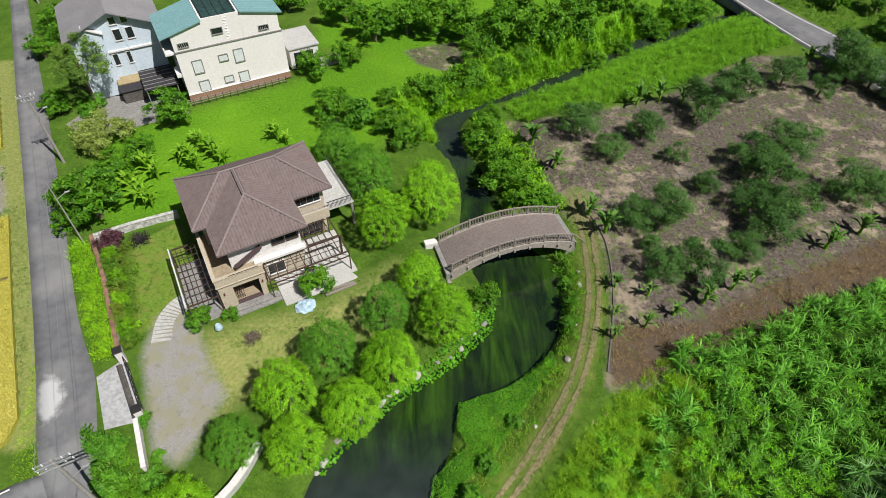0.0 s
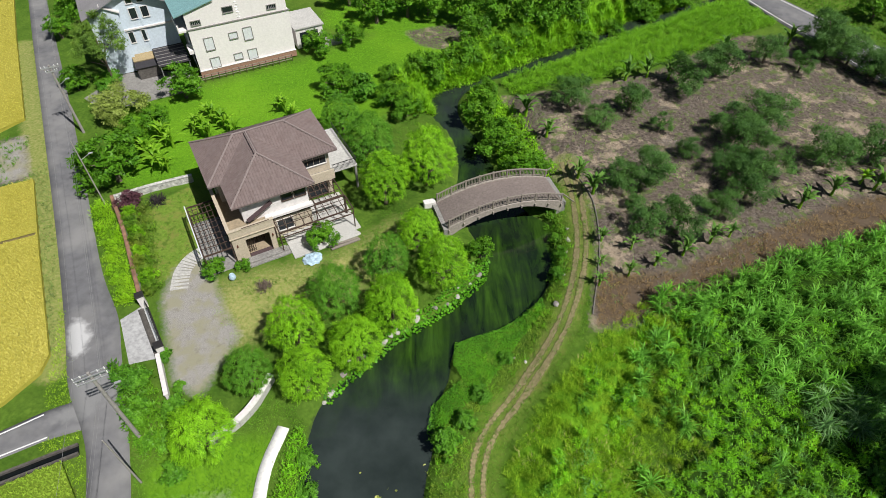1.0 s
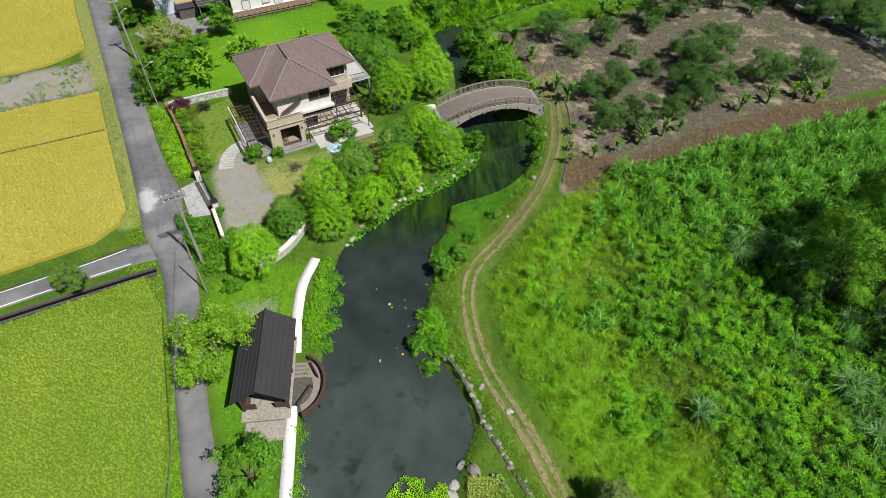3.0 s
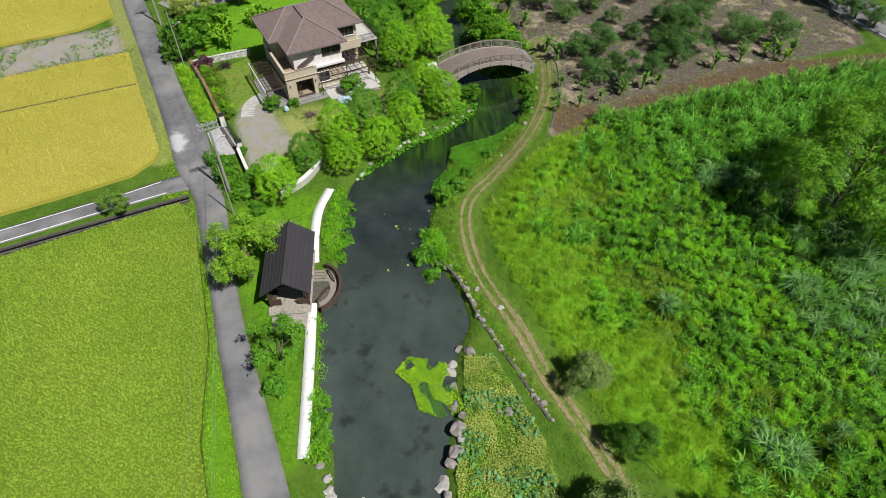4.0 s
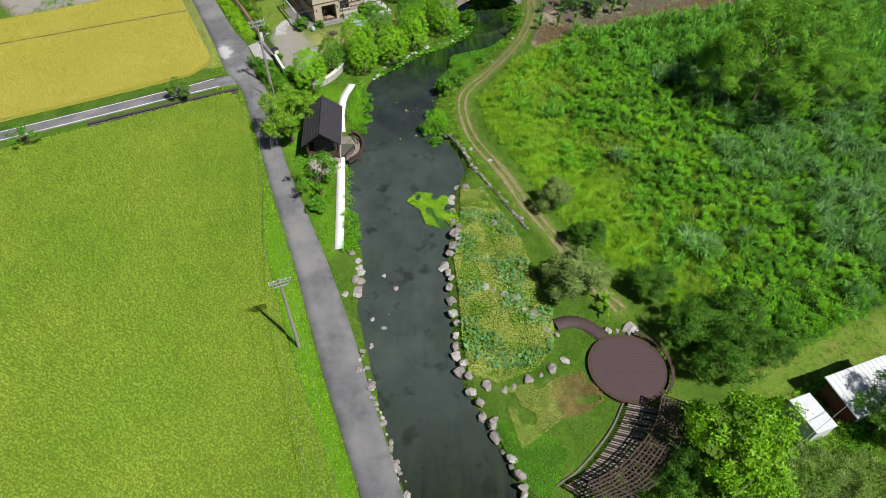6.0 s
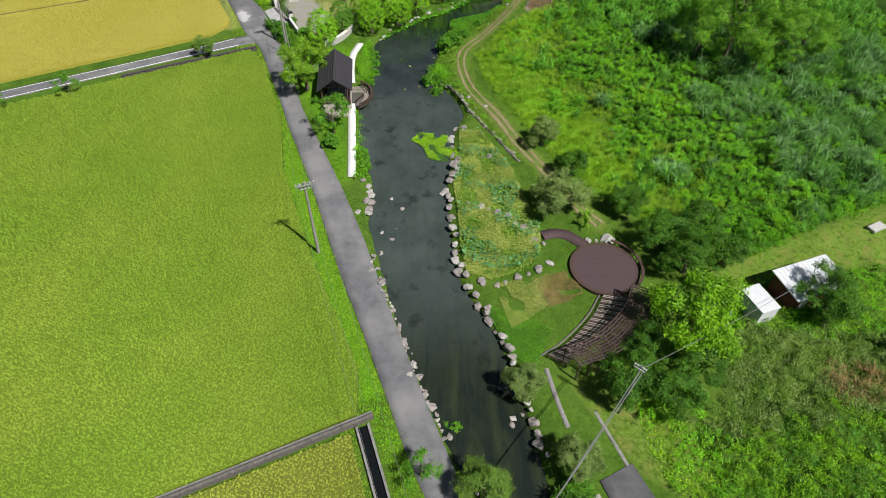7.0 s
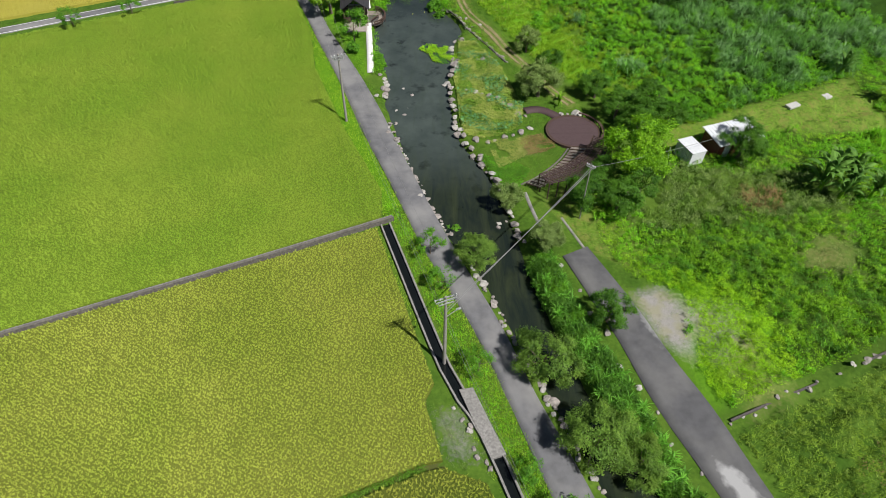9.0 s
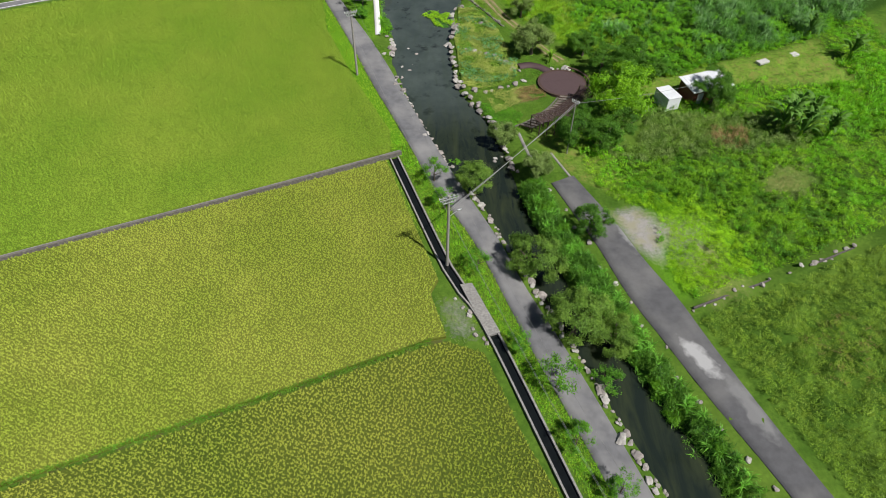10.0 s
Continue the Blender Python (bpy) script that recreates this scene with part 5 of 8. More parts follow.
tree_kind("shrub", "purple-leaved shrub at the wall's corner", "shrub", "", M["leaf_purple"], [(-33.0, 41.8, 1.4)], 0.75, [low_crown], 0.05, 0.0, 3)

hg = random.Random(5)
HEDGE = [(x + hg.uniform(-0.7, 0.7), y, hg.uniform(0.5, 0.9)) for x, y in curve([(10.2, -53.0), (11.8, -58.6), (14.0, -66.0), (16.2, -72.6), (18.6, -79.0), (21.6, -86.0), (24.4, -93.0)], 1.5)]
tree_kind("bush", "dark green broad-leaved bush on the canal bank", "bush", "canal bank bushes", M["leaf_broad"], HEDGE[::2], 0.7, [dict(clumps=50, each=30, leaf=0.24, wide=0.13, squash=0.85, spreadout=0.2)] * 2, 0.05)
tree_kind("bush", "deep green broad-leaved bush on the canal bank", "bush", "canal bank bushes", M["leaf_dark"], HEDGE[1::2], 0.7, [dict(clumps=50, each=30, leaf=0.24, wide=0.13, squash=0.85, spreadout=0.2)] * 2, 0.05)


def banana_leaf(seed, broad=0.105, colour="leaf_banana"):
    """An arching banana leaf, folded along its rib, with a ragged edge."""
    g = random.Random(seed)
    bm = bmesh.new()
    rows = []
    n = 7
    for i in range(n + 1):
        t = i / n
        x, z = 0.95 * t, 0.55 * math.sin(t * 2.3) - 0.25 * t * t
        w = broad * math.sin(min(1, t * 1.15 + 0.08) * math.pi) ** 0.6 * g.uniform(0.8, 1.1) if 0 < i < n else 0.015
        rows.append((bm.verts.new((x, w, z - w * 0.35)), bm.verts.new((x, 0, z)), bm.verts.new((x, -w, z - w * 0.35))))
    for a, b in zip(rows, rows[1:]):
        bm.faces.new((a[0], a[1], b[1], b[0])), bm.faces.new((a[1], a[2], b[2], b[1]))
    me = bpy.data.meshes.new("leaf")
    bm.to_mesh(me), bm.free()
    me.materials.append(M[colour])
    return me


banana_leaves = [banana_leaf(s) for s in range(4)]
orchard_leaves = [banana_leaf(s, 0.10, "leaf_orchard") for s in range(4)]


def banana(x, y, r, proto=[], leaves=banana_leaves, count=11):
    g = random.Random(int(x * 10 + y * 7))
    t = thing("banana_plant", at(x, y, g.uniform(0, 360), s=r * 1.15), "young banana plant with broad green leaves", "banana plant", "banana plants")
    if not proto:
        part("stem", tube(bmesh.new(), [(0, 0, -0.05), (0, 0, 0.25), (0.01, 0, 0.5)], [0.09, 0.075, 0.05]), M["leaf_banana"], t)
        proto.append(t.children[0].data)
    else:
        new("stem", proto[0]).parent = t
    for k in range(count):
        lf = new("leaf", leaves[k % 4])
        lf.parent = t
        lf.matrix_basis = pose(0, 0, 0.3 + 0.02 * k, 0, g.uniform(-58, 4), 360 * k * 0.382 + g.uniform(-15, 15)) @ Matrix.Scale(g.uniform(0.75, 1.15), 4)


for x, y, r in BANANA:
    if x > 0:
        banana(x, y, r * 1.15, leaves=orchard_leaves, count=14)
    else:
        banana(x, y, r)
for spot in BANANA_EAST[5:]:
    banana(*spot)
for x, y, r in BANANA[20:28]:
    banana(x + 1.2, y - 0.9, r * 0.9), banana(x - 1.0, y + 1.1, r * 0.85)
for x, y, r in BANANA_EAST[:5] + [(45.4, -43.6, 2.6), (45.6, -40.6, 2.6)]:
    banana(x, y, r * 1.15, leaves=orchard_leaves, count=18)

# ---- the house by the canal ----
def hip_planes(u0, u1, v0, v1, z0, z1, ridge_along):
    """The four sloping faces of a hip roof, each as a list of corners, lower edge first."""
    if ridge_along == "u":
        h = (v1 - v0) / 2
        a, b = Vector((u0 + h, v0 + h, z1)), Vector((u1 - h, v0 + h, z1))
    else:
        h = (u1 - u0) / 2
        a, b = Vector((u0 + h, v0 + h, z1)), Vector((u0 + h, v1 - h, z1))
    sw, se, ne, nw = [Vector((u, v, z0)) for u, v in ((u0, v0), (u1, v0), (u1, v1), (u0, v1))]
    if ridge_along == "u":
        return [(sw, se, b, a), (se, ne, b), (ne, nw, a, b), (nw, sw, a)], (sw, se, ne, nw, a, b)
    return [(sw, se, a), (se, ne, b, a), (ne, nw, b), (nw, sw, a, b)], (sw, se, ne, nw, a, b)


def hip_roof(house, u0, u1, v0, v1, z0, z1, along, material, ribs=0.3, front_only=False):
    faces, (sw, se, ne, nw, a, b) = hip_planes(u0, u1, v0, v1, z0, z1, along)
    bm = bmesh.new()
    for f in faces:
        bm.faces.new([bm.verts.new(p) for p in f])
    low = [bm.verts.new(p - Vector((0, 0, 0.18))) for p in (sw, se, ne, nw)]
    bm.faces.new(low[::-1])
    for p, q, i, j in ((sw, se, 0, 1), (se, ne, 1, 2), (ne, nw, 2, 3), (nw, sw, 3, 0)):
        bm.faces.new((bm.verts.new(p), low[i], low[j], bm.verts.new(q)))
    bmesh.ops.remove_doubles(bm, verts=bm.verts, dist=1e-4)
    bmesh.ops.recalc_face_normals(bm, faces=bm.faces)
    roof = part("roof", bm, material, house)
    bm = bmesh.new()
    for f in faces:
        e0, e1 = f[0], f[1]
        along_e = (e1 - e0).normalized()
        n = along_e.cross(f[2] - e0).normalized()
        up = n.cross(along_e)
        width = (e1 - e0).length
        s = ribs / 2
        left, right, top = (f[-1] - e0).dot(along_e), (f[2] - e0).dot(along_e), (f[2] - e0).dot(up)
        while s < width:
            reach = top
            if s < left:
                reach = top * s / max(left, 1e-6)
            elif s > right:
                reach = top * (width - s) / max(width - right, 1e-6)
            if reach > 0.25:
                o = e0 + along_e * s
                w = along_e * ribs * 0.25
                q = [bm.verts.new(o - w), bm.verts.new(o + w), bm.verts.new(o + n * 0.055),
                     bm.verts.new(o - w + up * reach), bm.verts.new(o + w + up * reach), bm.verts.new(o + n * 0.055 + up * reach)]
                bm.faces.new((q[0], q[2], q[5], q[3])), bm.faces.new((q[2], q[1], q[4], q[5])), bm.faces.new((q[0], q[1], q[2]))
            s += ribs
        k = 0.36
        while k < top - 0.1:  # overlapping courses
            lo_s, hi_s = left * k / top, width - (width - right) * k / top
            o, w = e0 + up * k, n * 0.028
            q = [bm.verts.new(p) for p in (o + along_e * lo_s + w, o + along_e * hi_s + w, o + along_e * hi_s + up * 0.36 + n * 0.004, o + along_e * lo_s + up * 0.36 + n * 0.004)]
            bm.faces.new(q)
            k += 0.36
    part("roof_tiles", bm, material, roof)
    caps = ((sw, a), (se, b if along == "u" else a), (ne, b), (nw, a if along == "u" else b), (a, b))
    for p, q in caps:
        if (p, q) not in caps[2:4] or not front_only:
                part("ridge_cap", tube(bmesh.new(), (p + Vector((0, 0, 0.04)), q + Vector((0, 0, 0.06))), (0.1, 0.1), 6), M["ridge"], roof)
    return roof


def window(house, o, across, up, w, h, material=None, deep=0.1, panes=2, frame_material=None):
    """A window set on a wall: a frame, its panes and a sill. o is the lower left corner; across and up are its directions."""
    o, a, b = Vector(o), Vector(across).normalized(), Vector(up).normalized()
    n = a.cross(b)
    fm = frame_material or M["wall_white"]

    def flat(name, s0, s1, t0, t1, d0, d1, mat, parent):
        bm = bmesh.new()
        box(bm, (s0, t0, d0), (s1, t1, d1))
        m = Matrix((a, b, n)).transposed().to_4x4()
        m.translation = o
        bmesh.ops.transform(bm, matrix=m, verts=bm.verts)
        return part(name, bm, mat, parent)

    win = flat("window", -0.08, w + 0.08, -0.1, 0.0, 0.0, 0.14, fm, house)
    flat("frame", -0.08, w + 0.08, h, h + 0.08, 0.0, 0.1, fm, win)
    flat("frame", -0.08, 0.0, 0.0, h, 0.0, 0.1, fm, win)
    flat("frame", w, w + 0.08, 0.0, h, 0.0, 0.1, fm, win)
    for k in range(panes):
        flat("pane", w * k / panes + 0.02, w * (k + 1) / panes - 0.02, 0.0, h, 0.003, 0.03, material or M["glass"], win)
    return win


H = thing("house", pose(-19.02, 34.96, 0.0, 0, 0, 28), "two-storey cream house with brown hipped tile roof", "house")
hip_roof(H, -1.2, 12.4, 4.1, 12.4, 6.4, 8.75, "u", M["roof"])
hip_roof(H, 0.0, 8.4, 0.0, 12.3, 6.4, 8.73, "v", M["roof"], front_only=True)


def wall(house, u0, u1, v0, v1, z0, z1, material, name="wall"):
    return block(name, (u0, v0, z0), (u1, v1, z1), material, house, 0.0)


# upper storey
wall(H, 0.9, 7.7, 0.9, 1.12, 3.3, 6.3, M["wall_white"])
wall(H, 0.9, 1.12, 1.12, 5.0, 3.3, 6.3, M["wall_white"])
wall(H, 7.48, 7.7, 1.12, 5.0, 3.3, 6.3, M["wall_white"])
wall(H, -0.3, 11.6, 5.0, 5.2, 3.3, 6.3, M["wall_cream"])
wall(H, -0.3, -0.1, 5.2, 11.6, 3.3, 6.3, M["wall_cream"])
wall(H, 11.4, 11.6, 5.2, 11.6, 3.3, 6.3, M["wall_white"])
wall(H, -0.1, 11.4, 11.4, 11.6, 3.3, 6.3, M["wall_white"])
# ground storey and floors
wall(H, -0.4, 11.6, 5.0, 11.6, 0.0, 3.3, M["wall_cream"])
wall(H, 3.3, 7.7, 0.9, 5.0, 0.0, 3.3, M["wall_cream"])
wall(H, -0.95, 3.3, 2.6, 6.6, 0.0, 3.2, M["wall_cream"])
# the porch block with its terrace above
wall(H, -0.95, 0.35, -0.75, -0.3, 0.0, 2.75, M["wall_cream"], "porch_pier")
wall(H, 2.75, 3.3, -0.75, -0.3, 0.0, 2.75, M["wall_cream"], "porch_pier")
wall(H, -0.95, -0.7, -0.3, 2.6, 0.0, 2.75, M["wall_cream"], "porch_wall")
wall(H, 3.05, 3.3, -0.3, 2.6, 0.0, 2.75, M["wall_cream"], "porch_wall")
wall(H, -0.95, 3.3, -0.75, 2.6, 2.75, 3.3, M["wall_cream"], "porch_beam")
wall(H, -1.0, 3.35, -0.8, 6.6, 3.3, 3.42, M["tan"], "terrace_floor")
wall(H, -0.7, 3.05, -0.3, 2.6, 0.0, 0.3, M["tan"], "porch_floor")
wall(H, -1.05, 3.4, -0.85, -0.63, 3.42, 4.35, M["wall_cream"], "parapet")
wall(H, -1.05, -0.83, -0.63, 6.65, 3.42, 4.35, M["wall_cream"], "parapet")
for zc in (3.36, 4.35):
    wall(H, -1.1, 3.45, -0.92, -0.58, zc, zc + 0.09, M["wall_cream"], "cornice")
wall(H, -1.12, -0.78, -0.58, 6.7, 4.35, 4.44, M["wall_cream"], "cornice")
for k in range(4):
    bar("rail", (0.3 + 0.7 * k, -0.9, 4.5), (0.95 + 0.7 * k, -0.9, 4.5), 0.035, M["wood_dark"], H)
part("porch_steps", box(box(bmesh.new(), (-0.1, -2.0, 0.0), (4.2, -0.8, 0.16)), (0.0, -1.6, 0.16), (4.0, -0.8, 0.32)), M["concrete"], H)
wall(H, 0.4, 2.7, -0.8, -0.3, 0.3, 0.36, M["wood_red"], "threshold")
for u in (0.55, 0.75, 0.95, 1.15):  # folding porch doors pushed aside
    beam("door_leaf", (u, -0.1, 0.35), (u, -0.1, 2.6), 0.12, 0.05, M["wood_dark"], H)
for k in range(5):
    beam("door_leaf", (1.3 + 0.26 * k, 0.9, 0.4), (1.3 + 0.26 * k, 0.9, 1.6), 0.2, 0.05, M["wood_red"], H)
for u in (-0.55, 3.02):
    part("wall_lamp", tube(bmesh.new(), [(u, -0.82, 2.15), (u, -0.86, 2.3), (u, -0.82, 2.48)], [0.05, 0.09, 0.04], 6), M["brown_metal"], H)
for u in (5.0, 6.35):
    window(H, (u, 0.9, 4.7), (1, 0, 0), (0, 0, 1), 1.1, 1.0, panes=1, frame_material=M["wood_dark"])
wall(H, 2.9, 7.9, 0.3, 0.9, 3.3, 3.55, M["wall_white"], "ledge")
window(H, (4.0, 0.9, 0.9), (1, 0, 0), (0, 0, 1), 1.6, 1.4, panes=2)
window(H, (8.0, 5.0, 0.3), (1, 0, 0), (0, 0, 1), 2.9, 2.3, panes=4, frame_material=M["wood_dark"])
window(H, (8.5, 5.0, 4.5), (1, 0, 0), (0, 0, 1), 2.7, 1.4, panes=4)
wall(H, 7.9, 11.6, 3.6, 3.8, 3.1, 4.3, M["wall_cream"], "balcony_front")
wall(H, 7.9, 11.6, 3.8, 5.0, 3.2, 3.36, M["concrete"], "balcony_floor")
wall(H, 11.6, 14.5, 4.3, 12.0, 3.25, 3.42, M["paving"], "balcony_floor")
for k in range(20):
    bar("baluster", (11.7 + 0.14 * k, 4.36, 3.42), (11.7 + 0.14 * k, 4.36, 4.3), 0.018, M["black_metal"], H, 4)
for k in range(26):
    bar("baluster", (14.44, 4.5 + 0.29 * k, 3.42), (14.44, 4.5 + 0.29 * k, 4.3), 0.018, M["black_metal"], H, 4)
beam("rail", (11.6, 4.36, 4.3), (14.5, 4.36, 4.3), 0.06, 0.05, M["black_metal"], H)
beam("rail", (14.44, 4.36, 4.3), (14.44, 12.0, 4.3), 0.06, 0.05, M["black_metal"], H)
for v in (4.5, 8.2, 11.8):
    block("post", (14.2, v - 0.12, 0.0), (14.44, v + 0.12, 3.25), M["concrete"], H)
part("plank_stack", box(bmesh.new(), (0, -0.25, 0), (3.0, 0.25, 0.14), 0.02, pose(1.2, 0.3, 4.0, 0, -24, 6)), M["wood_red"], H, "leaning brown plank stack")
window(H, (-0.3, 10.0, 4.6), (0, -1, 0), (0, 0, 1), 1.6, 1.2)
window(H, (0.9, 4.2, 4.3), (0, -1, 0), (0, 0, 1), 1.2, 1.7)

terrace = tagged(block("terrace", (4.25, -2.9, -0.1), (12.0, 4.6, 0.16), M["paving"], None, 0.02), "pale paved terrace beside the house", "terrace", kind="structure")
terrace.matrix_basis = H.matrix_basis.copy()


def pergola(u0, u1, v0, v1, z, label, nu, nv, truss=False):
    p = thing("pergola", H.matrix_basis.copy(), label, "pergola")
    for u in (u0, u1):
        for v in (v0, v1):
            bar("post", (u, v, 0.1), (u, v, z), 0.06, M["wood_dark"], p)
    for v in (v0, v1):
        beam("beam", (u0, v, z), (u1, v, z), 0.1, 0.14, M["wood_dark"], p)
    for u in (u0, u1):
        beam("beam", (u, v0, z + 0.02), (u, v1, z + 0.02), 0.1, 0.14, M["wood_dark"], p)
    for k in range(1, nu):
        u = u0 + (u1 - u0) * k / nu
        beam("rafter", (u, v0, z + 0.12), (u, v1, z + 0.12), 0.07, 0.08, M["wood_dark"], p)
    for k in range(1, nv):
        v = v0 + (v1 - v0) * k / nv
        beam("purlin", (u0, v, z + 0.2), (u1, v, z + 0.2), 0.05, 0.05, M["wood_dark"], p)
    if truss:
        for k in range(nu):
            ua, ub = u0 + (u1 - u0) * k / nu, u0 + (u1 - u0) * (k + 1) / nu
            beam("brace", (ua, v0, z), (ub, v0 + 0.02, z - 0.7), 0.05, 0.05, M["wood_dark"], p)
        beam("beam", (u0, v0, z - 0.7), (u1, v0, z - 0.7), 0.08, 0.1, M["wood_dark"], p)
    return p


pergola(3.6, 11.5, -1.5, 0.8, 2.8, "dark wooden pergola frame over the terrace", 9, 3, True)
pergola(8.2, 11.4, 0.9, 4.3, 2.85, "dark wooden pergola frame by the balcony", 5, 4)
pergola(-3.8, -1.1, -1.0, 6.8, 2.6, "dark wooden lattice pergola beside the lawn", 6, 9)
beam_white = tagged(beam("fascia_board", (-3.95, -1.1, 2.72), (-3.95, 6.9, 2.72), 0.1, 0.24, M["white_metal"], None), "white fascia board along the pergola", "board")
beam_white.matrix_basis = H.matrix_basis.copy()
b = bmesh.new()
bmesh.ops.create_icosphere(b, subdivisions=3, radius=1.0)
for v in b.verts:
    q = noise.noise(v.co * 2.3)
    v.co = Vector((v.co.x * (1.0 + 0.3 * q), v.co.y * (0.85 + 0.3 * q), max(v.co.z, -0.2) * (0.42 + 0.25 * q)))
tarp = tagged(part("tarpaulin", b, M["tarp"]), "crumpled pale blue tarpaulin heap on the lawn", "tarpaulin")
tarp.matrix_basis = at(-12.1, 34.3, 20, z=0.12, s=0.95)
jar = thing("water_jar", at(-19.6, 31.7, 10), "grey stone jar by the porch", "jar")
part("body", tube(bmesh.new(), [(0, 0, 0), (0, 0, 0.3), (0, 0, 0.6), (0, 0, 0.75)], [0.22, 0.36, 0.3, 0.22], 12), M["tarp"], jar)
for k in range(2):
    t = tagged(block("timber_stack", (0, -0.12, 0.0), (3.2, 0.12, 0.2 - 0.05 * k), M["wood"]), "pale sawn timbers lying on the terrace", "timber")
    t.matrix_basis = pose(-10.6 + 0.3 * k, 35.9 - 0.35 * k, 0.17, 0, 0, 24 + 4 * k)
# a dry brush heap on the lawn
v, f = blades(np.array([[-16.3 + 0.25 * math.cos(a), 30.6 + 0.25 * math.sin(a), 0.0] for a in range(14)]), 14, (0.4, 0.9), (0.03, 0.06), (0.3, 1.2), 0.4, 0.5)
tagged(np_mesh("brush_heap", v, f, M["bark"]), "heap of dry brown twigs on the lawn", "brush heap")

v, f = blades(np.array([[-30.6 + 0.9 * math.cos(a * 2.4) * (a % 4) / 4, 43.0 + 0.6 * math.sin(a * 2.4) * (a % 4) / 4, 0.0] for a in range(20)]), 12, (0.5, 1.2), (0.04, 0.09), (0.5, 1.5), 0.4, 0.4)
tagged(np_mesh("burnt_heap", v, f, M["ash"]), "heap of charred palm fronds by the wall", "brush heap")
paved = tagged(block("paved_strip", (-3.9, -1.2, -0.1), (-1.0, 7.0, 0.09), M["concrete"], None, 0.02), "grey paving below the lattice pergola", "paving", kind="structure")
paved.matrix_basis = H.matrix_basis.copy()

# ---- garden walls, gate, curved wall ----
def low_wall(name, line, w, h, material, label, step=1.0, cap=None):
    t = thing(name, Matrix.Identity(4), label, "wall")
    c = curve(line, step)
    for p, q in zip(c, c[1:]):
        zp = float(base_height(p[0], p[1]))
        beam("panel", (p[0], p[1], zp + h / 2 - 0.1), (q[0], q[1], zp + h / 2 - 0.1), w, h + 0.2, material, t)
        if cap:
            beam("coping", (p[0], p[1], zp + h + 0.03), (q[0], q[1], zp + h + 0.03), w + 0.12, 0.07, cap, t)
    return t


low_wall("garden_wall", [(-35.2, 42.7), (-32.0, 37.4), (-28.6, 31.0), (-27.3, 28.6)], 0.25, 1.2, M["wall_white"], "white rendered garden wall with brown stains", 1.6, M["stained_top"])
low_wall("garden_wall", [(-23.8, 22.4), (-23.2, 21.2), (-21.8, 18.4)], 0.25, 1.0, M["wall_white"], "white garden wall beside the gate", 1.2, M["wall_white"])
low_wall("back_wall", [(-35.2, 42.9), (-31.7, 44.8), (-27.6, 46.6)], 0.3, 0.9, M["old_white"], "lichen-stained white wall behind the lawn", 1.8, M["old_white"])
low_wall("curved_wall", [(-13.6, 20.4), (-14.4, 18.0), (-15.5, 16.2), (-17.3, 14.6)], 0.45, 0.9, M["paving"], "pale curved garden wall under trees", 0.8, M["wall_white"])
for x, y in ((-27.2, 28.4), (-23.7, 22.9)):
    g = thing("gate_pillar", at(x, y, 30, z=0), "white gate pillar with a dark cap", "gate pillar", "gate pillars")
    block("shaft", (-0.3, -0.3, -0.1), (0.3, 0.3, 1.6), M["wall_white"], g, 0.02)
    block("cap", (-0.38, -0.38, 1.6), (0.38, 0.38, 1.72), M["black_metal"], g, 0.02)
g = thing("sliding_gate", pose(-26.6, 27.9, 0.05, 0, 0, -57.5), "dark steel sliding gate with open grid", "gate")
for z in (0.1, 0.7, 1.4):
    beam("rail", (0, 0, z), (5.6, 0, z), 0.06, 0.07, M["black_metal"], g)
for k in range(8):
    beam("upright", (0.8 * k, 0, 0.1), (0.8 * k, 0, 1.4), 0.05, 0.05, M["black_metal"], g)
for k in range(7):
    beam("brace", (0.8 * k, 0.02, 0.7), (0.8 * k + 0.8, 0.02, 1.4), 0.03, 0.03, M["black_metal"], g)
tagged(ribbon("gate_track", [(-27.0, 28.2), (-23.4, 22.5)], 0.5, M["concrete_dark"], 0.1, side=-0.5), "dark gate track strip", "gate track", kind="structure")
arc = even(curve([(-23.4, 36.6), (-25.0, 35.0), (-25.7, 32.8), (-25.4, 30.2)], 0.3), 17)
for k in range(16):
    p, q = arc[k], arc[k + 1]
    d = (q - p) / np.hypot(*(q - p))
    n2 = np.array([d[1], -d[0]]) * -1.7
    g2 = d * 0.02
    ring = [p + g2, q - g2, q - g2 + n2 * 1.0 + d * -0.12, p + g2 + n2 * 1.0 + d * 0.12]
    tagged(prism("paving_stone", [tuple(map(float, r)) for r in ring], -0.05, 0.06, M["paving"]), "pale wedge-shaped paving stone beside the lawn", "paving stone", "paving stones")

# ---- the white building and the blue house behind ----
B = thing("white_building", pose(-32.35, 68.86, 0.2, 0, 0, 27.7), "three-storey white rendered building with teal roofs", "building")
wall(B, -0.1, 13.7, 0.0, 9.5, 0.0, 7.0, M["wall_pink"])
wall(B, 3.9, 8.7, 0.02, 6.4, 7.0, 10.3, M["wall_pink"])


def sloped(name, house, u0, u1, v0, v1, z0, za, zb, material):
    """A block whose top, or whose top and bottom, slope along u."""
    bm = bmesh.new()
    low = (z0, z0) if z0 is not None else (za - 0.14, zb - 0.14)
    vs = [[bm.verts.new((u, v, z)) for u, z in ((u0, low[0]), (u1, low[1]), (u1, zb), (u0, za))] for v in (v0, v1)]
    bm.faces.new(vs[0]), bm.faces.new(vs[1][::-1])
    for i in range(4):
        bm.faces.new((vs[0][i], vs[0][(i + 1) % 4], vs[1][(i + 1) % 4], vs[1][i]))
    bmesh.ops.recalc_face_normals(bm, faces=bm.faces)
    return part(name, bm, material, house)


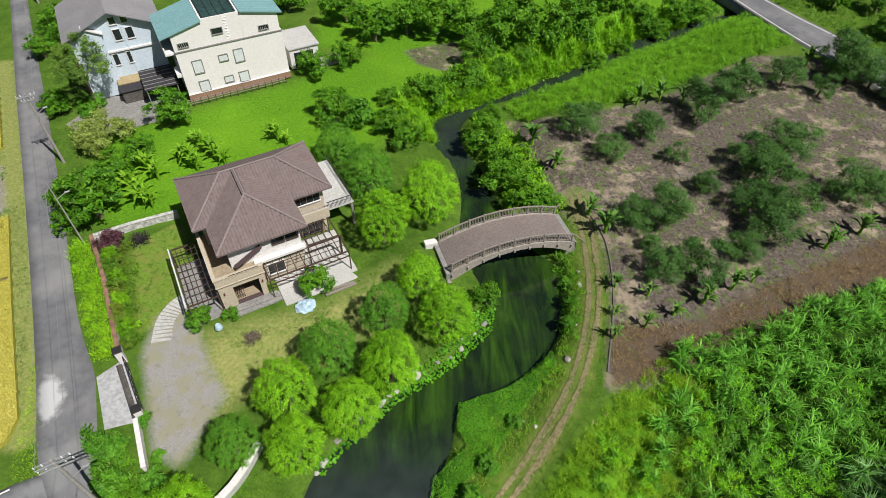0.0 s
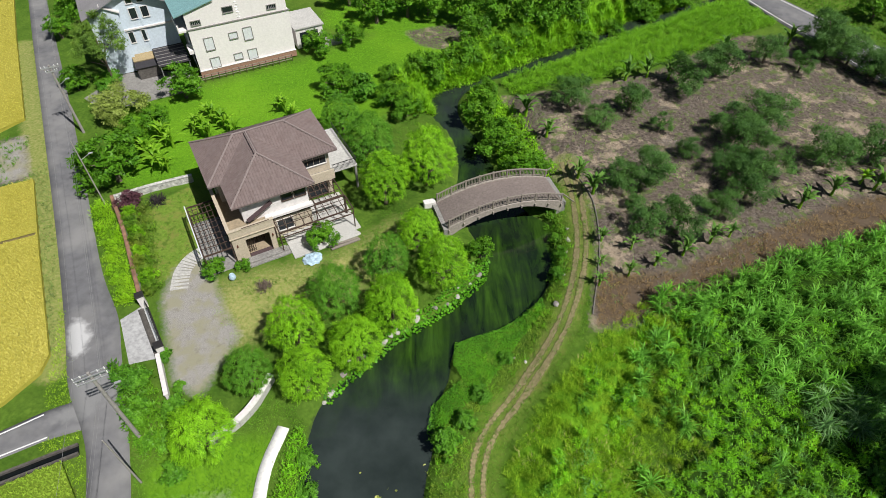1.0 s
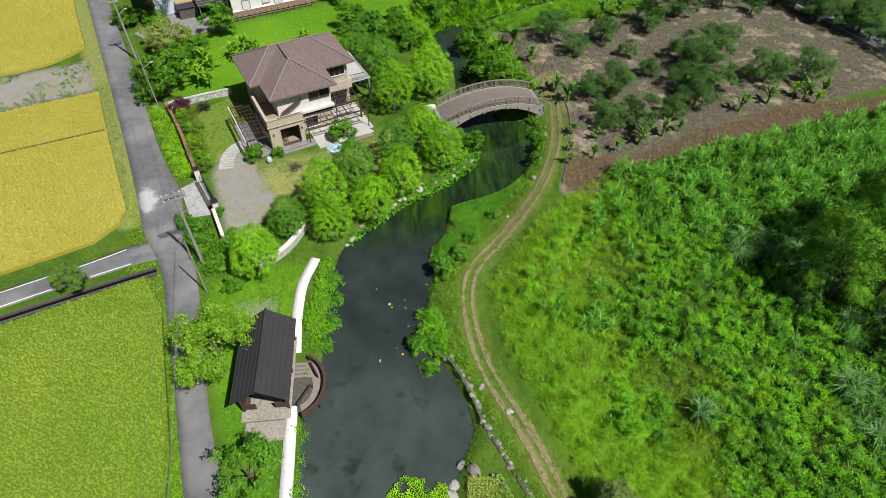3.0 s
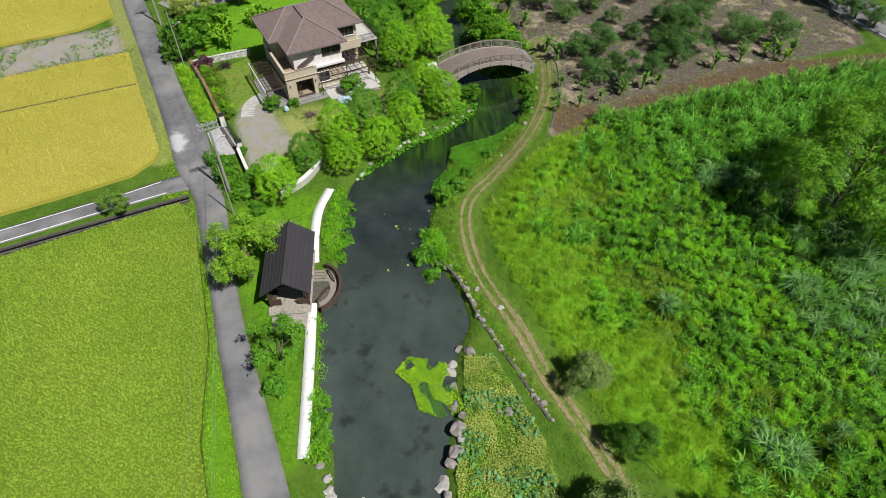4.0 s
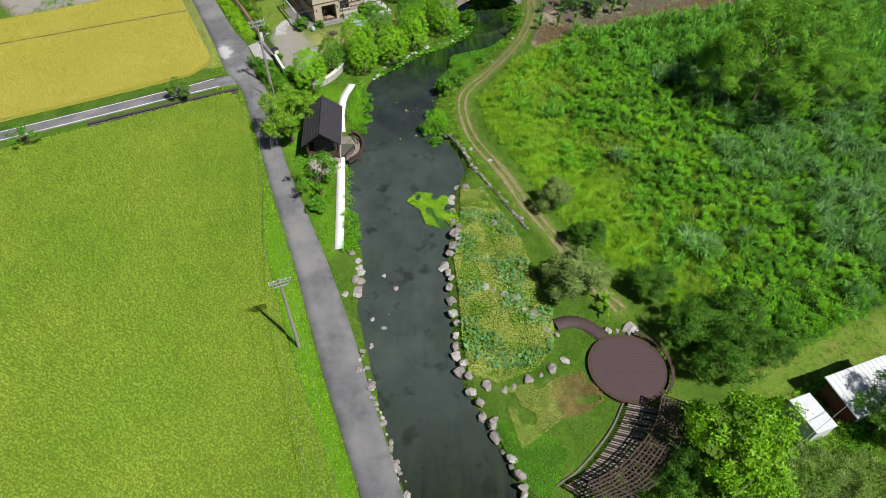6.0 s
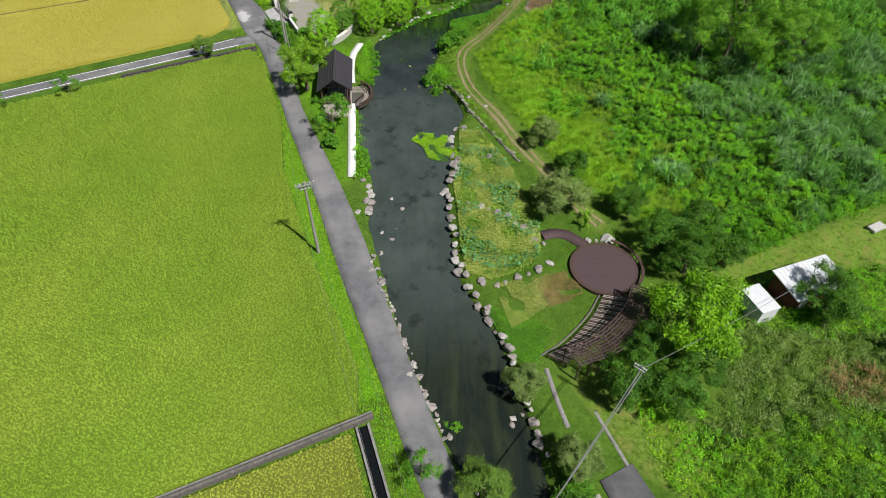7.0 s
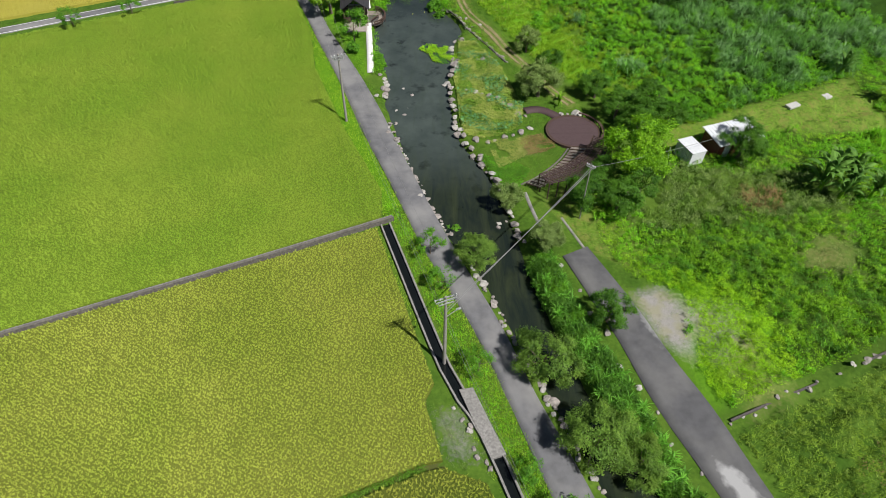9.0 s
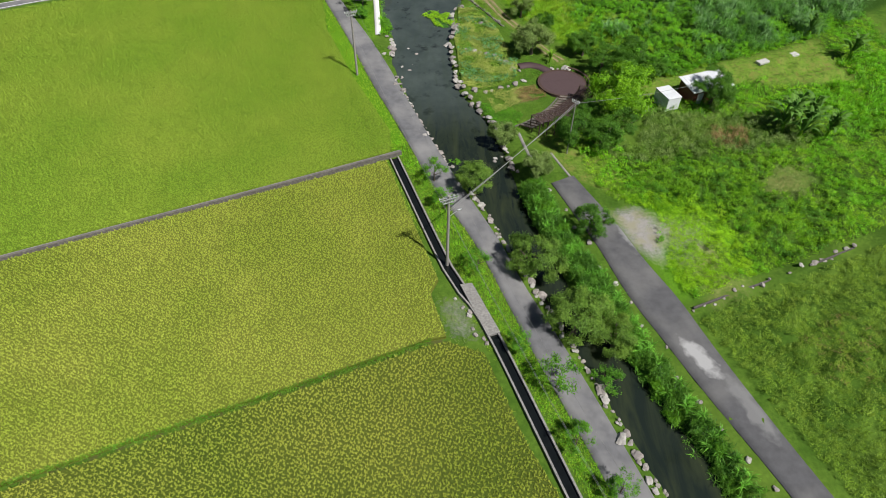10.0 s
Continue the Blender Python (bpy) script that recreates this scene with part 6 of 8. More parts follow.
sloped("wall", B, -0.1, 3.9, 0.0, 6.8, 7.0, 9.3, 10.25, M["wall_pink"])
sloped("wall", B, 8.7, 13.5, 0.0, 6.8, 7.0, 10.4, 9.5, M["wall_pink"])
for u0, u1, za, zb in ((-1.4, 3.95, 9.1, 10.45), (8.75, 14.1, 10.65, 9.5)):
    r = sloped("roof", B, u0, u1, -0.3, 7.1, None, za, zb, M["teal"])
    for k in range(13):
        v = -0.05 + 0.57 * k
        beam("seam", (u0, v, za + 0.02), (u1, v, zb + 0.02), 0.04, 0.05, M["teal"], r)
wall(B, -0.25, 13.85, -0.12, 0.0, 6.9, 7.04, M["concrete"], "ledge")
wall(B, -0.15, 13.75, -0.16, 0.0, 0.0, 0.9, M["brick"], "plinth")
wall(B, -0.15, 13.75, -0.2, 0.0, 0.9, 0.98, M["wall_pink"], "plinth_cap")
wall(B, 4.1, 8.5, 0.3, 6.2, 10.31, 10.42, M["roof_sheet"], "flat_roof")
for k in range(5):
    beam("batten", (4.3 + 1.0 * k, 0.3, 10.45), (4.3 + 1.0 * k, 6.2, 10.45), 0.08, 0.06, M["black_metal"], B)
for u0, u1, v0, v1 in ((3.9, 8.7, 0.02, 0.2), (3.9, 4.1, 0.2, 6.4), (8.5, 8.7, 0.2, 6.4)):
    wall(B, u0, u1, v0, v1, 10.3, 10.5, M["wall_pink"], "parapet")
wall(B, -1.3, -0.1, 0.1, 5.0, 6.7, 6.95, M["wall_pink"], "balcony_floor")
wall(B, -1.3, -1.15, 0.1, 5.0, 6.95, 7.6, M["wall_pink"], "balcony_front")
wall(B, -0.13, -0.1, 0.5, 4.6, 7.0, 8.9, M["glass"], "opening")
for u, z, w, h in ((1.5, 3.7, 1.15, 1.7), (4.9, 4.6, 1.1, 0.8), (6.9, 4.0, 1.15, 1.7), (1.6, 1.05, 1.2, 1.4), (4.9, 1.5, 1.1, 0.8), (6.9, 1.05, 1.2, 1.4)):
    window(B, (u, 0.0, z), (1, 0, 0), (0, 0, 1), w, h, M["white_metal"], panes=2, frame_material=M["concrete"])
window(B, (4.9, 0.02, 8.3), (1, 0, 0), (0, 0, 1), 1.3, 0.7, panes=1, frame_material=M["concrete"])
window(B, (0.5, 0.0, 7.5), (1, 0, 0), (0, 0, 1), 1.2, 0.5, panes=5, frame_material=M["concrete"])
window(B, (10.8, 0.0, 7.6), (1, 0, 0), (0, 0, 1), 1.2, 0.5, panes=5, frame_material=M["concrete"])
wall(B, -0.75, -0.1, 0.2, 2.4, 3.5, 4.0, M["wall_pink"], "balcony_front")
for z in (1.0, 4.6):
    wall(B, -0.13, -0.1, 0.4, 2.2, z, z + 1.7, M["glass"], "opening")
for k in range(9):
    bar("ladder_rung", (6.6, -0.05, 7.4 + 0.35 * k), (7.0, -0.05, 7.4 + 0.35 * k), 0.02, M["metal"], B, 4)
annex = thing("annex", pose(-20.0, 76.6, 0.2, 0, 0, 27.7), "low white annex with a flat roof", "annex")
wall(annex, 0.0, 4.2, 0.5, 6.0, 0.0, 3.0, M["wall_white"])
wall(annex, -0.2, 4.4, 0.3, 6.2, 3.0, 3.2, M["paving"], "roof")
wall(annex, 0.6, 3.4, 0.45, 0.5, 0.1, 2.4, M["glass"], "opening")
fence = thing("rail_fence", pose(-32.6, 67.4, 0.1, 0, 0, 27.7), "brown rail fence in front of the white building", "fence")
for k in range(15):
    beam("post", (0.97 * k, 0, -0.1), (0.97 * k, 0, 1.0), 0.08, 0.08, M["wood_dark"], fence)
for z in (0.35, 0.65, 0.95):
    beam("rail", (0, 0, z), (13.6, 0, z), 0.05, 0.08, M["wood"], fence)
tagged(prism("apron", [(-47.0, 63.5), (-43.0, 60.5), (-32.0, 66.2), (-34.5, 71.0), (-44.0, 70.0)], -0.1, 0.1, M["concrete"]), "grey concrete apron before the houses", "apron", kind="structure")
tagged(prism("apron", [(-17.0, 77.5), (-12.5, 80.0), (-13.5, 82.5), (-18.0, 80.2)], -0.1, 0.1, M["concrete"]), "grey concrete apron beside the annex", "apron", kind="structure")

C = thing("blue_house", pose(-46.6, 69.2, 0.2, 0, 0, 27.7), "pale blue rendered house with grey gabled roof", "house")
wall(C, 1.3, 11.5, -0.5, 9.0, 0.0, 8.7, M["wall_blue"])
wall(C, 1.2, 4.9, -0.9, -0.5, 0.0, 8.5, M["wall_blue"])


def gable(house, u0, u1, v0, v1, z0, z1, material, wall_mat, over=0.5):
    um = (u0 + u1) / 2
    bm = bmesh.new()
    tri = [[bm.verts.new(p) for p in ((u0, v, z0), (u1, v, z0), (um, v, z1))] for v in (v0, v1)]
    bm.faces.new(tri[0]), bm.faces.new(tri[1][::-1])
    bm.faces.new((tri[0][0], tri[0][1], tri[1][1], tri[1][0]))
    for i, j in ((0, 2), (1, 2)):
        bm.faces.new((tri[0][i], tri[0][j], tri[1][j], tri[1][i]))
    bmesh.ops.recalc_face_normals(bm, faces=bm.faces)
    part("gable", bm, wall_mat, house)
    sl = (z1 - z0) / (um - u0)
    for s in (-1, 1):
        bm = bmesh.new()
        e = um + s * (um - u0 + over)
        ze = z1 - sl * (um - u0 + over)
        lo = [(e, v0 - over, ze), (um, v0 - over, z1), (um, v1 + over, z1), (e, v1 + over, ze)]
        a = [bm.verts.new(p) for p in lo]
        b2 = [bm.verts.new((p[0], p[1], p[2] + 0.16)) for p in lo]
        bm.faces.new(a), bm.faces.new(b2)
        for i in range(4):
            bm.faces.new((a[i], a[(i + 1) % 4], b2[(i + 1) % 4], b2[i]))
        bmesh.ops.recalc_face_normals(bm, faces=bm.faces)
        part("roof", bm, material, house)


gable(C, 1.3, 11.5, -0.5, 9.0, 8.7, 11.0, M["greyroof"], M["wall_blue"], 0.9)
gable(C, 1.2, 4.9, -0.9, -0.4, 8.5, 9.5, M["wall_white"], M["wall_blue"], 0.25)
for u, z, w, h in ((6.3, 9.2, 0.75, 0.9), (7.7, 9.2, 0.75, 0.8), (6.3, 7.1, 0.85, 1.4), (7.8, 7.1, 0.85, 1.4), (5.2, 3.9, 0.6, 1.5), (6.9, 3.9, 0.6, 1.5)):
    window(C, (u, -0.5, z), (1, 0, 0), (0, 0, 1), w, h, panes=1)
wall(C, 4.9, 11.7, -0.75, -0.5, 5.7, 5.9, M["wall_white"], "ledge")
wall(C, 7.35, 7.55, -0.6, -0.5, 0.0, 8.7, M["wall_blue"], "pilaster")
port = thing("carport", pose(-37.2, 67.2, 0.1, 0, 0, 27.7), "dark corrugated carport roof on posts", "carport")
for u in (0.2, 4.0):
    for v in (0.2, 6.4):
        bar("post", (u, v, 0), (u, v, 2.5), 0.06, M["metal"], port)
block("roof", (0, 0, 2.5), (4.2, 6.6, 2.58), M["slate"], port)
for k in range(7):
    beam("batten", (0, 0.4 + 0.95 * k, 2.62), (4.2, 0.4 + 0.95 * k, 2.62), 0.08, 0.06, M["concrete"], port)
lean = thing("lean_to", pose(-40.9, 68.2, 0.1, 0, 0, 27.7), "low dark shed with a thatched lean-to roof", "shed")
block("wall", (0, 0, 0), (2.9, 1.8, 1.7), M["concrete_dark"], lean)
block("roof", (-0.15, -0.2, 1.7), (3.05, 1.7, 1.78), M["slate"], lean)
part("thatch", box(bmesh.new(), (0, 0, 0), (3.1, 2.2, 0.2), 0.03, pose(-0.1, 1.7, 1.75, 14, 0, 0)), M["thatch"], lean)

# ---- the arched bridge ----
BR = thing("footbridge", pose(1.18, 39.4, 0, 0, 0, 17.0), "arched brown footbridge with weathered wooden railings", "bridge")
BL, BW = 13.0, 2.1


def arch(s):
    k = s / BL
    return 1.5 + 0.35 * k + 1.35 * 4 * k * (1 - k)


def swept(name, v0, v1, top, bottom, material, parent, s0=0.0, s1=BL, n=26):
    bm = bmesh.new()
    rows = []
    for i in range(n + 1):
        s = s0 + (s1 - s0) * i / n
        zt, zb = top(s), bottom(s)
        rows.append([bm.verts.new(p) for p in ((s, v0, zb), (s, v1, zb), (s, v1, zt), (s, v0, zt))])
    for a, b in zip(rows, rows[1:]):
        for i in range(4):
            bm.faces.new((a[i], b[i], b[(i + 1) % 4], a[(i + 1) % 4]))
    bm.faces.new(rows[0][::-1]), bm.faces.new(rows[-1])
    bmesh.ops.recalc_face_normals(bm, faces=bm.faces)
    return part(name, bm, material, parent)


swept("deck", -BW + 0.15, BW - 0.15, arch, lambda s: arch(s) - 0.25, M["bridge_deck"], BR)
for s in (-1, 1):
    side = sorted((s * (BW - 0.16), s * (BW + 0.12)))
    swept("side_beam", *side, lambda q: arch(q) + 0.1, lambda q: arch(q) - 0.45 - 0.9 * abs(2 * q / BL - 1) ** 2.2, M["bridge"], BR)
    swept("top_rail", s * BW - 0.07, s * BW + 0.07, lambda q: arch(q) + 1.12, lambda q: arch(q) + 1.02, M["wood"], BR)
    swept("low_rail", s * BW - 0.04, s * BW + 0.04, lambda q: arch(q) + 0.32, lambda q: arch(q) + 0.26, M["wood"], BR)
    for i in range(9):
        q = 0.1 + (BL - 0.2) * i / 8
        block("post", (q - 0.08, s * BW - 0.08, arch(q) - 0.2), (q + 0.08, s * BW + 0.08, arch(q) + 1.2), M["wood"], BR)
        block("bracket", (q - 0.07, s * (BW + 0.2) - 0.1, arch(q) - 0.5), (q + 0.07, s * (BW + 0.2) + 0.1, arch(q) - 0.2), M["bridge"], BR)
bal = bmesh.new()
box(bal, (-0.025, -0.025, 0.28), (0.025, 0.025, 1.04))
bal_mesh = bpy.data.meshes.new("baluster")
bal.to_mesh(bal_mesh), bal.free()
bal_mesh.materials.append(M["wood"])
for s in (-1, 1):
    for i in range(75):
        q = 0.1 + (BL - 0.2) * (i + 0.5) / 75
        o = new("baluster", bal_mesh)
        o.parent = BR
        o.matrix_basis = pose(q, s * BW, arch(q))
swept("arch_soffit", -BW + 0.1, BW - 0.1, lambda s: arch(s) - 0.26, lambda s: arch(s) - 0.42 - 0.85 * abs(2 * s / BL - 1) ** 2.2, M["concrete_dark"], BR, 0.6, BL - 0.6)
for q in (0.0, BL):
    block("abutment", (q - 0.5, -BW - 0.1, -1.4), (q + 0.5, BW + 0.1, arch(q) - 0.05), M["concrete"], BR, 0.03)
block("end_plinth", (-1.4, BW - 0.2, 0.6), (-0.1, BW + 0.5, 1.75), M["wall_white"], BR, 0.03)
for q, y0 in ((BL + 0.05, -1), (BL + 0.05, 1)):
    beam("wing_rail", (q, y0 * BW, arch(BL) + 1.05), (q + 0.9, y0 * (BW + 0.9), arch(BL) + 0.5), 0.08, 0.1, M["wood"], BR)

# ---- the pavilion and its boardwalk ----
S = thing("pavilion", pose(-13.9, 2.6, 0.05, 0, 0, 5.2), "open wooden pavilion with dark gabled roof", "pavilion")
for s in (-1, 1):
    bm = bmesh.new()
    lo = [(s * 2.3, -4.4, 2.55), (0, -4.4, 4.25), (0, 3.6, 4.25), (s * 2.3, 3.6, 2.55)]
    a = [bm.verts.new(p) for p in lo]
    b2 = [bm.verts.new((p[0], p[1], p[2] + 0.12)) for p in lo]
    bm.faces.new(a), bm.faces.new(b2)
    for i in range(4):
        bm.faces.new((a[i], a[(i + 1) % 4], b2[(i + 1) % 4], b2[i]))
    bmesh.ops.recalc_face_normals(bm, faces=bm.faces)
    r = part("roof", bm, M["slate"], S)
    for k in range(6):
        x, z = 2.3 - 0.4 * k, 2.69 + 0.296 * k
        beam("shingle_course", (s * x, -4.42, z), (s * x, 3.62, z), 0.05, 0.03, M["slate"], r)
bar("ridge_pole", (0, -4.5, 4.38), (0, 3.7, 4.38), 0.09, M["slate"], S)
for u in (-1.8, 1.8):
    for v in (-3.6, -0.2, 3.2):
        block("post", (u - 0.1, v - 0.1, -0.1), (u + 0.1, v + 0.1, 2.95), M["wood_dark"], S)
    beam("beam", (u, -3.9, 2.85), (u, 3.4, 2.85), 0.12, 0.18, M["wood_dark"], S)
    block("bench", (u * 0.85 - 0.2, -3.3, 0.42), (u * 0.85 + 0.2, 3.0, 0.5), M["wood_dark"], S)
    for k in range(4):
        block("panel", (u - 0.03, -3.4 + 1.5 * k, 0.3), (u + 0.03, -2.1 + 1.5 * k, 1.05), M["wood_dark"], S)
for v in (-3.6, 3.2):
    beam("tie_beam", (-1.9, v, 2.8), (1.9, v, 2.8), 0.12, 0.16, M["wood_dark"], S)
    bar("king_post", (0, v, 2.8), (0, v, 4.2), 0.07, M["wood_dark"], S)
    for u in (-1.25, 1.25):
        block("end_panel", (u - 0.5, v - 0.04, 0.3), (u + 0.5, v + 0.04, 1.1), M["wood_dark"], S)
block("floor", (-2.0, -4.6, -0.1), (2.0, 3.5, 0.1), M["bridge"], S)
apron = tagged(block("paved_apron", (-1.6, -6.4, -0.1), (1.7, -4.7, 0.11), M["bridge"], None, 0.02), "pinkish block paving before the pavilion", "paving", kind="structure")
apron.matrix_basis = S.matrix_basis.copy()
W2 = thing("boardwalk", pose(-11.6, 1.0, 0.0, 0, 0, 3), "dark curved wooden boardwalk over the water", "boardwalk")
n = 15
for i in range(n):
    a0, a1 = radians(-68 + 136 * i / n), radians(-68 + 136 * (i + 1) / n)
    bm = bmesh.new()
    r0, r1 = 1.55, 2.55
    pts = [(math.cos(a0) * r0, math.sin(a0) * r0 * 1.15), (math.cos(a0) * r1, math.sin(a0) * r1 * 1.15), (math.cos(a1) * r1, math.sin(a1) * r1 * 1.15), (math.cos(a1) * r0, math.sin(a1) * r0 * 1.15)]
    lo, hi = [bm.verts.new((*p, 0.0)) for p in pts], [bm.verts.new((*p, 0.1)) for p in pts]
    bm.faces.new(lo[::-1]), bm.faces.new(hi)
    for j in range(4):
        bm.faces.new((lo[j], lo[(j + 1) % 4], hi[(j + 1) % 4], hi[j]))
    part("plank", bm, M["wood"], W2)
    for rr, mat, zt in ((2.62, "wood_dark", 0.75), (2.62, "wood_dark", 0.4)):
        beam("rail", (math.cos(a0) * rr, math.sin(a0) * rr * 1.15, zt), (math.cos(a1) * rr, math.sin(a1) * rr * 1.15, zt), 0.26, 0.1, M[mat], W2)
    if i % 4 == 0:
        bar("post", (math.cos(a0) * 2.62, math.sin(a0) * 2.62 * 1.15, -1.6), (math.cos(a0) * 2.62, math.sin(a0) * 2.62 * 1.15, 0.72), 0.05, M["wood_dark"], W2)
block("landing", (-0.5, -2.2, -0.1), (1.6, 2.3, 0.06), M["concrete_dark"], W2, 0.02)
for k in range(4):
    block("step", (-0.4, 1.0 + 0.4 * k, 0.06), (1.3, 1.3 + 0.4 * k, 0.14), M["wood"], W2)
for x0, y0, x1, y1 in ((0.5, -1.8, 1.5, 0.0), (1.2, 2.2, 1.9, 0.9)):
    beam("rail", (x0, y0, 0.6), (x1, y1, 0.6), 0.14, 0.12, M["wood_dark"], W2)
    bar("post", (x0, y0, 0), (x0, y0, 0.6), 0.06, M["wood_dark"], W2), bar("post", (x1, y1, 0), (x1, y1, 0.6), 0.06, M["wood_dark"], W2)

# ---- round deck, ramp and long pergola ----
D = thing("round_deck", pose(17.1, -30.5, float(height(17.1, -30.5)), 0, 0, 0), "round red-brown boarded deck", "deck")
for i in range(24):  # boards across the circle
    y0, y1 = -3.45 + 6.9 * i / 24, -3.45 + 6.9 * (i + 1) / 24 - 0.008
    h = math.sqrt(max(3.45 ** 2 - max(abs(y0), abs(y1)) ** 2, 0.05))
    block("board", (-h, y0, 0.25), (h, y1, 0.33), M["wood_red"], D, 0.0)
bm = bmesh.new()
n = 40
ring = [[bm.verts.new((math.cos(a) * r, math.sin(a) * r, z)) for a in (2 * math.pi * k / n for k in range(n))] for r, z in ((3.2, 0.2), (3.55, -0.1), (3.55, 0.36), (3.2, 0.345))]
for q in range(4):
    for k in range(n):
        bm.faces.new((ring[q][k], ring[q][(k + 1) % n], ring[(q + 1) % 4][(k + 1) % n], ring[(q + 1) % 4][k]))
bmesh.ops.recalc_face_normals(bm, faces=bm.faces)
part("rim", bm, M["wood_dark"], D)
for k in range(13):  # a bench rail on the far side
    a0, a1 = radians(-40 + 8.5 * k), radians(-40 + 8.5 * (k + 1))
    beam("bench_rail", (3.75 * math.cos(a0), 3.75 * math.sin(a0), 0.7), (3.75 * math.cos(a1), 3.75 * math.sin(a1), 0.7), 0.3, 0.08, M["wood_dark"], D)
    bar("bench_post", (3.75 * math.cos(a0), 3.75 * math.sin(a0), -0.1), (3.75 * math.cos(a0), 3.75 * math.sin(a0), 0.7), 0.05, M["wood_dark"], D)
tagged(ribbon("ramp", [(11.3, -25.8), (12.6, -25.4), (14.0, -25.7), (15.7, -27.2)], 1.2, M["wood_red"], 0.3, 0.4, 0.5), "red-brown curved boarded ramp to the deck", "ramp", kind="structure")
PG = thing("long_pergola", Matrix.Identity(4), "curved brown bamboo pergola with slatted roof", "pergola")
pl = even(curve([(18.6, -34.2), (17.3, -36.9), (14.3, -39.9), (11.2, -41.5)], 0.4), 67)
pr = even(curve([(20.4, -35.0), (18.9, -38.4), (15.9, -41.7), (12.1, -43.2)], 0.4), 67)
for k in range(9):  # long slats follow the bend
    q = k / 8
    for i in range(0, 66, 6):
        a, b = pl[i] * (1 - q) + pr[i] * q, pl[i + 6] * (1 - q) + pr[i + 6] * q
        beam("slat", (*a, 2.3), (*b, 2.3), 0.1, 0.05, M["wood_red" if k % 3 else "wood_dark"], PG)
for i in range(0, 67, 2):
    beam("rafter", (*pl[i], 2.24), (*pr[i], 2.24), 0.07, 0.06, M["wood_dark"], PG)
for i in range(0, 67, 6):
    for p in (pl, pr):
        bar("post", (*p[i], -0.1), (*p[i], 2.25), 0.07, M["wood_dark"], PG)
    if i < 66:
        for a, b, z in ((pl[i], pr[i + 6], 2.37), (pr[i], pl[i + 6], 2.39)):
            beam("cross_pole", (*a, z), (*b, z), 0.035, 0.035, M["bark"], PG)
SL = thing("slatted_terrace", Matrix.Identity(4), "low grey bamboo slat terrace beside the pergola", "terrace")
s1 = even(curve([(16.3, -34.0), (14.8, -36.6), (12.0, -39.6), (9.9, -41.0)], 0.4), 46)
s2 = even(curve([(18.9, -34.6), (17.6, -36.4), (14.7, -39.4), (11.4, -42.0)], 0.4), 46)
for i in range(46):
    beam("slat", (*s1[i], 0.5 + 0.012 * (i % 4)), (*s2[i], 0.62), 0.12, 0.05, M["wood" if i % 3 else "wood_dark"], SL)
for i in range(0, 46, 9):
    bar("post", (*s1[i], -0.1), (*s1[i], 0.5), 0.06, M["wood_dark"], SL)
    bar("post", (*s2[i], -0.1), (*s2[i], 0.6), 0.06, M["wood_dark"], SL)
tagged(ribbon("kerb", [(16.0, -33.8), (14.3, -36.4), (11.4, -39.4), (9.3, -40.8)], 0.16, M["concrete_mid"], 0.12, 0.3, 0.5), "grey stone kerb along the slat terrace", "kerb", kind="structure")

# ---- the white container and the hut ----
K = thing("storage_container", pose(30.4, -35.8, float(height(30.4, -35.8)), 0, 0, -71), "white ribbed metal storage container on grass", "container")
block("body", (-1.5, -1.0, 0.1), (1.5, 1.0, 2.05), M["white_metal"], K, 0.02)
block("roof", (-1.55, -1.05, 2.05), (1.55, 1.05, 2.15), M["white_metal"], K, 0.02)
for k in range(11):
    for s in (-1, 1):
        block("rib", (-1.4 + 0.27 * k, s * 1.02 - 0.03, 0.2), (-1.32 + 0.27 * k, s * 1.02 + 0.03, 2.0), M["white_metal"], K, 0.0)
for x in (-1.3, 1.3):
    for y in (-0.85, 0.85):
        block("foot", (x - 0.12, y - 0.12, -0.1), (x + 0.12, y + 0.12, 0.1), M["concrete"], K)
K2 = thing("hut", pose(33.7, -36.1, float(height(34.0, -35.0)), 0, 0, 19.3), "red-brown metal hut with white sloping roof", "hut")
block("body", (0.0, 0.0, 0.0), (6.0, 3.1, 2.4), M["brown_metal"], K2, 0.02)
tilt = pose(0, 0, 2.4, 6, 0, 0)
part("roof", box(bmesh.new(), (-0.25, -0.3, 0), (6.3, 3.5, 0.1), 0.02, tilt), M["white_metal"], K2)
for k in range(14):
    part("roof_rib", box(bmesh.new(), (-0.2 + 0.48 * k, -0.3, 0.1), (-0.14 + 0.48 * k, 3.5, 0.13), 0.0, tilt), M["white_metal"], K2)
bm = bmesh.new()
tri = [[bm.verts.new(q) for q in ((u, 0.0, 2.4), (u, 3.1, 2.4), (u, 3.1, 2.72))] for u in (0.0, 6.0)]
bm.faces.new(tri[0]), bm.faces.new(tri[1][::-1])
for i in range(3):
    bm.faces.new((tri[0][i], tri[1][i], tri[1][(i + 1) % 3], tri[0][(i + 1) % 3]))
part("gable_infill", bm, M["brown_metal"], K2)
beam("edge_trim", (-0.03, -0.1, 2.35), (-0.03, 3.2, 2.68), 0.08, 0.12, M["white_metal"], K2)
for x0 in (0.8, 3.6):
    block("door", (x0, -0.05, 0.1), (x0 + 0.9, 0.0, 2.0), M["white_metal"], K2, 0.0)
rackp = thing("leaning_frame", pose(27.4, -37.2, 0, 0, 0, 30), "grey metal frame leaning by the container", "frame")
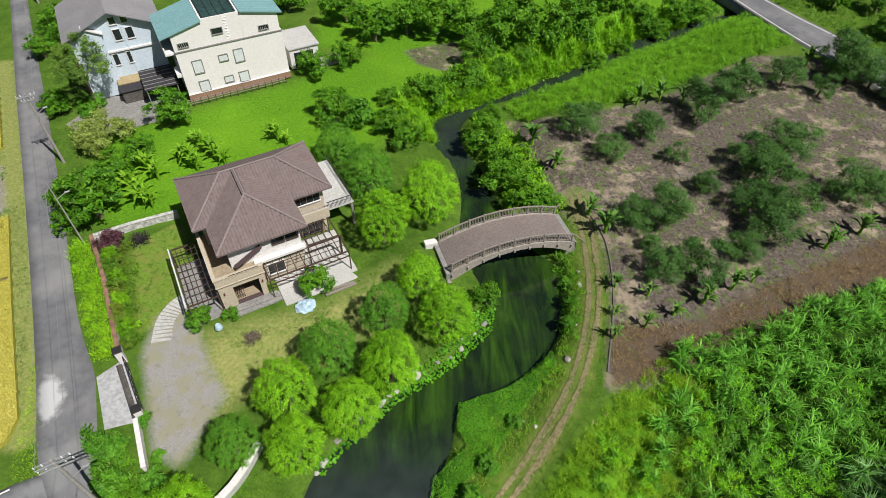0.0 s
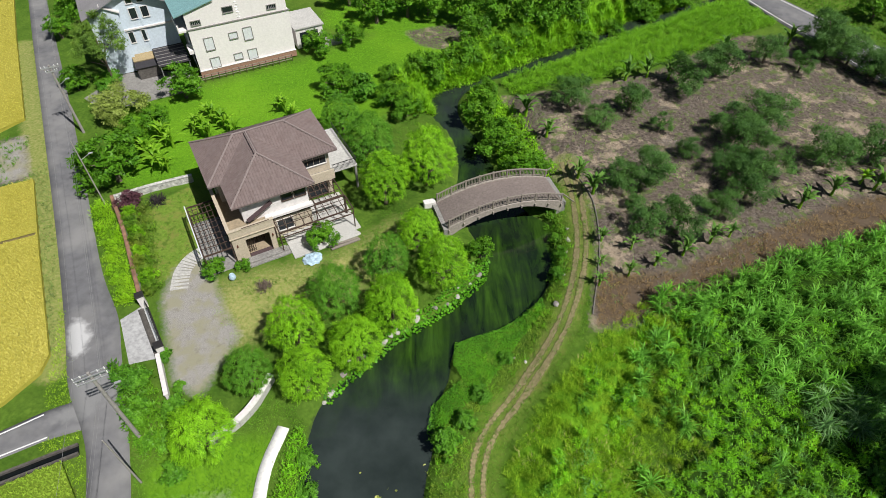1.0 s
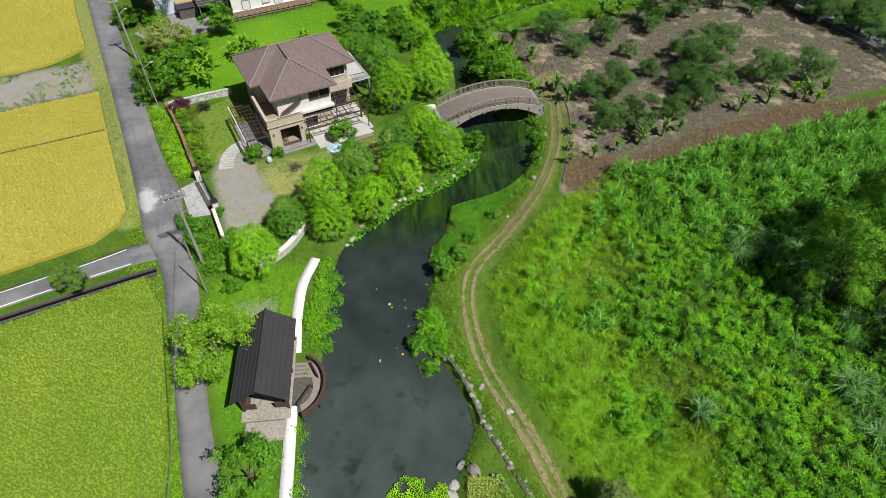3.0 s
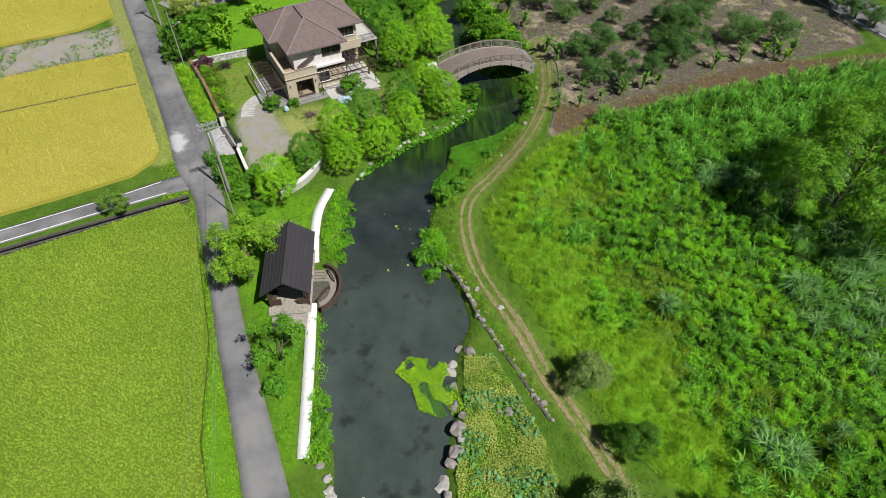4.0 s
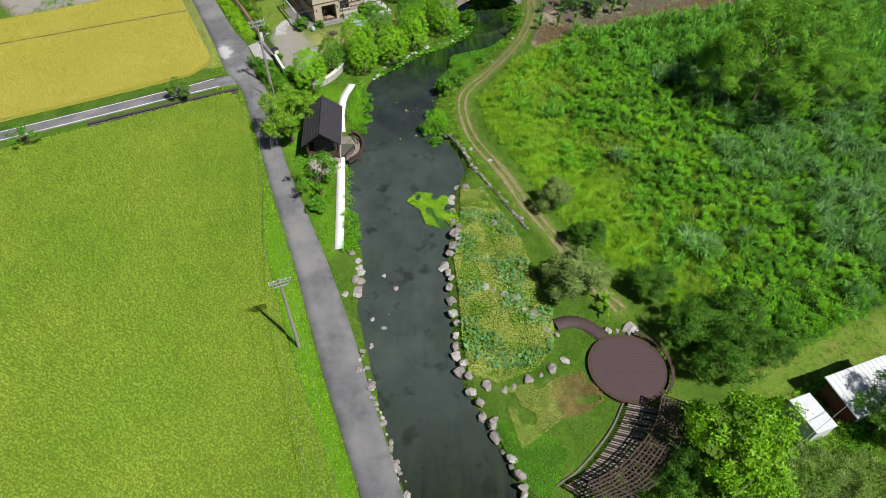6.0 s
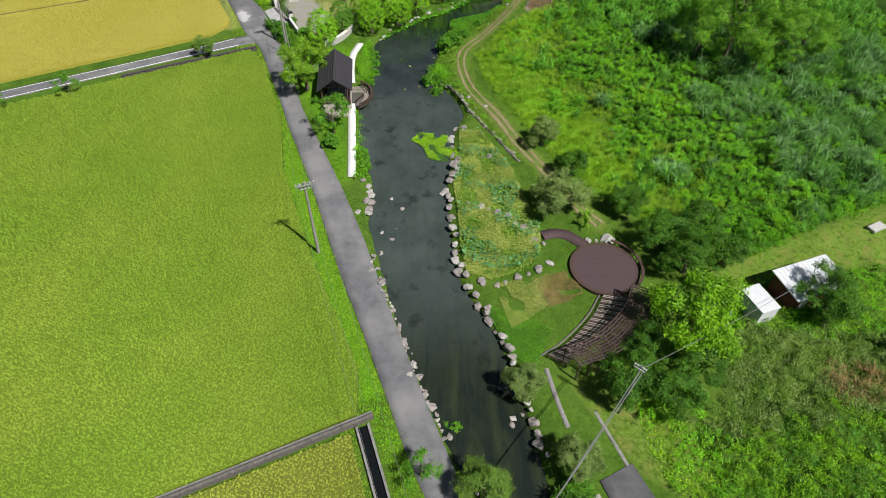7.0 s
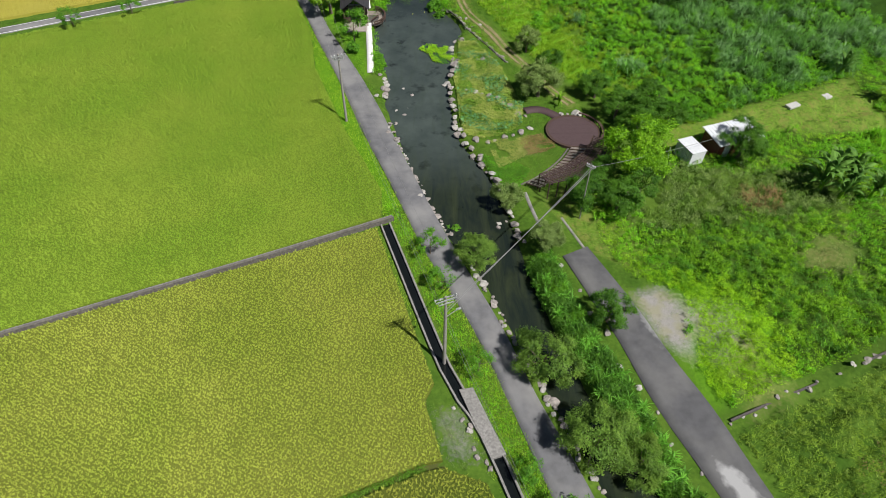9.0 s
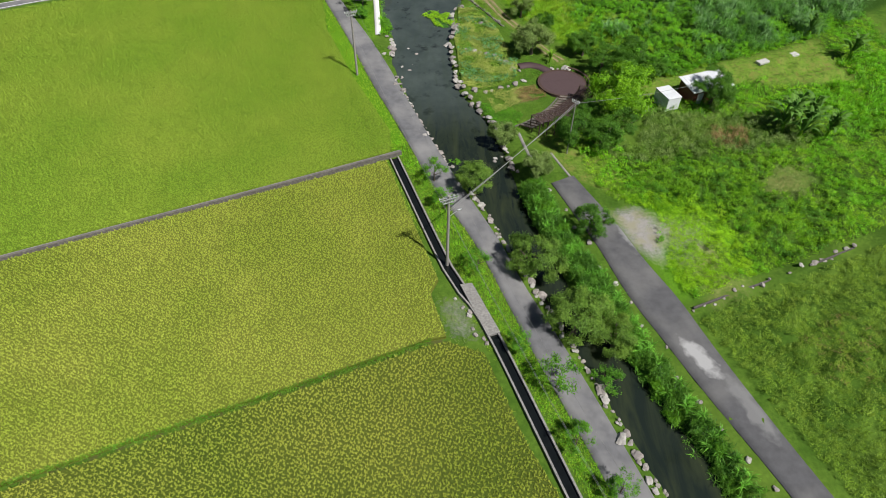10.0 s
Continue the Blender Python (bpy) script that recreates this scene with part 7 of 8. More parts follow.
bar("pole", (0, 0, 0), (0.3, 0.5, 2.4), 0.05, M["metal"], rackp), bar("pole", (0.6, 0, 0), (0.3, 0.5, 2.4), 0.05, M["metal"], rackp), bar("rung", (0.15, 0.25, 1.2), (0.45, 0.25, 1.2), 0.04, M["metal"], rackp)
for x, y, w in ((48.1, -24.6, 1.0), (54.0, -22.0, 0.7)):
    t = tagged(block("stone_slab", (-w, -0.5, -0.1), (w, 0.5, 0.25), M["paving"], None, 0.05), "pale concrete slab lying in grass", "slab")
    t.matrix_basis = at(x, y, 25)

# ---- poles and cables ----
def pole(x, y, h, turn, arms, lamp=False, tilt=0.0, thin=False):
    t = thing("utility_pole", pose(x, y, float(base_height(x, y)), tilt, 0, turn), "pale concrete utility pole with crossarms", "utility pole", "utility poles")
    r = 0.08 if thin else 0.17
    part("shaft", tube(bmesh.new(), [(0, 0, -0.3), (0, 0, h * 0.5), (0, 0, h)], [r, r * 0.85, r * 0.62], 10), M["pole"], t)
    for z, half in arms:
        for s in (-1, 1):
            a = beam("crossarm", (-half, s * 0.14, z), (half, s * 0.14, z), 0.07, 0.1, M["metal"], t)
        for u in (-half, -half * 0.55, half * 0.55, half):
            part("insulator", tube(bmesh.new(), [(u, 0, z + 0.02), (u, 0, z + 0.12), (u, 0, z + 0.3)], [0.03, 0.055, 0.03], 7), M["insulator"], t)
    if lamp:
        bar("lamp_arm", (0, 0, h * 0.72), (1.0, 0, h * 0.78), 0.035, M["metal"], t)
        block("lamp_head", (0.9, -0.07, h * 0.775), (1.35, 0.07, h * 0.79), M["metal"], t)
    return t


pole(-12.34, -28.2, 9.6, 22, [(9.3, 0.85), (8.9, 0.6)])
pole(0.12, -65.0, 9.5, 22, [(9.2, 0.9), (8.8, 0.6)], True)
pole(15.3, -46.4, 8.0, -40, [(7.6, 0.45)], tilt=3, thin=True)
pole(-23.2, 15.2, 9.8, 28, [(9.5, 1.0), (9.0, 1.0)], True)
pole(-21.9, 11.6, 7.2, 28, [], thin=True)
pole(-44.0, 55.9, 9.4, 28, [(9.1, 0.9), (8.6, 0.6)], True)
pole(-36.3, 42.6, 8.6, 28, [], True, thin=True)
pole(-66.0, 98.0, 9.4, 28, [(9.1, 0.9)])
pole(14.5, -103.0, 9.5, 22, [(9.2, 0.9)])


def cable(a, b, sag, label="grey overhead power cable", thick=0.009):
    a, b = Vector(a), Vector(b)
    pts = [a.lerp(b, k / 16) - Vector((0, 0, sag * 4 * (k / 16) * (1 - k / 16))) for k in range(17)]
    tagged(part("cable", tube(bmesh.new(), pts, [thick] * 17, 4), M["cable"]), label, "cable", "overhead cables")


stops = [(-66.0, 98.0, 9.4), (-44.0, 55.9, 9.4), (-23.2, 15.2, 9.7), (-12.34, -28.2, 9.5), (0.12, -65.0, 9.4), (14.5, -103.0, 9.4)]
for p, q in zip(stops, stops[1:]):
    for off in (-0.85, 0.85):
        cable((p[0] + off * 0.93, p[1] + off * 0.37, p[2] + 0.15), (q[0] + off * 0.93, q[1] + off * 0.37, q[2] + 0.15), 0.9)
    cable((p[0], p[1], p[2] - 2.2), (q[0], q[1], q[2] - 2.2), 0.9)
for d in (-0.14, 0.14):
    cable((0.2, -64.9 + d, 7.6), (15.3 + d, -46.7, 7.6), 0.15, "grey service cable across the canal", 0.03)
cable((15.3, -46.6, 7.4), (33.8, -35.0, 2.8), 0.3, "grey service cable to the hut", 0.02)

# ---- ditches and the field wall ----
def channel(name, line, gap, wallw, top, label, material="concrete"):
    t = thing(name, Matrix.Identity(4), label, "ditch")
    c = curve(line, 3.0)
    d = np.gradient(c, axis=0)
    d /= np.hypot(d[:, 0], d[:, 1])[:, None]
    nrm = np.stack([-d[:, 1], d[:, 0]], 1)
    for s in (-1, 1):
        e = c + nrm * s * (gap / 2 + wallw / 2)
        for p, q in zip(e, e[1:]):
            beam("side_wall", (*p, top / 2 - 0.2), (*q, top / 2 - 0.2), wallw, top + 0.4, M[material], t)
    # raised shallow bed; its near-black colour imitates the shade of a deep ditch
    for p, q in zip(c, c[1:]):
        beam("bed", (*p, -0.05), (*q, -0.05), gap, 0.24, M["ditch_water_shade"], t)
    return t


channel("ditch", DITCH, 0.8, 0.18, 0.32, "concrete irrigation ditch along the rice field")
channel("ditch", DITCH_SIDE[:3], 0.6, 0.2, 0.3, "concrete ditch beside the side lane", "concrete_dark")
FW = thing("field_wall", Matrix.Identity(4), "stained concrete field channel between rice fields", "field wall")
c = curve([(-5.3, -46.7), (-20.6, -53.6), (-45.7, -64.6), (-84.0, -81.4)], 4.0)
for p, q in zip(c, c[1:]):
    n = Vector((-(q - p)[1], (q - p)[0])).normalized()
    for off, w, h, mat in ((0.12, 0.24, 0.74, "concrete_mid"), (-0.26, 0.09, 0.62, "concrete")):
        beam("side_wall", (p[0] + n.x * off, p[1] + n.y * off, h / 2 - 0.1), (q[0] + n.x * off, q[1] + n.y * off, h / 2 - 0.1), w, h, M[mat], FW)
    # near-black strip paints the shade between the two walls
    beam("bed", (*p, 0.1), (*q, 0.1), 0.46, 0.2, M["ditch_water_shade"], FW)
tagged(prism("slab_bridge", [(1.35, -67.8), (2.55, -67.6), (4.9, -73.5), (3.7, -73.9)], 0.0, 0.36, M["concrete"]), "pale concrete slab over the ditch", "slab", kind="structure")
low_wall("field_kerb", [(23.8, -70.6), (28.5, -68.7), (36.0, -65.8), (43.4, -62.6)], 0.18, 0.22, M["concrete_dark"], "low stone kerb of a dry drain", 2.0)
low_wall("rubble_wall", [(0.4, 5.4), (2.0, 3.4), (3.4, 0.6), (4.4, -2.2), (6.0, -5.4), (8.0, -9.2), (9.8, -12.8)], 0.22, 0.16, M["concrete_dark"], "dark rubble wall below the track", 1.0)

# ---- boulders ----
def boulder_mesh(seed, material):
    bm = bmesh.new()
    bmesh.ops.create_icosphere(bm, subdivisions=2, radius=0.5)
    for v in bm.verts:
        n = noise.noise(v.co * 2.2 + Vector((seed * 5.0, 0, 0)))
        v.co *= 1 + 0.5 * n + 0.25 * noise.noise(v.co * 5.0 + Vector((0, seed * 3.0, 0)))
        v.co.z *= 0.75
    me = bpy.data.meshes.new("stone")
    bm.to_mesh(me), bm.free()
    me.materials.append(material)
    return me


boulders = [boulder_mesh(s, M["stone_pale" if s % 3 == 0 else "stone"]) for s in range(6)]


def stones(name, label, spots, size, seed):
    """A row of stones, each a part of one edging."""
    t = thing(name, Matrix.Identity(4), label, "stone edging")
    g = random.Random(seed)
    for x, y in spots:
        o = new("stone", boulders[g.randrange(6)])
        o.parent = t
        s = size * g.uniform(0.6, 1.4)
        z = max(float(height(x, y)), WATER - 0.15)
        o.matrix_basis = pose(x + g.uniform(-0.1, 0.1), y + g.uniform(-0.1, 0.1), z + 0.12 * s, g.uniform(-15, 15), g.uniform(-15, 15), g.uniform(0, 360)) @ Matrix.Diagonal((s * g.uniform(0.8, 1.2), s * g.uniform(0.8, 1.3), s * g.uniform(0.6, 0.9), 1))


def strewn(line, gap, wobble, seed):
    g = random.Random(seed)
    return [(p[0] + g.gauss(0, wobble), p[1] + g.gauss(0, wobble)) for p in curve(line, gap)]


stones("stone_edging", "large grey boulders edging the lotus garden", [(2.5, -5.4), (1.9, -6.9), (1.7, -8.0), (2.0, -9.3), (2.1, -11.3), (2.7, -12.5), (2.5, -14.5), (1.9, -15.7), (1.5, -16.5), (1.0, -17.9), (1.3, -18.9), (1.5, -20.9),
       (1.5, -22.6), (1.8, -24.2), (2.0, -25.4), (1.9, -26.8), (1.9, -27.8), (2.0, -28.8), (2.5, -29.9), (2.9, -31.3), (3.2, -32.7), (3.9, -33.8), (4.0, -34.8), (4.9, -35.4), (2.2, -13.6), (1.6, -19.9), (2.3, -30.6)], 0.88, 1)
stones("stone_edging", "grey boulders between lotus beds", [(3.7, -20.4), (4.9, -21.2), (5.8, -21.5), (6.8, -22.0), (7.9, -22.7), (8.6, -23.8), (9.5, -24.5), (10.3, -25.1), (10.4, -26.3), (11.3, -26.9), (11.6, -29.5), (10.4, -30.4),
       (9.4, -31.1), (8.1, -31.6), (6.8, -32.3), (6.0, -32.5), (5.6, -12.2), (6.5, -12.2), (7.5, -11.4), (4.4, -32.2), (3.4, -6.2), (17.0, -26.3), (18.2, -26.6), (16.2, -26.4)], 0.78, 2)
stones("stone_edging", "grey stones along the east water edge", strewn([(4.9, -36.0), (5.8, -38.6), (7.0, -41.4), (7.6, -44.5), (8.8, -50.0)], 0.75, 0.15, 3), 0.7, 3)
stones("stone_edging", "pale stones along the lane by the water", [(-5.9, -27.6), (-5.6, -32.1), (-5.0, -33.8), (-3.6, -37.4), (-3.2, -39.1), (-2.2, -41.2), (-1.6, -42.5), (-1.1, -44.1), (-0.5, -45.4), (0.2, -47.1), (1.0, -48.3), (3.7, -55.1),
       (4.2, -55.6), (5.2, -57.9), (8.5, -66.9), (9.4, -68.7), (13.1, -79.3), (13.3, -80.4), (14.0, -83.7), (14.8, -85.1), (15.3, -86.0), (15.4, -87.1), (15.7, -88.0)], 0.75, 4)
stones("stone_edging", "pale stones set along the grassy track", [(14.6, 38.2), (13.9, 34.8), (13.1, 31.6), (11.9, 27.7), (8.4, 21.9), (7.5, 22.5), (1.9, 4.2), (3.4, 1.9), (4.5, 1.0), (5.2, -1.8), (6.6, -1.3), (8.2, -5.5), (8.7, -10.1), (9.5, -11.3), (14.4, 36.4), (1.6, 37.0), (2.1, 36.4)], 0.42, 5)
stones("stone_edging", "grey rubble wall of the track's bank", strewn([(0.6, 5.0), (2.2, 3.2), (3.6, 0.4), (4.6, -2.4), (6.2, -5.6), (8.2, -9.4), (10.0, -13.0)], 0.38, 0.06, 6), 0.4, 6)
stones("stone_edging", "mossy bank stones below the cypresses", strewn([(5.0, 32.6), (1.2, 28.9), (-3.4, 25.3), (-6.9, 21.7), (-9.0, 18.6)], 1.1, 0.35, 7), 0.5, 7)
stones("stone_edging", "flat rocks at the path's end by water", strewn([(-8.8, -17.4), (-8.0, -18.6), (-7.7, -20.4), (-8.1, -22.4)], 0.5, 0.35, 8), 0.8, 8)
stones("stone_edging", "rocks lying in shallow water", [(-5.2, -19.0), (-4.8, -22.4), (-4.4, -24.0), (-3.9, -20.6), (-6.2, -25.2), (-6.0, -24.6), (6.6, -46.6), (6.2, -47.0), (7.2, -46.2), (-4.9, -25.6)], 0.5, 9)
stones("stone_edging", "pale stones along the dry drain", strewn([(23.9, -70.7), (28.5, -68.7), (36.0, -65.8), (43.4, -62.6)], 1.1, 0.15, 10), 0.45, 10)
stones("stone_edging", "pale stones along the canal lane verge", strewn([(12.4, -53.6), (14.4, -59.6), (16.8, -67.6), (19.2, -75.0), (22.4, -83.0), (24.6, -88.0)], 2.2, 0.3, 11), 0.5, 11)
for j, line in enumerate(([(-6.9, -28.5), (-4.6, -35.0), (-2.2, -41.6), (0.9, -48.6)], [(2.9, -53.0), (6.6, -62.6), (10.6, -72.6), (13.4, -80.4), (17.6, -92.0)])):
    stones("stone_edging", "small grey stones between lane and water", strewn(line, 0.5, 0.22, 20 + j), 0.42, 20 + j)
stones("stone_edging", "pale rubble at the field corner", strewn([(1.2, -69.4), (2.6, -72.6), (3.4, -75.0)], 0.7, 0.25, 12), 0.4, 12)
o = tagged(new("boulder", boulders[0]), "large pale boulder beside the round deck", "boulder")
o.matrix_basis = at(18.4, -26.2, 30) @ Matrix.Diagonal((1.7, 1.4, 1.3, 1))

# ---- lotus garden, water weed ----
def pads(xy, z, size, tilt=0.35):
    """Round leaves with five corners and a raised rim."""
    n = len(xy)
    a = np.linspace(0, 2 * np.pi, 7)[:-1][None] + rng.uniform(0, 6, n)[:, None]
    r = rng.uniform(*size, n)[:, None]
    tx, ty = rng.normal(0, tilt, n)[:, None], rng.normal(0, tilt, n)[:, None]
    x, y = np.cos(a) * r, np.sin(a) * r
    v = np.empty((n, 7, 3))
    v[:, 0] = np.column_stack([xy, z - 0.04])
    v[:, 1:, 0], v[:, 1:, 1], v[:, 1:, 2] = xy[:, :1] + x, xy[:, 1:] + y, z[:, None] + tx * x + ty * y
    f = np.array([[0, k + 1, (k + 1) % 6 + 1] for k in range(6)])[None] + np.arange(n)[:, None, None] * 7
    return v.reshape(-1, 3), f.reshape(-1, 3)


def bed(name, ring, per_m2, size, material, label, lift=(0.15, 0.6), mask=None):
    xy = scatter(ring, per_m2, 0.7)
    if mask is not None:
        xy = xy[mask(xy[:, 0], xy[:, 1])]
    z = np.maximum(height(xy[:, 0], xy[:, 1]), WATER) + rng.uniform(*lift, len(xy))
    v, f = pads(xy, z, size)
    return tagged(np_mesh(name, v, f, material), label, "plants", kind="stuff")


def speckle(scale, off, low):
    """Patches where plants of one kind grow."""
    return lambda x, y: waves(np.asarray(x), np.asarray(y), 2.0 / scale, int(off * 10)) > low * 1.6


def field(size, seed, low):
    return lambda x, y: waves(np.asarray(x), np.asarray(y), size, seed) > low


bed("lotus_leaves", LOTUS, 10, (0.08, 0.17), M["lotus_green"], "blue-green round lotus leaves", (0.3, 0.65), field(4.5, 20, 0.12))
bed("lotus_bed", LOTUS, 90, (0.03, 0.07), M["lotus_low"], "green leafy lotus bed", (0.05, 0.3))
bed("lotus_leaves", LOTUS, 95, (0.03, 0.06), M["lotus_yellow"], "yellowing small lotus leaves", (0.15, 0.42), field(5.0, 70, -0.25))
bed("lotus_leaves", LOTUS, 16, (0.05, 0.11), M["leaf_broad"], "dark green leaves in the lotus bed", (0.1, 0.45), field(3.0, 71, 0.25))
bed("lotus_leaves", [(5.6, -32.6), (9.6, -31.6), (11.4, -31.2), (11.0, -35.0), (7.0, -38.0)], 100, (0.03, 0.06), M["lotus_yellow"], "yellow-green leaves by the stones", (0.1, 0.35), field(3.5, 30, -0.3))
bed("withered_leaves", [(10.7, -31.6), (13.0, -30.8), (14.3, -31.6), (14.4, -33.6), (12.6, -34.8), (10.8, -35.2), (9.6, -33.6)], 130, (0.03, 0.06), M["dead_leaf"], "withered brown leaves beside the round deck", (0.05, 0.3), field(2.5, 39, -0.45))
bed("clover_patch", [(4.6, -35.2), (8.0, -35.6), (10.8, -38.0), (8.6, -42.4), (6.8, -40.6)], 100, (0.03, 0.065), M["weed"], "low bright green ground cover", (0.02, 0.2))
bed("water_weed", ISLAND, 150, (0.03, 0.065), M["meadow_yellow"], "bright yellow-green floating weed island", (0.05, 0.35), field(2.2, 51, -0.35))
bed("water_weed", ISLAND, 130, (0.025, 0.055), M["weed"], "green floating weed island", (0.0, 0.2), field(2.6, 52, -0.2))
bed("water_weed", WEEDBANK, 170, (0.03, 0.06), M["weed"], "bright green water weed along the bank", (0.1, 0.45))
bed("water_weed", [(3.4, 33.2), (6.2, 35.0), (5.6, 31.8), (2.0, 28.0), (-3.2, 24.2), (-6.8, 20.4), (-8.6, 18.2), (-9.2, 19.0), (-4.2, 25.0), (0.4, 28.8)], 30, (0.06, 0.15), M["weed"], "bright green weed below the stone bank", (0.05, 0.35))
bed("floating_weed", [(-3.0, 14.0), (2.0, 16.0), (0.0, 4.0), (-6.0, 2.0), (-7.0, 12.0)], 1.5, (0.08, 0.18), M["lotus_yellow"], "small floating yellow weed tufts", (0.0, 0.06), speckle(0.6, 4.0, 0.35))

# ---- hedges of broad leaves on the canal banks ----
def hedge(name, ring, per_m2, material, label, length=(0.5, 1.1), width=(0.1, 0.2), each=10, lean=(0.2, 1.1), lift=0.0, droop=1.0):
    xy = scatter(ring, per_m2, 0.6)
    size = np.clip(1 + 0.5 * waves(xy[:, 0], xy[:, 1], 1.8, len(label)), 0.5, 1.6)
    v, f = blades(lifted(xy, lift), each * 2, (length[0] * 0.45, length[1] * 0.45), (width[0] * 0.7, width[1] * 0.7), (0.4, 1.4), droop, 0.4, size, True, length[1] * 0.75)
    return tagged(np_mesh(name, v, f, material), label, "shrubs", kind="stuff")


EAST_HEDGE = [(8.8, -53.4), (9.7, -57.8), (12.6, -66.6), (16.4, -76.2), (18.7, -82.0), (23.6, -94.0), (25.4, -94.0), (21.3, -82.0), (18.9, -76.2), (15.9, -67.0), (13.5, -60.4), (11.8, -54.0), (11.0, -51.6)]
hedge("bank_hedge", EAST_HEDGE, 7, M["leaf_dark"], "dense deep green broad-leaved hedge on the bank", (0.5, 1.2), (0.06, 0.12), 22)
xy = scatter(EAST_HEDGE, 1.7, 0.8)
v, f = blades(lifted(xy, 0.25), 22, (0.5, 1.0), (0.05, 0.09), (0.2, 1.25), 1.0, 0.08, rng.uniform(0.8, 1.3, len(xy)), False, 0.5)
tagged(np_mesh("bank_hedge", v, f, M["cane_bright"]), "spiky rosettes of arching leaves in the hedge", "shrubs", kind="stuff")
hedge("bank_grass", NORTHBANK, 5, M["meadow"], "thick bright green grass on the north bank", (0.4, 1.0), (0.05, 0.09), 18)
hedge("bank_hedge", [(0.4, 60.6), (-0.4, 64.0), (0.9, 66.5), (5.6, 68.8), (14.0, 74.3), (24.2, 81.2), (31.8, 87.6), (41.3, 92.4), (39.0, 95.6), (29.4, 91.0), (20.8, 84.8), (10.5, 78.4), (2.0, 73.4), (-3.6, 70.0), (-4.8, 64.5), (-3.6, 60.0)], 9, M["leaf_cypress"], "tangled bright green hedge over the water", (0.8, 2.4), (0.12, 0.2), 13)
hedge("bank_hedge", [(9.0, 46.0), (14.6, 47.0), (12.4, 55.5), (9.6, 63.0), (5.4, 66.0), (5.0, 60.0), (7.4, 54.0)], 4, M["leaf_cypress"], "bright green hedge above the canal", (0.5, 1.1), (0.1, 0.2), 11)
hedge("bank_hedge", [(13.2, 41.5), (14.0, 40.0), (14.2, 36.0), (12.8, 31.0), (11.8, 31.4), (13.0, 36.6), (12.6, 40.0)], 5, M["leaf_broad"], "green plants hanging over the canal wall", (0.5, 1.0), (0.1, 0.18), 9)
hedge("garden_hedge", [(-34.0, 42.0), (-31.2, 42.6), (-27.0, 32.2), (-26.6, 29.6), (-27.6, 29.4), (-32.0, 37.4)], 9, M["flower"], "low green and reddish plants along the garden wall", (0.3, 0.8), (0.06, 0.1), 8, lift=0.0)
hedge("road_verge", [(-37.6, 42.2), (-35.6, 42.6), (-32.2, 37.0), (-28.0, 29.2), (-29.4, 28.0), (-32.4, 33.0)], 8, M["weed_bright"], "rank green plants on the lane's verge", (0.3, 0.8), (0.05, 0.1), 16)
hedge("garden_hedge", [(-27.6, 21.6), (-24.4, 21.4), (-22.4, 18.0), (-20.0, 13.4), (-23.0, 13.8), (-25.4, 17.4)], 5, M["leaf_broad"], "green garden shrubs by the lane corner", (0.5, 1.1), (0.12, 0.22), 11)
hedge("canal_reeds", [(-10.0, 15.6), (-9.3, 12.0), (-9.4, 5.0), (-11.2, 5.0), (-11.6, 10.0), (-10.8, 15.6)], 5, M["blade"], "bright green reeds beside the path", (0.5, 1.1), (0.07, 0.12), 12)
hedge("canal_reeds", [(-10.3, -1.8), (-9.5, -8.0), (-8.4, -14.0), (-8.2, -16.6), (-9.6, -16.4), (-10.2, -9.0), (-10.9, -2.0)], 5, M["blade"], "bright green reeds along the water", (0.35, 0.8), (0.07, 0.12), 12)
hedge("canal_reeds", [(-1.4, 9.6), (0.6, 8.6), (1.8, 4.4), (0.6, 3.6), (-0.8, 6.0)], 6, M["blade"], "green reeds at the water's bend", (0.6, 1.2), (0.06, 0.12), 12)

# ---- weeds and grass all round ----
STRIP = [(26.9, -30.4), (30.6, -29.2), (36.0, -26.6), (42.0, -24.0), (47.0, -22.6), (60.0, -17.0), (60.0, -30.0), (46.0, -31.0), (41.0, -30.4), (33.0, -31.6), (28.0, -35.0)]


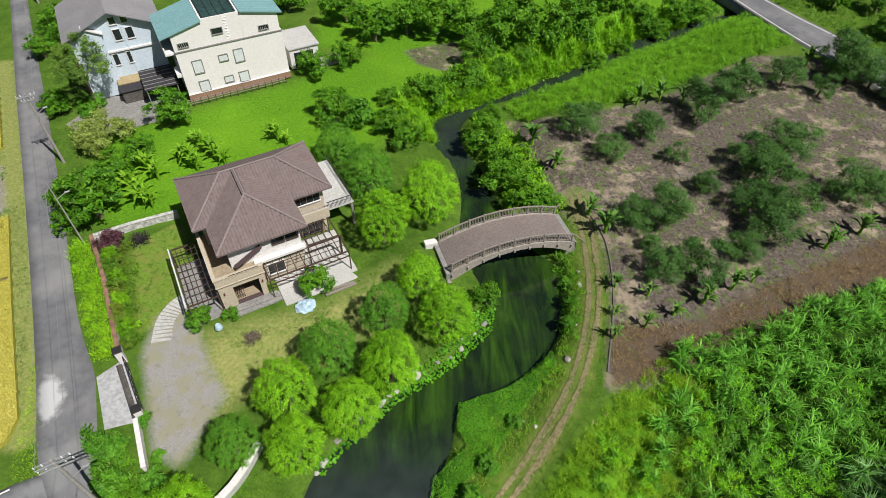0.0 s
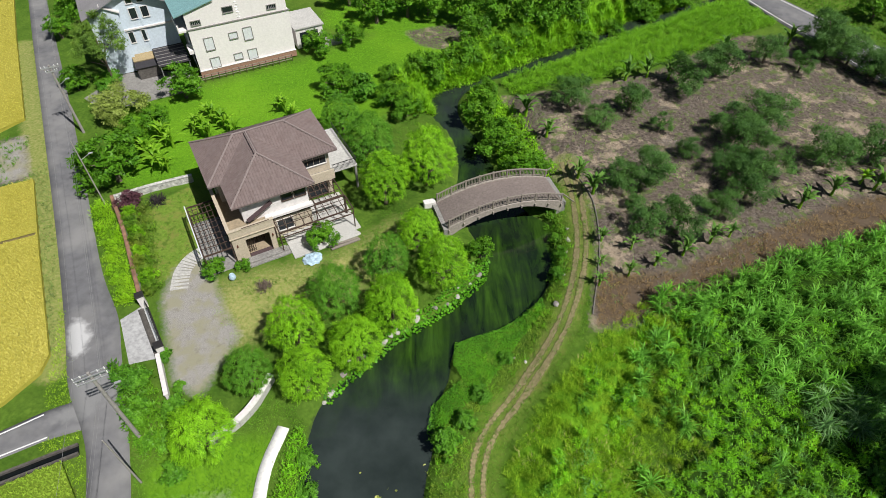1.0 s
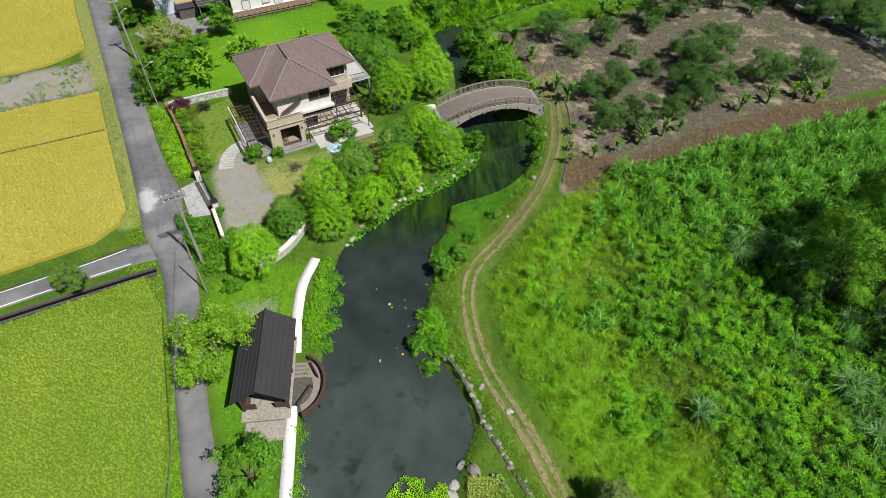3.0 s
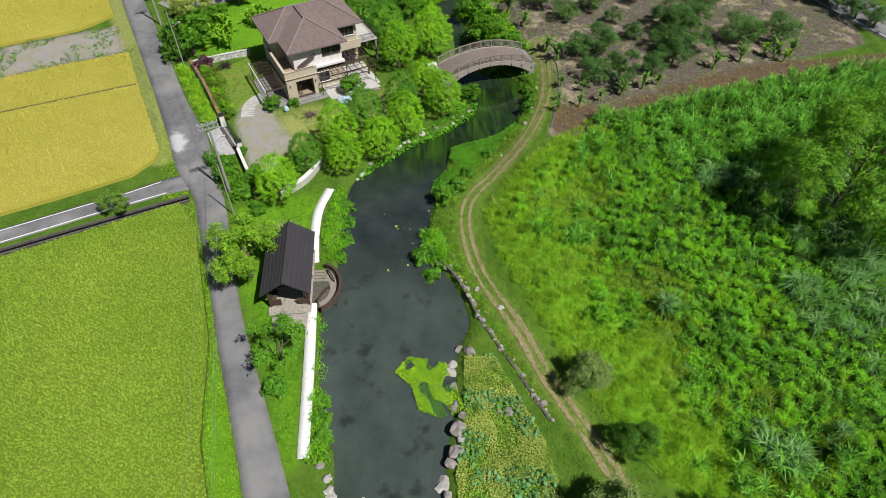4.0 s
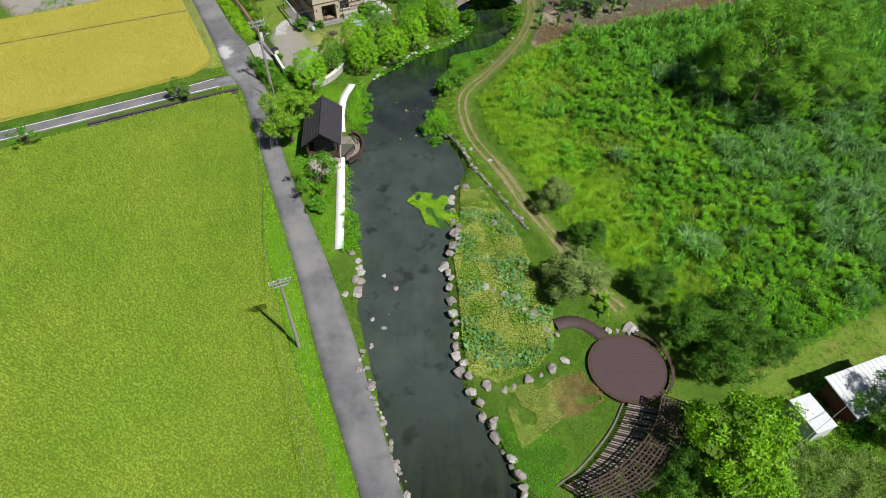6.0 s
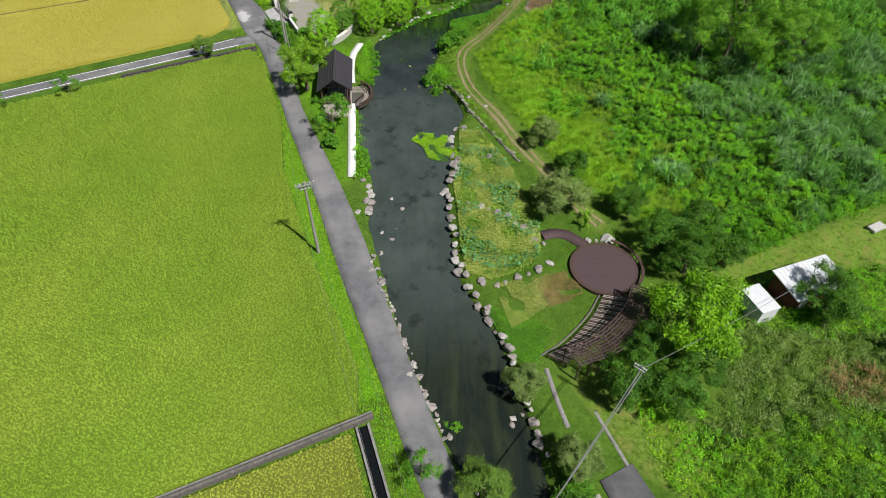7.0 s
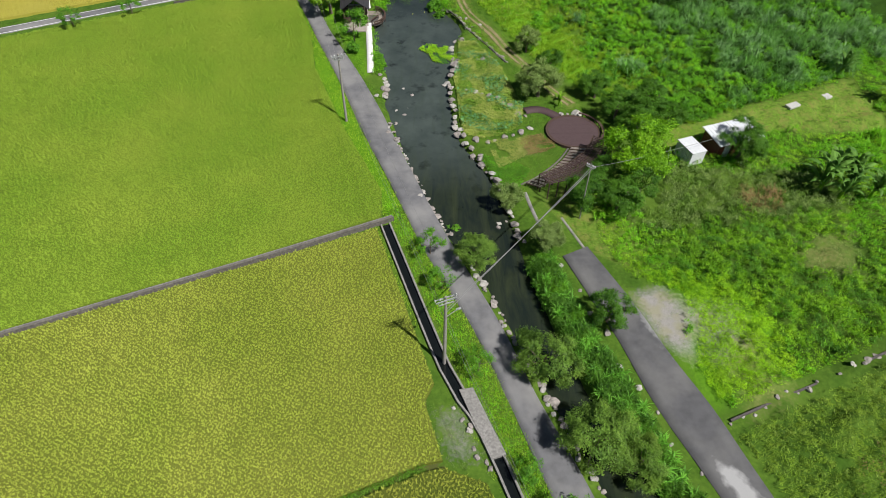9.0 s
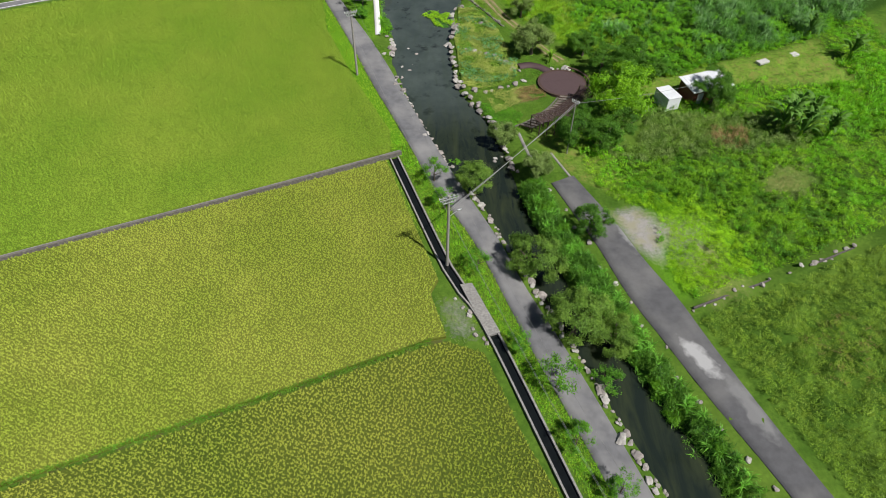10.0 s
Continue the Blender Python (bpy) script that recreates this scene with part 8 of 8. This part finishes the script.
def turf(ring, per_m2, material, label, length, width, each=5, keep=None, name="grass", lump=0.1, rise=0.0):
    xy = scatter(ring, per_m2, 0.8)
    x, y = xy[:, 0], xy[:, 1]
    ok = ~inside(x, y, river_ring) & (distance(x, y, river_ring, True) > 0.3)
    for a, b in ((ROAD_W, ROAD_E), (EASTROAD_W, EASTROAD_E), (SIDE_N, SIDE_S), (FARROAD_S, FARROAD_N)):
        ok &= ~inside(x, y, list(a) + list(b)[::-1])
    for r in (RICE_GREEN, RICE_MID, RICE_SOUTH, RICE_YELLOW, RICE_GOLD, YARD, DRIVE, LAWN):
        ok &= ~inside(x, y, r)
    ok &= (distance(x, y, PATH) > 0.6) & (distance(x, y, DITCH) > 0.8) & (distance(x, y, DITCH_SIDE) > 0.75)
    u, v = (x + 19.02) * 0.883 + (y - 34.96) * 0.469, -(x + 19.02) * 0.469 + (y - 34.96) * 0.883
    ok &= ~((u > -1.3) & (u < 14.6) & (v > -3.0) & (v < 12.4))
    u, v = (x + 32.35) * 0.885 + (y - 68.86) * 0.465, -(x + 32.35) * 0.465 + (y - 68.86) * 0.885
    ok &= ~((u > -15.0) & (u < 17.0) & (v > -0.3) & (v < 12.0))
    ok &= np.hypot(x - 17.1, y + 30.5) > 3.6
    ok &= distance(x, y, [(23.9, -70.7), (28.5, -68.7), (36.0, -65.8), (43.4, -62.6), (62.0, -55.0)]) > 0.9
    if name == "weeds":
        ok &= ~inside(x, y, STRIP)
    if keep is not None:
        ok &= np.asarray(keep(x, y), bool)
    spots = xy[ok]
    size = rng.uniform(0.55, 1.45, len(spots))
    pos = lifted(spots)
    pos[:, 2] += lump * heaps(spots[:, 0], spots[:, 1], len(label))
    fine = 0.62 if name == "grass" else 0.8
    v, f = blades(pos, round(each * 1.3), length, (width[0] * fine, width[1] * fine), (0.3, 1.35), 0.8, 0.28, size, True, rise)
    return tagged(np_mesh(name, v, f, material), label, "grass", kind="stuff")


turf(NORTH, 9, M["meadow"], "bright green meadow grass", (0.06, 0.18), (0.03, 0.055), 6)
turf([(-40.0, 44.0), (-24.0, 14.0), (-12.0, -18.0), (0.0, -48.0), (17.0, -94.0), (12.0, -94.0), (-8.0, -48.0), (-20.0, -14.0), (-26.0, 4.0), (-31.0, 15.0)], 12, M["fine_grass"], "green verge grass along the lane", (0.1, 0.3), (0.04, 0.08), 6)
turf([(-6.4, -42.0), (-4.2, -46.0), (2.6, -62.0), (6.6, -72.0), (10.0, -82.0), (15.0, -95.0), (13.5, -95.0), (7.0, -80.0), (0.0, -62.0), (-6.2, -47.0)], 14, M["blade"], "rough grass between ditch and lane", (0.15, 0.4), (0.04, 0.08), 5)
turf([(-24.0, 14.0), (-12.0, 19.0), (-10.0, 16.0), (-11.0, -17.0), (-7.0, -24.0), (-9.0, -24.0), (-14.0, -10.0), (-18.0, 0.0), (-21.0, 9.0)], 12, M["turf"], "short green grass by the pavilion", (0.08, 0.22), (0.04, 0.07), 9)
turf([(-20.0, 32.0), (-14.0, 25.0), (-12.0, 19.0), (-8.0, 21.0), (4.0, 32.0), (3.0, 36.0), (-3.0, 42.0), (2.0, 56.0), (-2.0, 62.0), (-9.0, 56.0), (-6.0, 46.0), (-7.0, 38.0), (-14.0, 32.0)], 9, M["turf"], "thin lawn grass under the cypresses", (0.06, 0.18), (0.04, 0.07), 9)
turf([(15.0, 48.0), (18.0, 41.0), (16.6, 33.0), (14.4, 25.0), (10.0, 19.0), (6.6, 14.0), (5.4, 8.0), (8.0, 0.0), (12.0, -8.0), (17.0, -17.0), (20.0, -26.0), (12.0, -40.0), (7.0, -44.0), (2.4, -33.0), (2.0, -6.0), (-1.0, 8.0), (0.5, 16.0), (3.0, 23.0), (10.0, 27.0), (14.0, 36.0), (14.0, 46.0)], 12, M["turf"], "short green grass along the track", (0.06, 0.2), (0.04, 0.08), 6, lambda x, y: ~inside(x, y, LOTUS) & (distance(x, y, TRACK) > 0.0))
BANK = [(14.6, 41.0), (14.6, 34.0), (12.0, 27.0), (8.2, 21.6), (4.0, 17.0), (2.6, 12.0), (3.0, 6.0), (4.4, 1.0), (7.4, -5.6), (10.0, -12.0), (8.6, -11.0), (5.0, -3.6), (3.4, 0.6), (0.8, 5.4), (-0.2, 9.0), (0.8, 14.6), (2.8, 20.0), (7.0, 25.4), (11.0, 28.6), (13.0, 33.0), (13.6, 40.0)]
turf(BANK, 14, M["weed_olive"], "uneven rough grass on the bank below the track", (0.1, 0.3), (0.05, 0.09), 8, lambda x, y: waves(x, y, 2.2, 66) > -0.3, "grass", 0.35)
turf(BANK, 7, M["blade"], "bright grass tufts on the bank below the track", (0.12, 0.35), (0.05, 0.09), 10, lambda x, y: waves(x, y, 1.8, 67) > 0.3, "grass", 0.4)


LUSH = [(22.7, -49.4), (29.0, -47.4), (40.5, -46.9), (46.0, -50.0), (44.0, -61.6), (34.0, -65.0), (31.4, -59.6), (29.3, -56.4), (22.5, -54.8)]
SCRUB = [(20.8, -46.8), (26.2, -38.0), (41.4, -38.7), (47.0, -40.0), (46.0, -45.0), (37.5, -46.9), (29.0, -47.4), (22.7, -49.2)]
BRACKEN = [(34.6, -41.6), (39.2, -41.8), (38.0, -46.0), (33.4, -46.0)]
DRYSPOT = [(38.4, -49.2), (45.4, -49.0), (43.0, -55.4), (37.4, -55.2)]


def within(ring, wobble=1.2, seed=60):
    """Inside a ring with a ragged border."""
    return lambda x, y: inside(x + wobble * waves(x, y, 2.5, seed), y + wobble * waves(x, y, 2.5, seed + 1), ring)


in_lush, in_yellow, in_scrub, in_dry = within(LUSH), within(YELLOW), within(SCRUB), within(DRYSPOT)
turf(EAST, 11, M["leaf_bright"], "lush bright green leafy weeds in mounds", (0.12, 0.27), (0.065, 0.12), 13, lambda x, y: in_lush(x, y) & ~in_dry(x, y) & (waves(x, y, 3.4, 61) > -0.35), "weeds", 0.9, 0.35)
turf(EAST, 8, M["leaf_cypress_dark"], "green leafy weeds between the mounds", (0.12, 0.26), (0.06, 0.11), 13, lambda x, y: in_lush(x, y) & ~in_dry(x, y) & (waves(x, y, 3.4, 61) < 0.1), "weeds", 0.7, 0.2)
turf(EAST, 20, M["meadow_yellow"], "low yellow-green ground cover by the gravel", (0.08, 0.18), (0.045, 0.085), 13, lambda x, y: in_yellow(x, y) & (grown(x, y, GRAVEL, 1.5) < 0.4), "weeds", 0.3, 0.1)
turf(EAST, 9, M["leaf_olive"], "dull olive scrub in the waste field", (0.14, 0.36), (0.05, 0.10), 9, lambda x, y: in_scrub(x, y) & (waves(x, y, 3.0, 62) > -0.3), "weeds", 0.9, 0.5)
turf(EAST, 9, M["leaf_lane"], "dull green scrub in the waste field", (0.14, 0.34), (0.06, 0.12), 10, lambda x, y: in_scrub(x, y) & (waves(x, y, 3.0, 62) < 0.2), "weeds", 0.9, 0.5)
turf(BRACKEN, 14, M["dead_leaf"], "dry brown bracken in the waste field", (0.2, 0.5), (0.04, 0.08), 8, within(BRACKEN, 0.8, 64), "weeds", 0.8, 0.5)
turf(EAST, 10, M["leaf_olive"], "thin dry grass on a bare spot", (0.08, 0.22), (0.03, 0.06), 6, in_dry, "weeds", 0.3)
def rest(x, y):
    """North of the drain, outside the other patches."""
    return ~(in_lush(x, y) | in_yellow(x, y) | in_scrub(x, y)) & (y > -69.6 + (x - 23.6) * 0.389)


turf(EAST, 9, M["blade"], "rank bright green weeds in the waste field", (0.14, 0.32), (0.06, 0.12), 9, lambda x, y: rest(x, y) & (waves(x, y, 5, 31) > -0.3), "weeds", 0.8, 0.3)
turf(EAST, 9, M["weed_bright"], "yellow-green low weeds in the waste field", (0.1, 0.26), (0.05, 0.09), 8, lambda x, y: rest(x, y) & (waves(x, y, 5, 31) < 0.1), "weeds", 0.4, 0.1)
turf([(50.0, -36.0), (60.0, -24.0), (85.0, -15.0), (85.0, -45.0), (58.0, -44.0)], 2.5, M["blade"], "tall green weeds at the field's edge", (0.5, 1.2), (0.07, 0.13), 10, None, "weeds")
turf(ORCHARD, 2.2, M["leaf_olive"], "sparse grey-green weeds on the orchard soil", (0.1, 0.3), (0.05, 0.1), 5, speckle(0.25, 12.0, 0.12), "weeds")
turf(ORCHARD, 3.0, M["wood"], "dry stalks and straw on the orchard soil", (0.2, 0.5), (0.03, 0.06), 3, speckle(0.2, 15.0, 0.0), "straw")
turf(MULCH, 12, M["dead_leaf"], "matted dry brown grass below the orchard", (0.1, 0.35), (0.025, 0.05), 7, field(2.6, 55, -0.5), "straw", 0.25)
turf(PLOT, 3.0, M["leaf_broad"], "weeds on the fallow plot", (0.2, 0.5), (0.06, 0.12), 6, speckle(0.3, 6.0, 0.05), "weeds")
turf([(-47.0, 48.0), (-40.6, 36.0), (-34.2, 22.6), (-33.6, 23.6), (-39.4, 37.0), (-46.2, 50.0)], 10, M["leaf_olive"], "dry grass bank between rice and lane", (0.1, 0.3), (0.04, 0.07), 6)
turf(GRAVEL, 6, M["leaf_olive"], "thin dry grass on the gravel", (0.06, 0.2), (0.03, 0.06), 5, field(2.5, 44, 0.1))
turf([(22.5, -57), (27.8, -58.6), (28.4, -62.8), (24.0, -65.5)], 7, M["leaf_olive"], "thin dry grass on stony soil", (0.06, 0.25), (0.03, 0.07), 6, field(2.5, 45, -0.1))
turf([(-1.6, -69.0), (2.0, -68.5), (4.0, -75.0), (-0.2, -74.2)], 12, M["leaf_olive"], "thin grass on the stony field corner", (0.06, 0.2), (0.03, 0.06), 5, field(1.8, 46, -0.1))
for x, y in ((30.5, 50.8), (29.0, 51.6), (46.5, 60.0), (56.0, 62.0)):
    v, f = blades(np.array([[x + 0.5 * math.cos(k), y + 0.5 * math.sin(k), float(height(x, y))] for k in range(10)]), 8, (0.5, 1.3), (0.04, 0.08), (0.7, 1.5), 0.3, 0.6)
    tagged(np_mesh("branch_heap", v, f, M["wood"]), "heap of cut dry branches in the orchard", "branch heap", "branch heaps")

gap = curve([(-84.0, -111.0), (-46.0, -92.6), (-1.6, -74.6)], 0.12)
gap = gap[gap[:, 0] > -50]
v, f = blades(np.column_stack([gap, np.full(len(gap), 0.4)]), 9, (0.15, 0.3), (0.04, 0.08), (0.3, 1.3), 0.6, 0.28, None, True, 0.1)
tagged(np_mesh("grass", v, f, M["turf"]), "bright grass on the low bund through the rice", "grass", kind="stuff")
turf([(19.2, -53.0), (24.0, -52.0), (29.0, -53.4), (27.0, -56.4), (22.0, -55.6)], 16, M["meadow"], "bright yellow-green ground cover", (0.1, 0.2), (0.06, 0.1), 9, field(3.0, 47, -0.3), "weeds", 0.2)
turf([(24.0, -72.0), (44.0, -63.6), (66.0, -54.0), (66.0, -80.0), (40.0, -95.0), (32.0, -92.0)], 10, M["weed_olive"], "rough olive-green grass beyond the drain", (0.12, 0.32), (0.04, 0.08), 9, None, "weeds", 0.5, 0.15)
turf([(33.0, -72.6), (39.4, -71.0), (41.0, -76.0), (36.0, -80.0), (31.4, -77.4)], 8, M["dead_leaf"], "dry brown grass beyond the drain", (0.1, 0.3), (0.03, 0.06), 6, field(2.4, 49, -0.1), "weeds", 0.4)
turf([(56.0, 101.0), (60.0, 93.6), (64.0, 86.0), (67.6, 78.8), (72.4, 70.0), (84.0, 46.0), (96.0, 60.0), (80.0, 100.0), (66.0, 112.0)], 3, M["turf"], "rough green verge beyond the far road", (0.2, 0.5), (0.1, 0.2), 8, None, "grass", 0.3)
turf(STRIP, 9, M["meadow"], "short mown grass beside the hut", (0.05, 0.14), (0.04, 0.07), 8)
turf([(11.6, -43.5), (16.0, -40.0), (21.0, -47.0), (21.0, -55.0), (15.5, -51.0)], 14, M["turf"], "short mown grass at the lane's end", (0.05, 0.16), (0.04, 0.07), 8)
turf([(12.6, -47.0), (19.0, -50.0), (20.5, -55.0), (16.0, -52.0)], 6, M["leaf_olive"], "dry short grass at the lane's end", (0.05, 0.14), (0.03, 0.06), 6, field(2.4, 53, 0.0))
for ring, material, label in ((LAWN, "turf", "short lawn grass beside the house"), (DRYLAWN, "leaf_olive", "dry worn lawn grass in the garden")):
    xy = scatter(ring, 16, 0.8)
    xy = xy[waves(xy[:, 0], xy[:, 1], 2.2, 54) > -0.35]
    v, f = blades(lifted(xy), 6, (0.05, 0.14), (0.03, 0.06), (0.3, 1.3), 0.6, 0.25, None, True)
    tagged(np_mesh("grass", v, f, M[material]), label, "grass", kind="stuff")
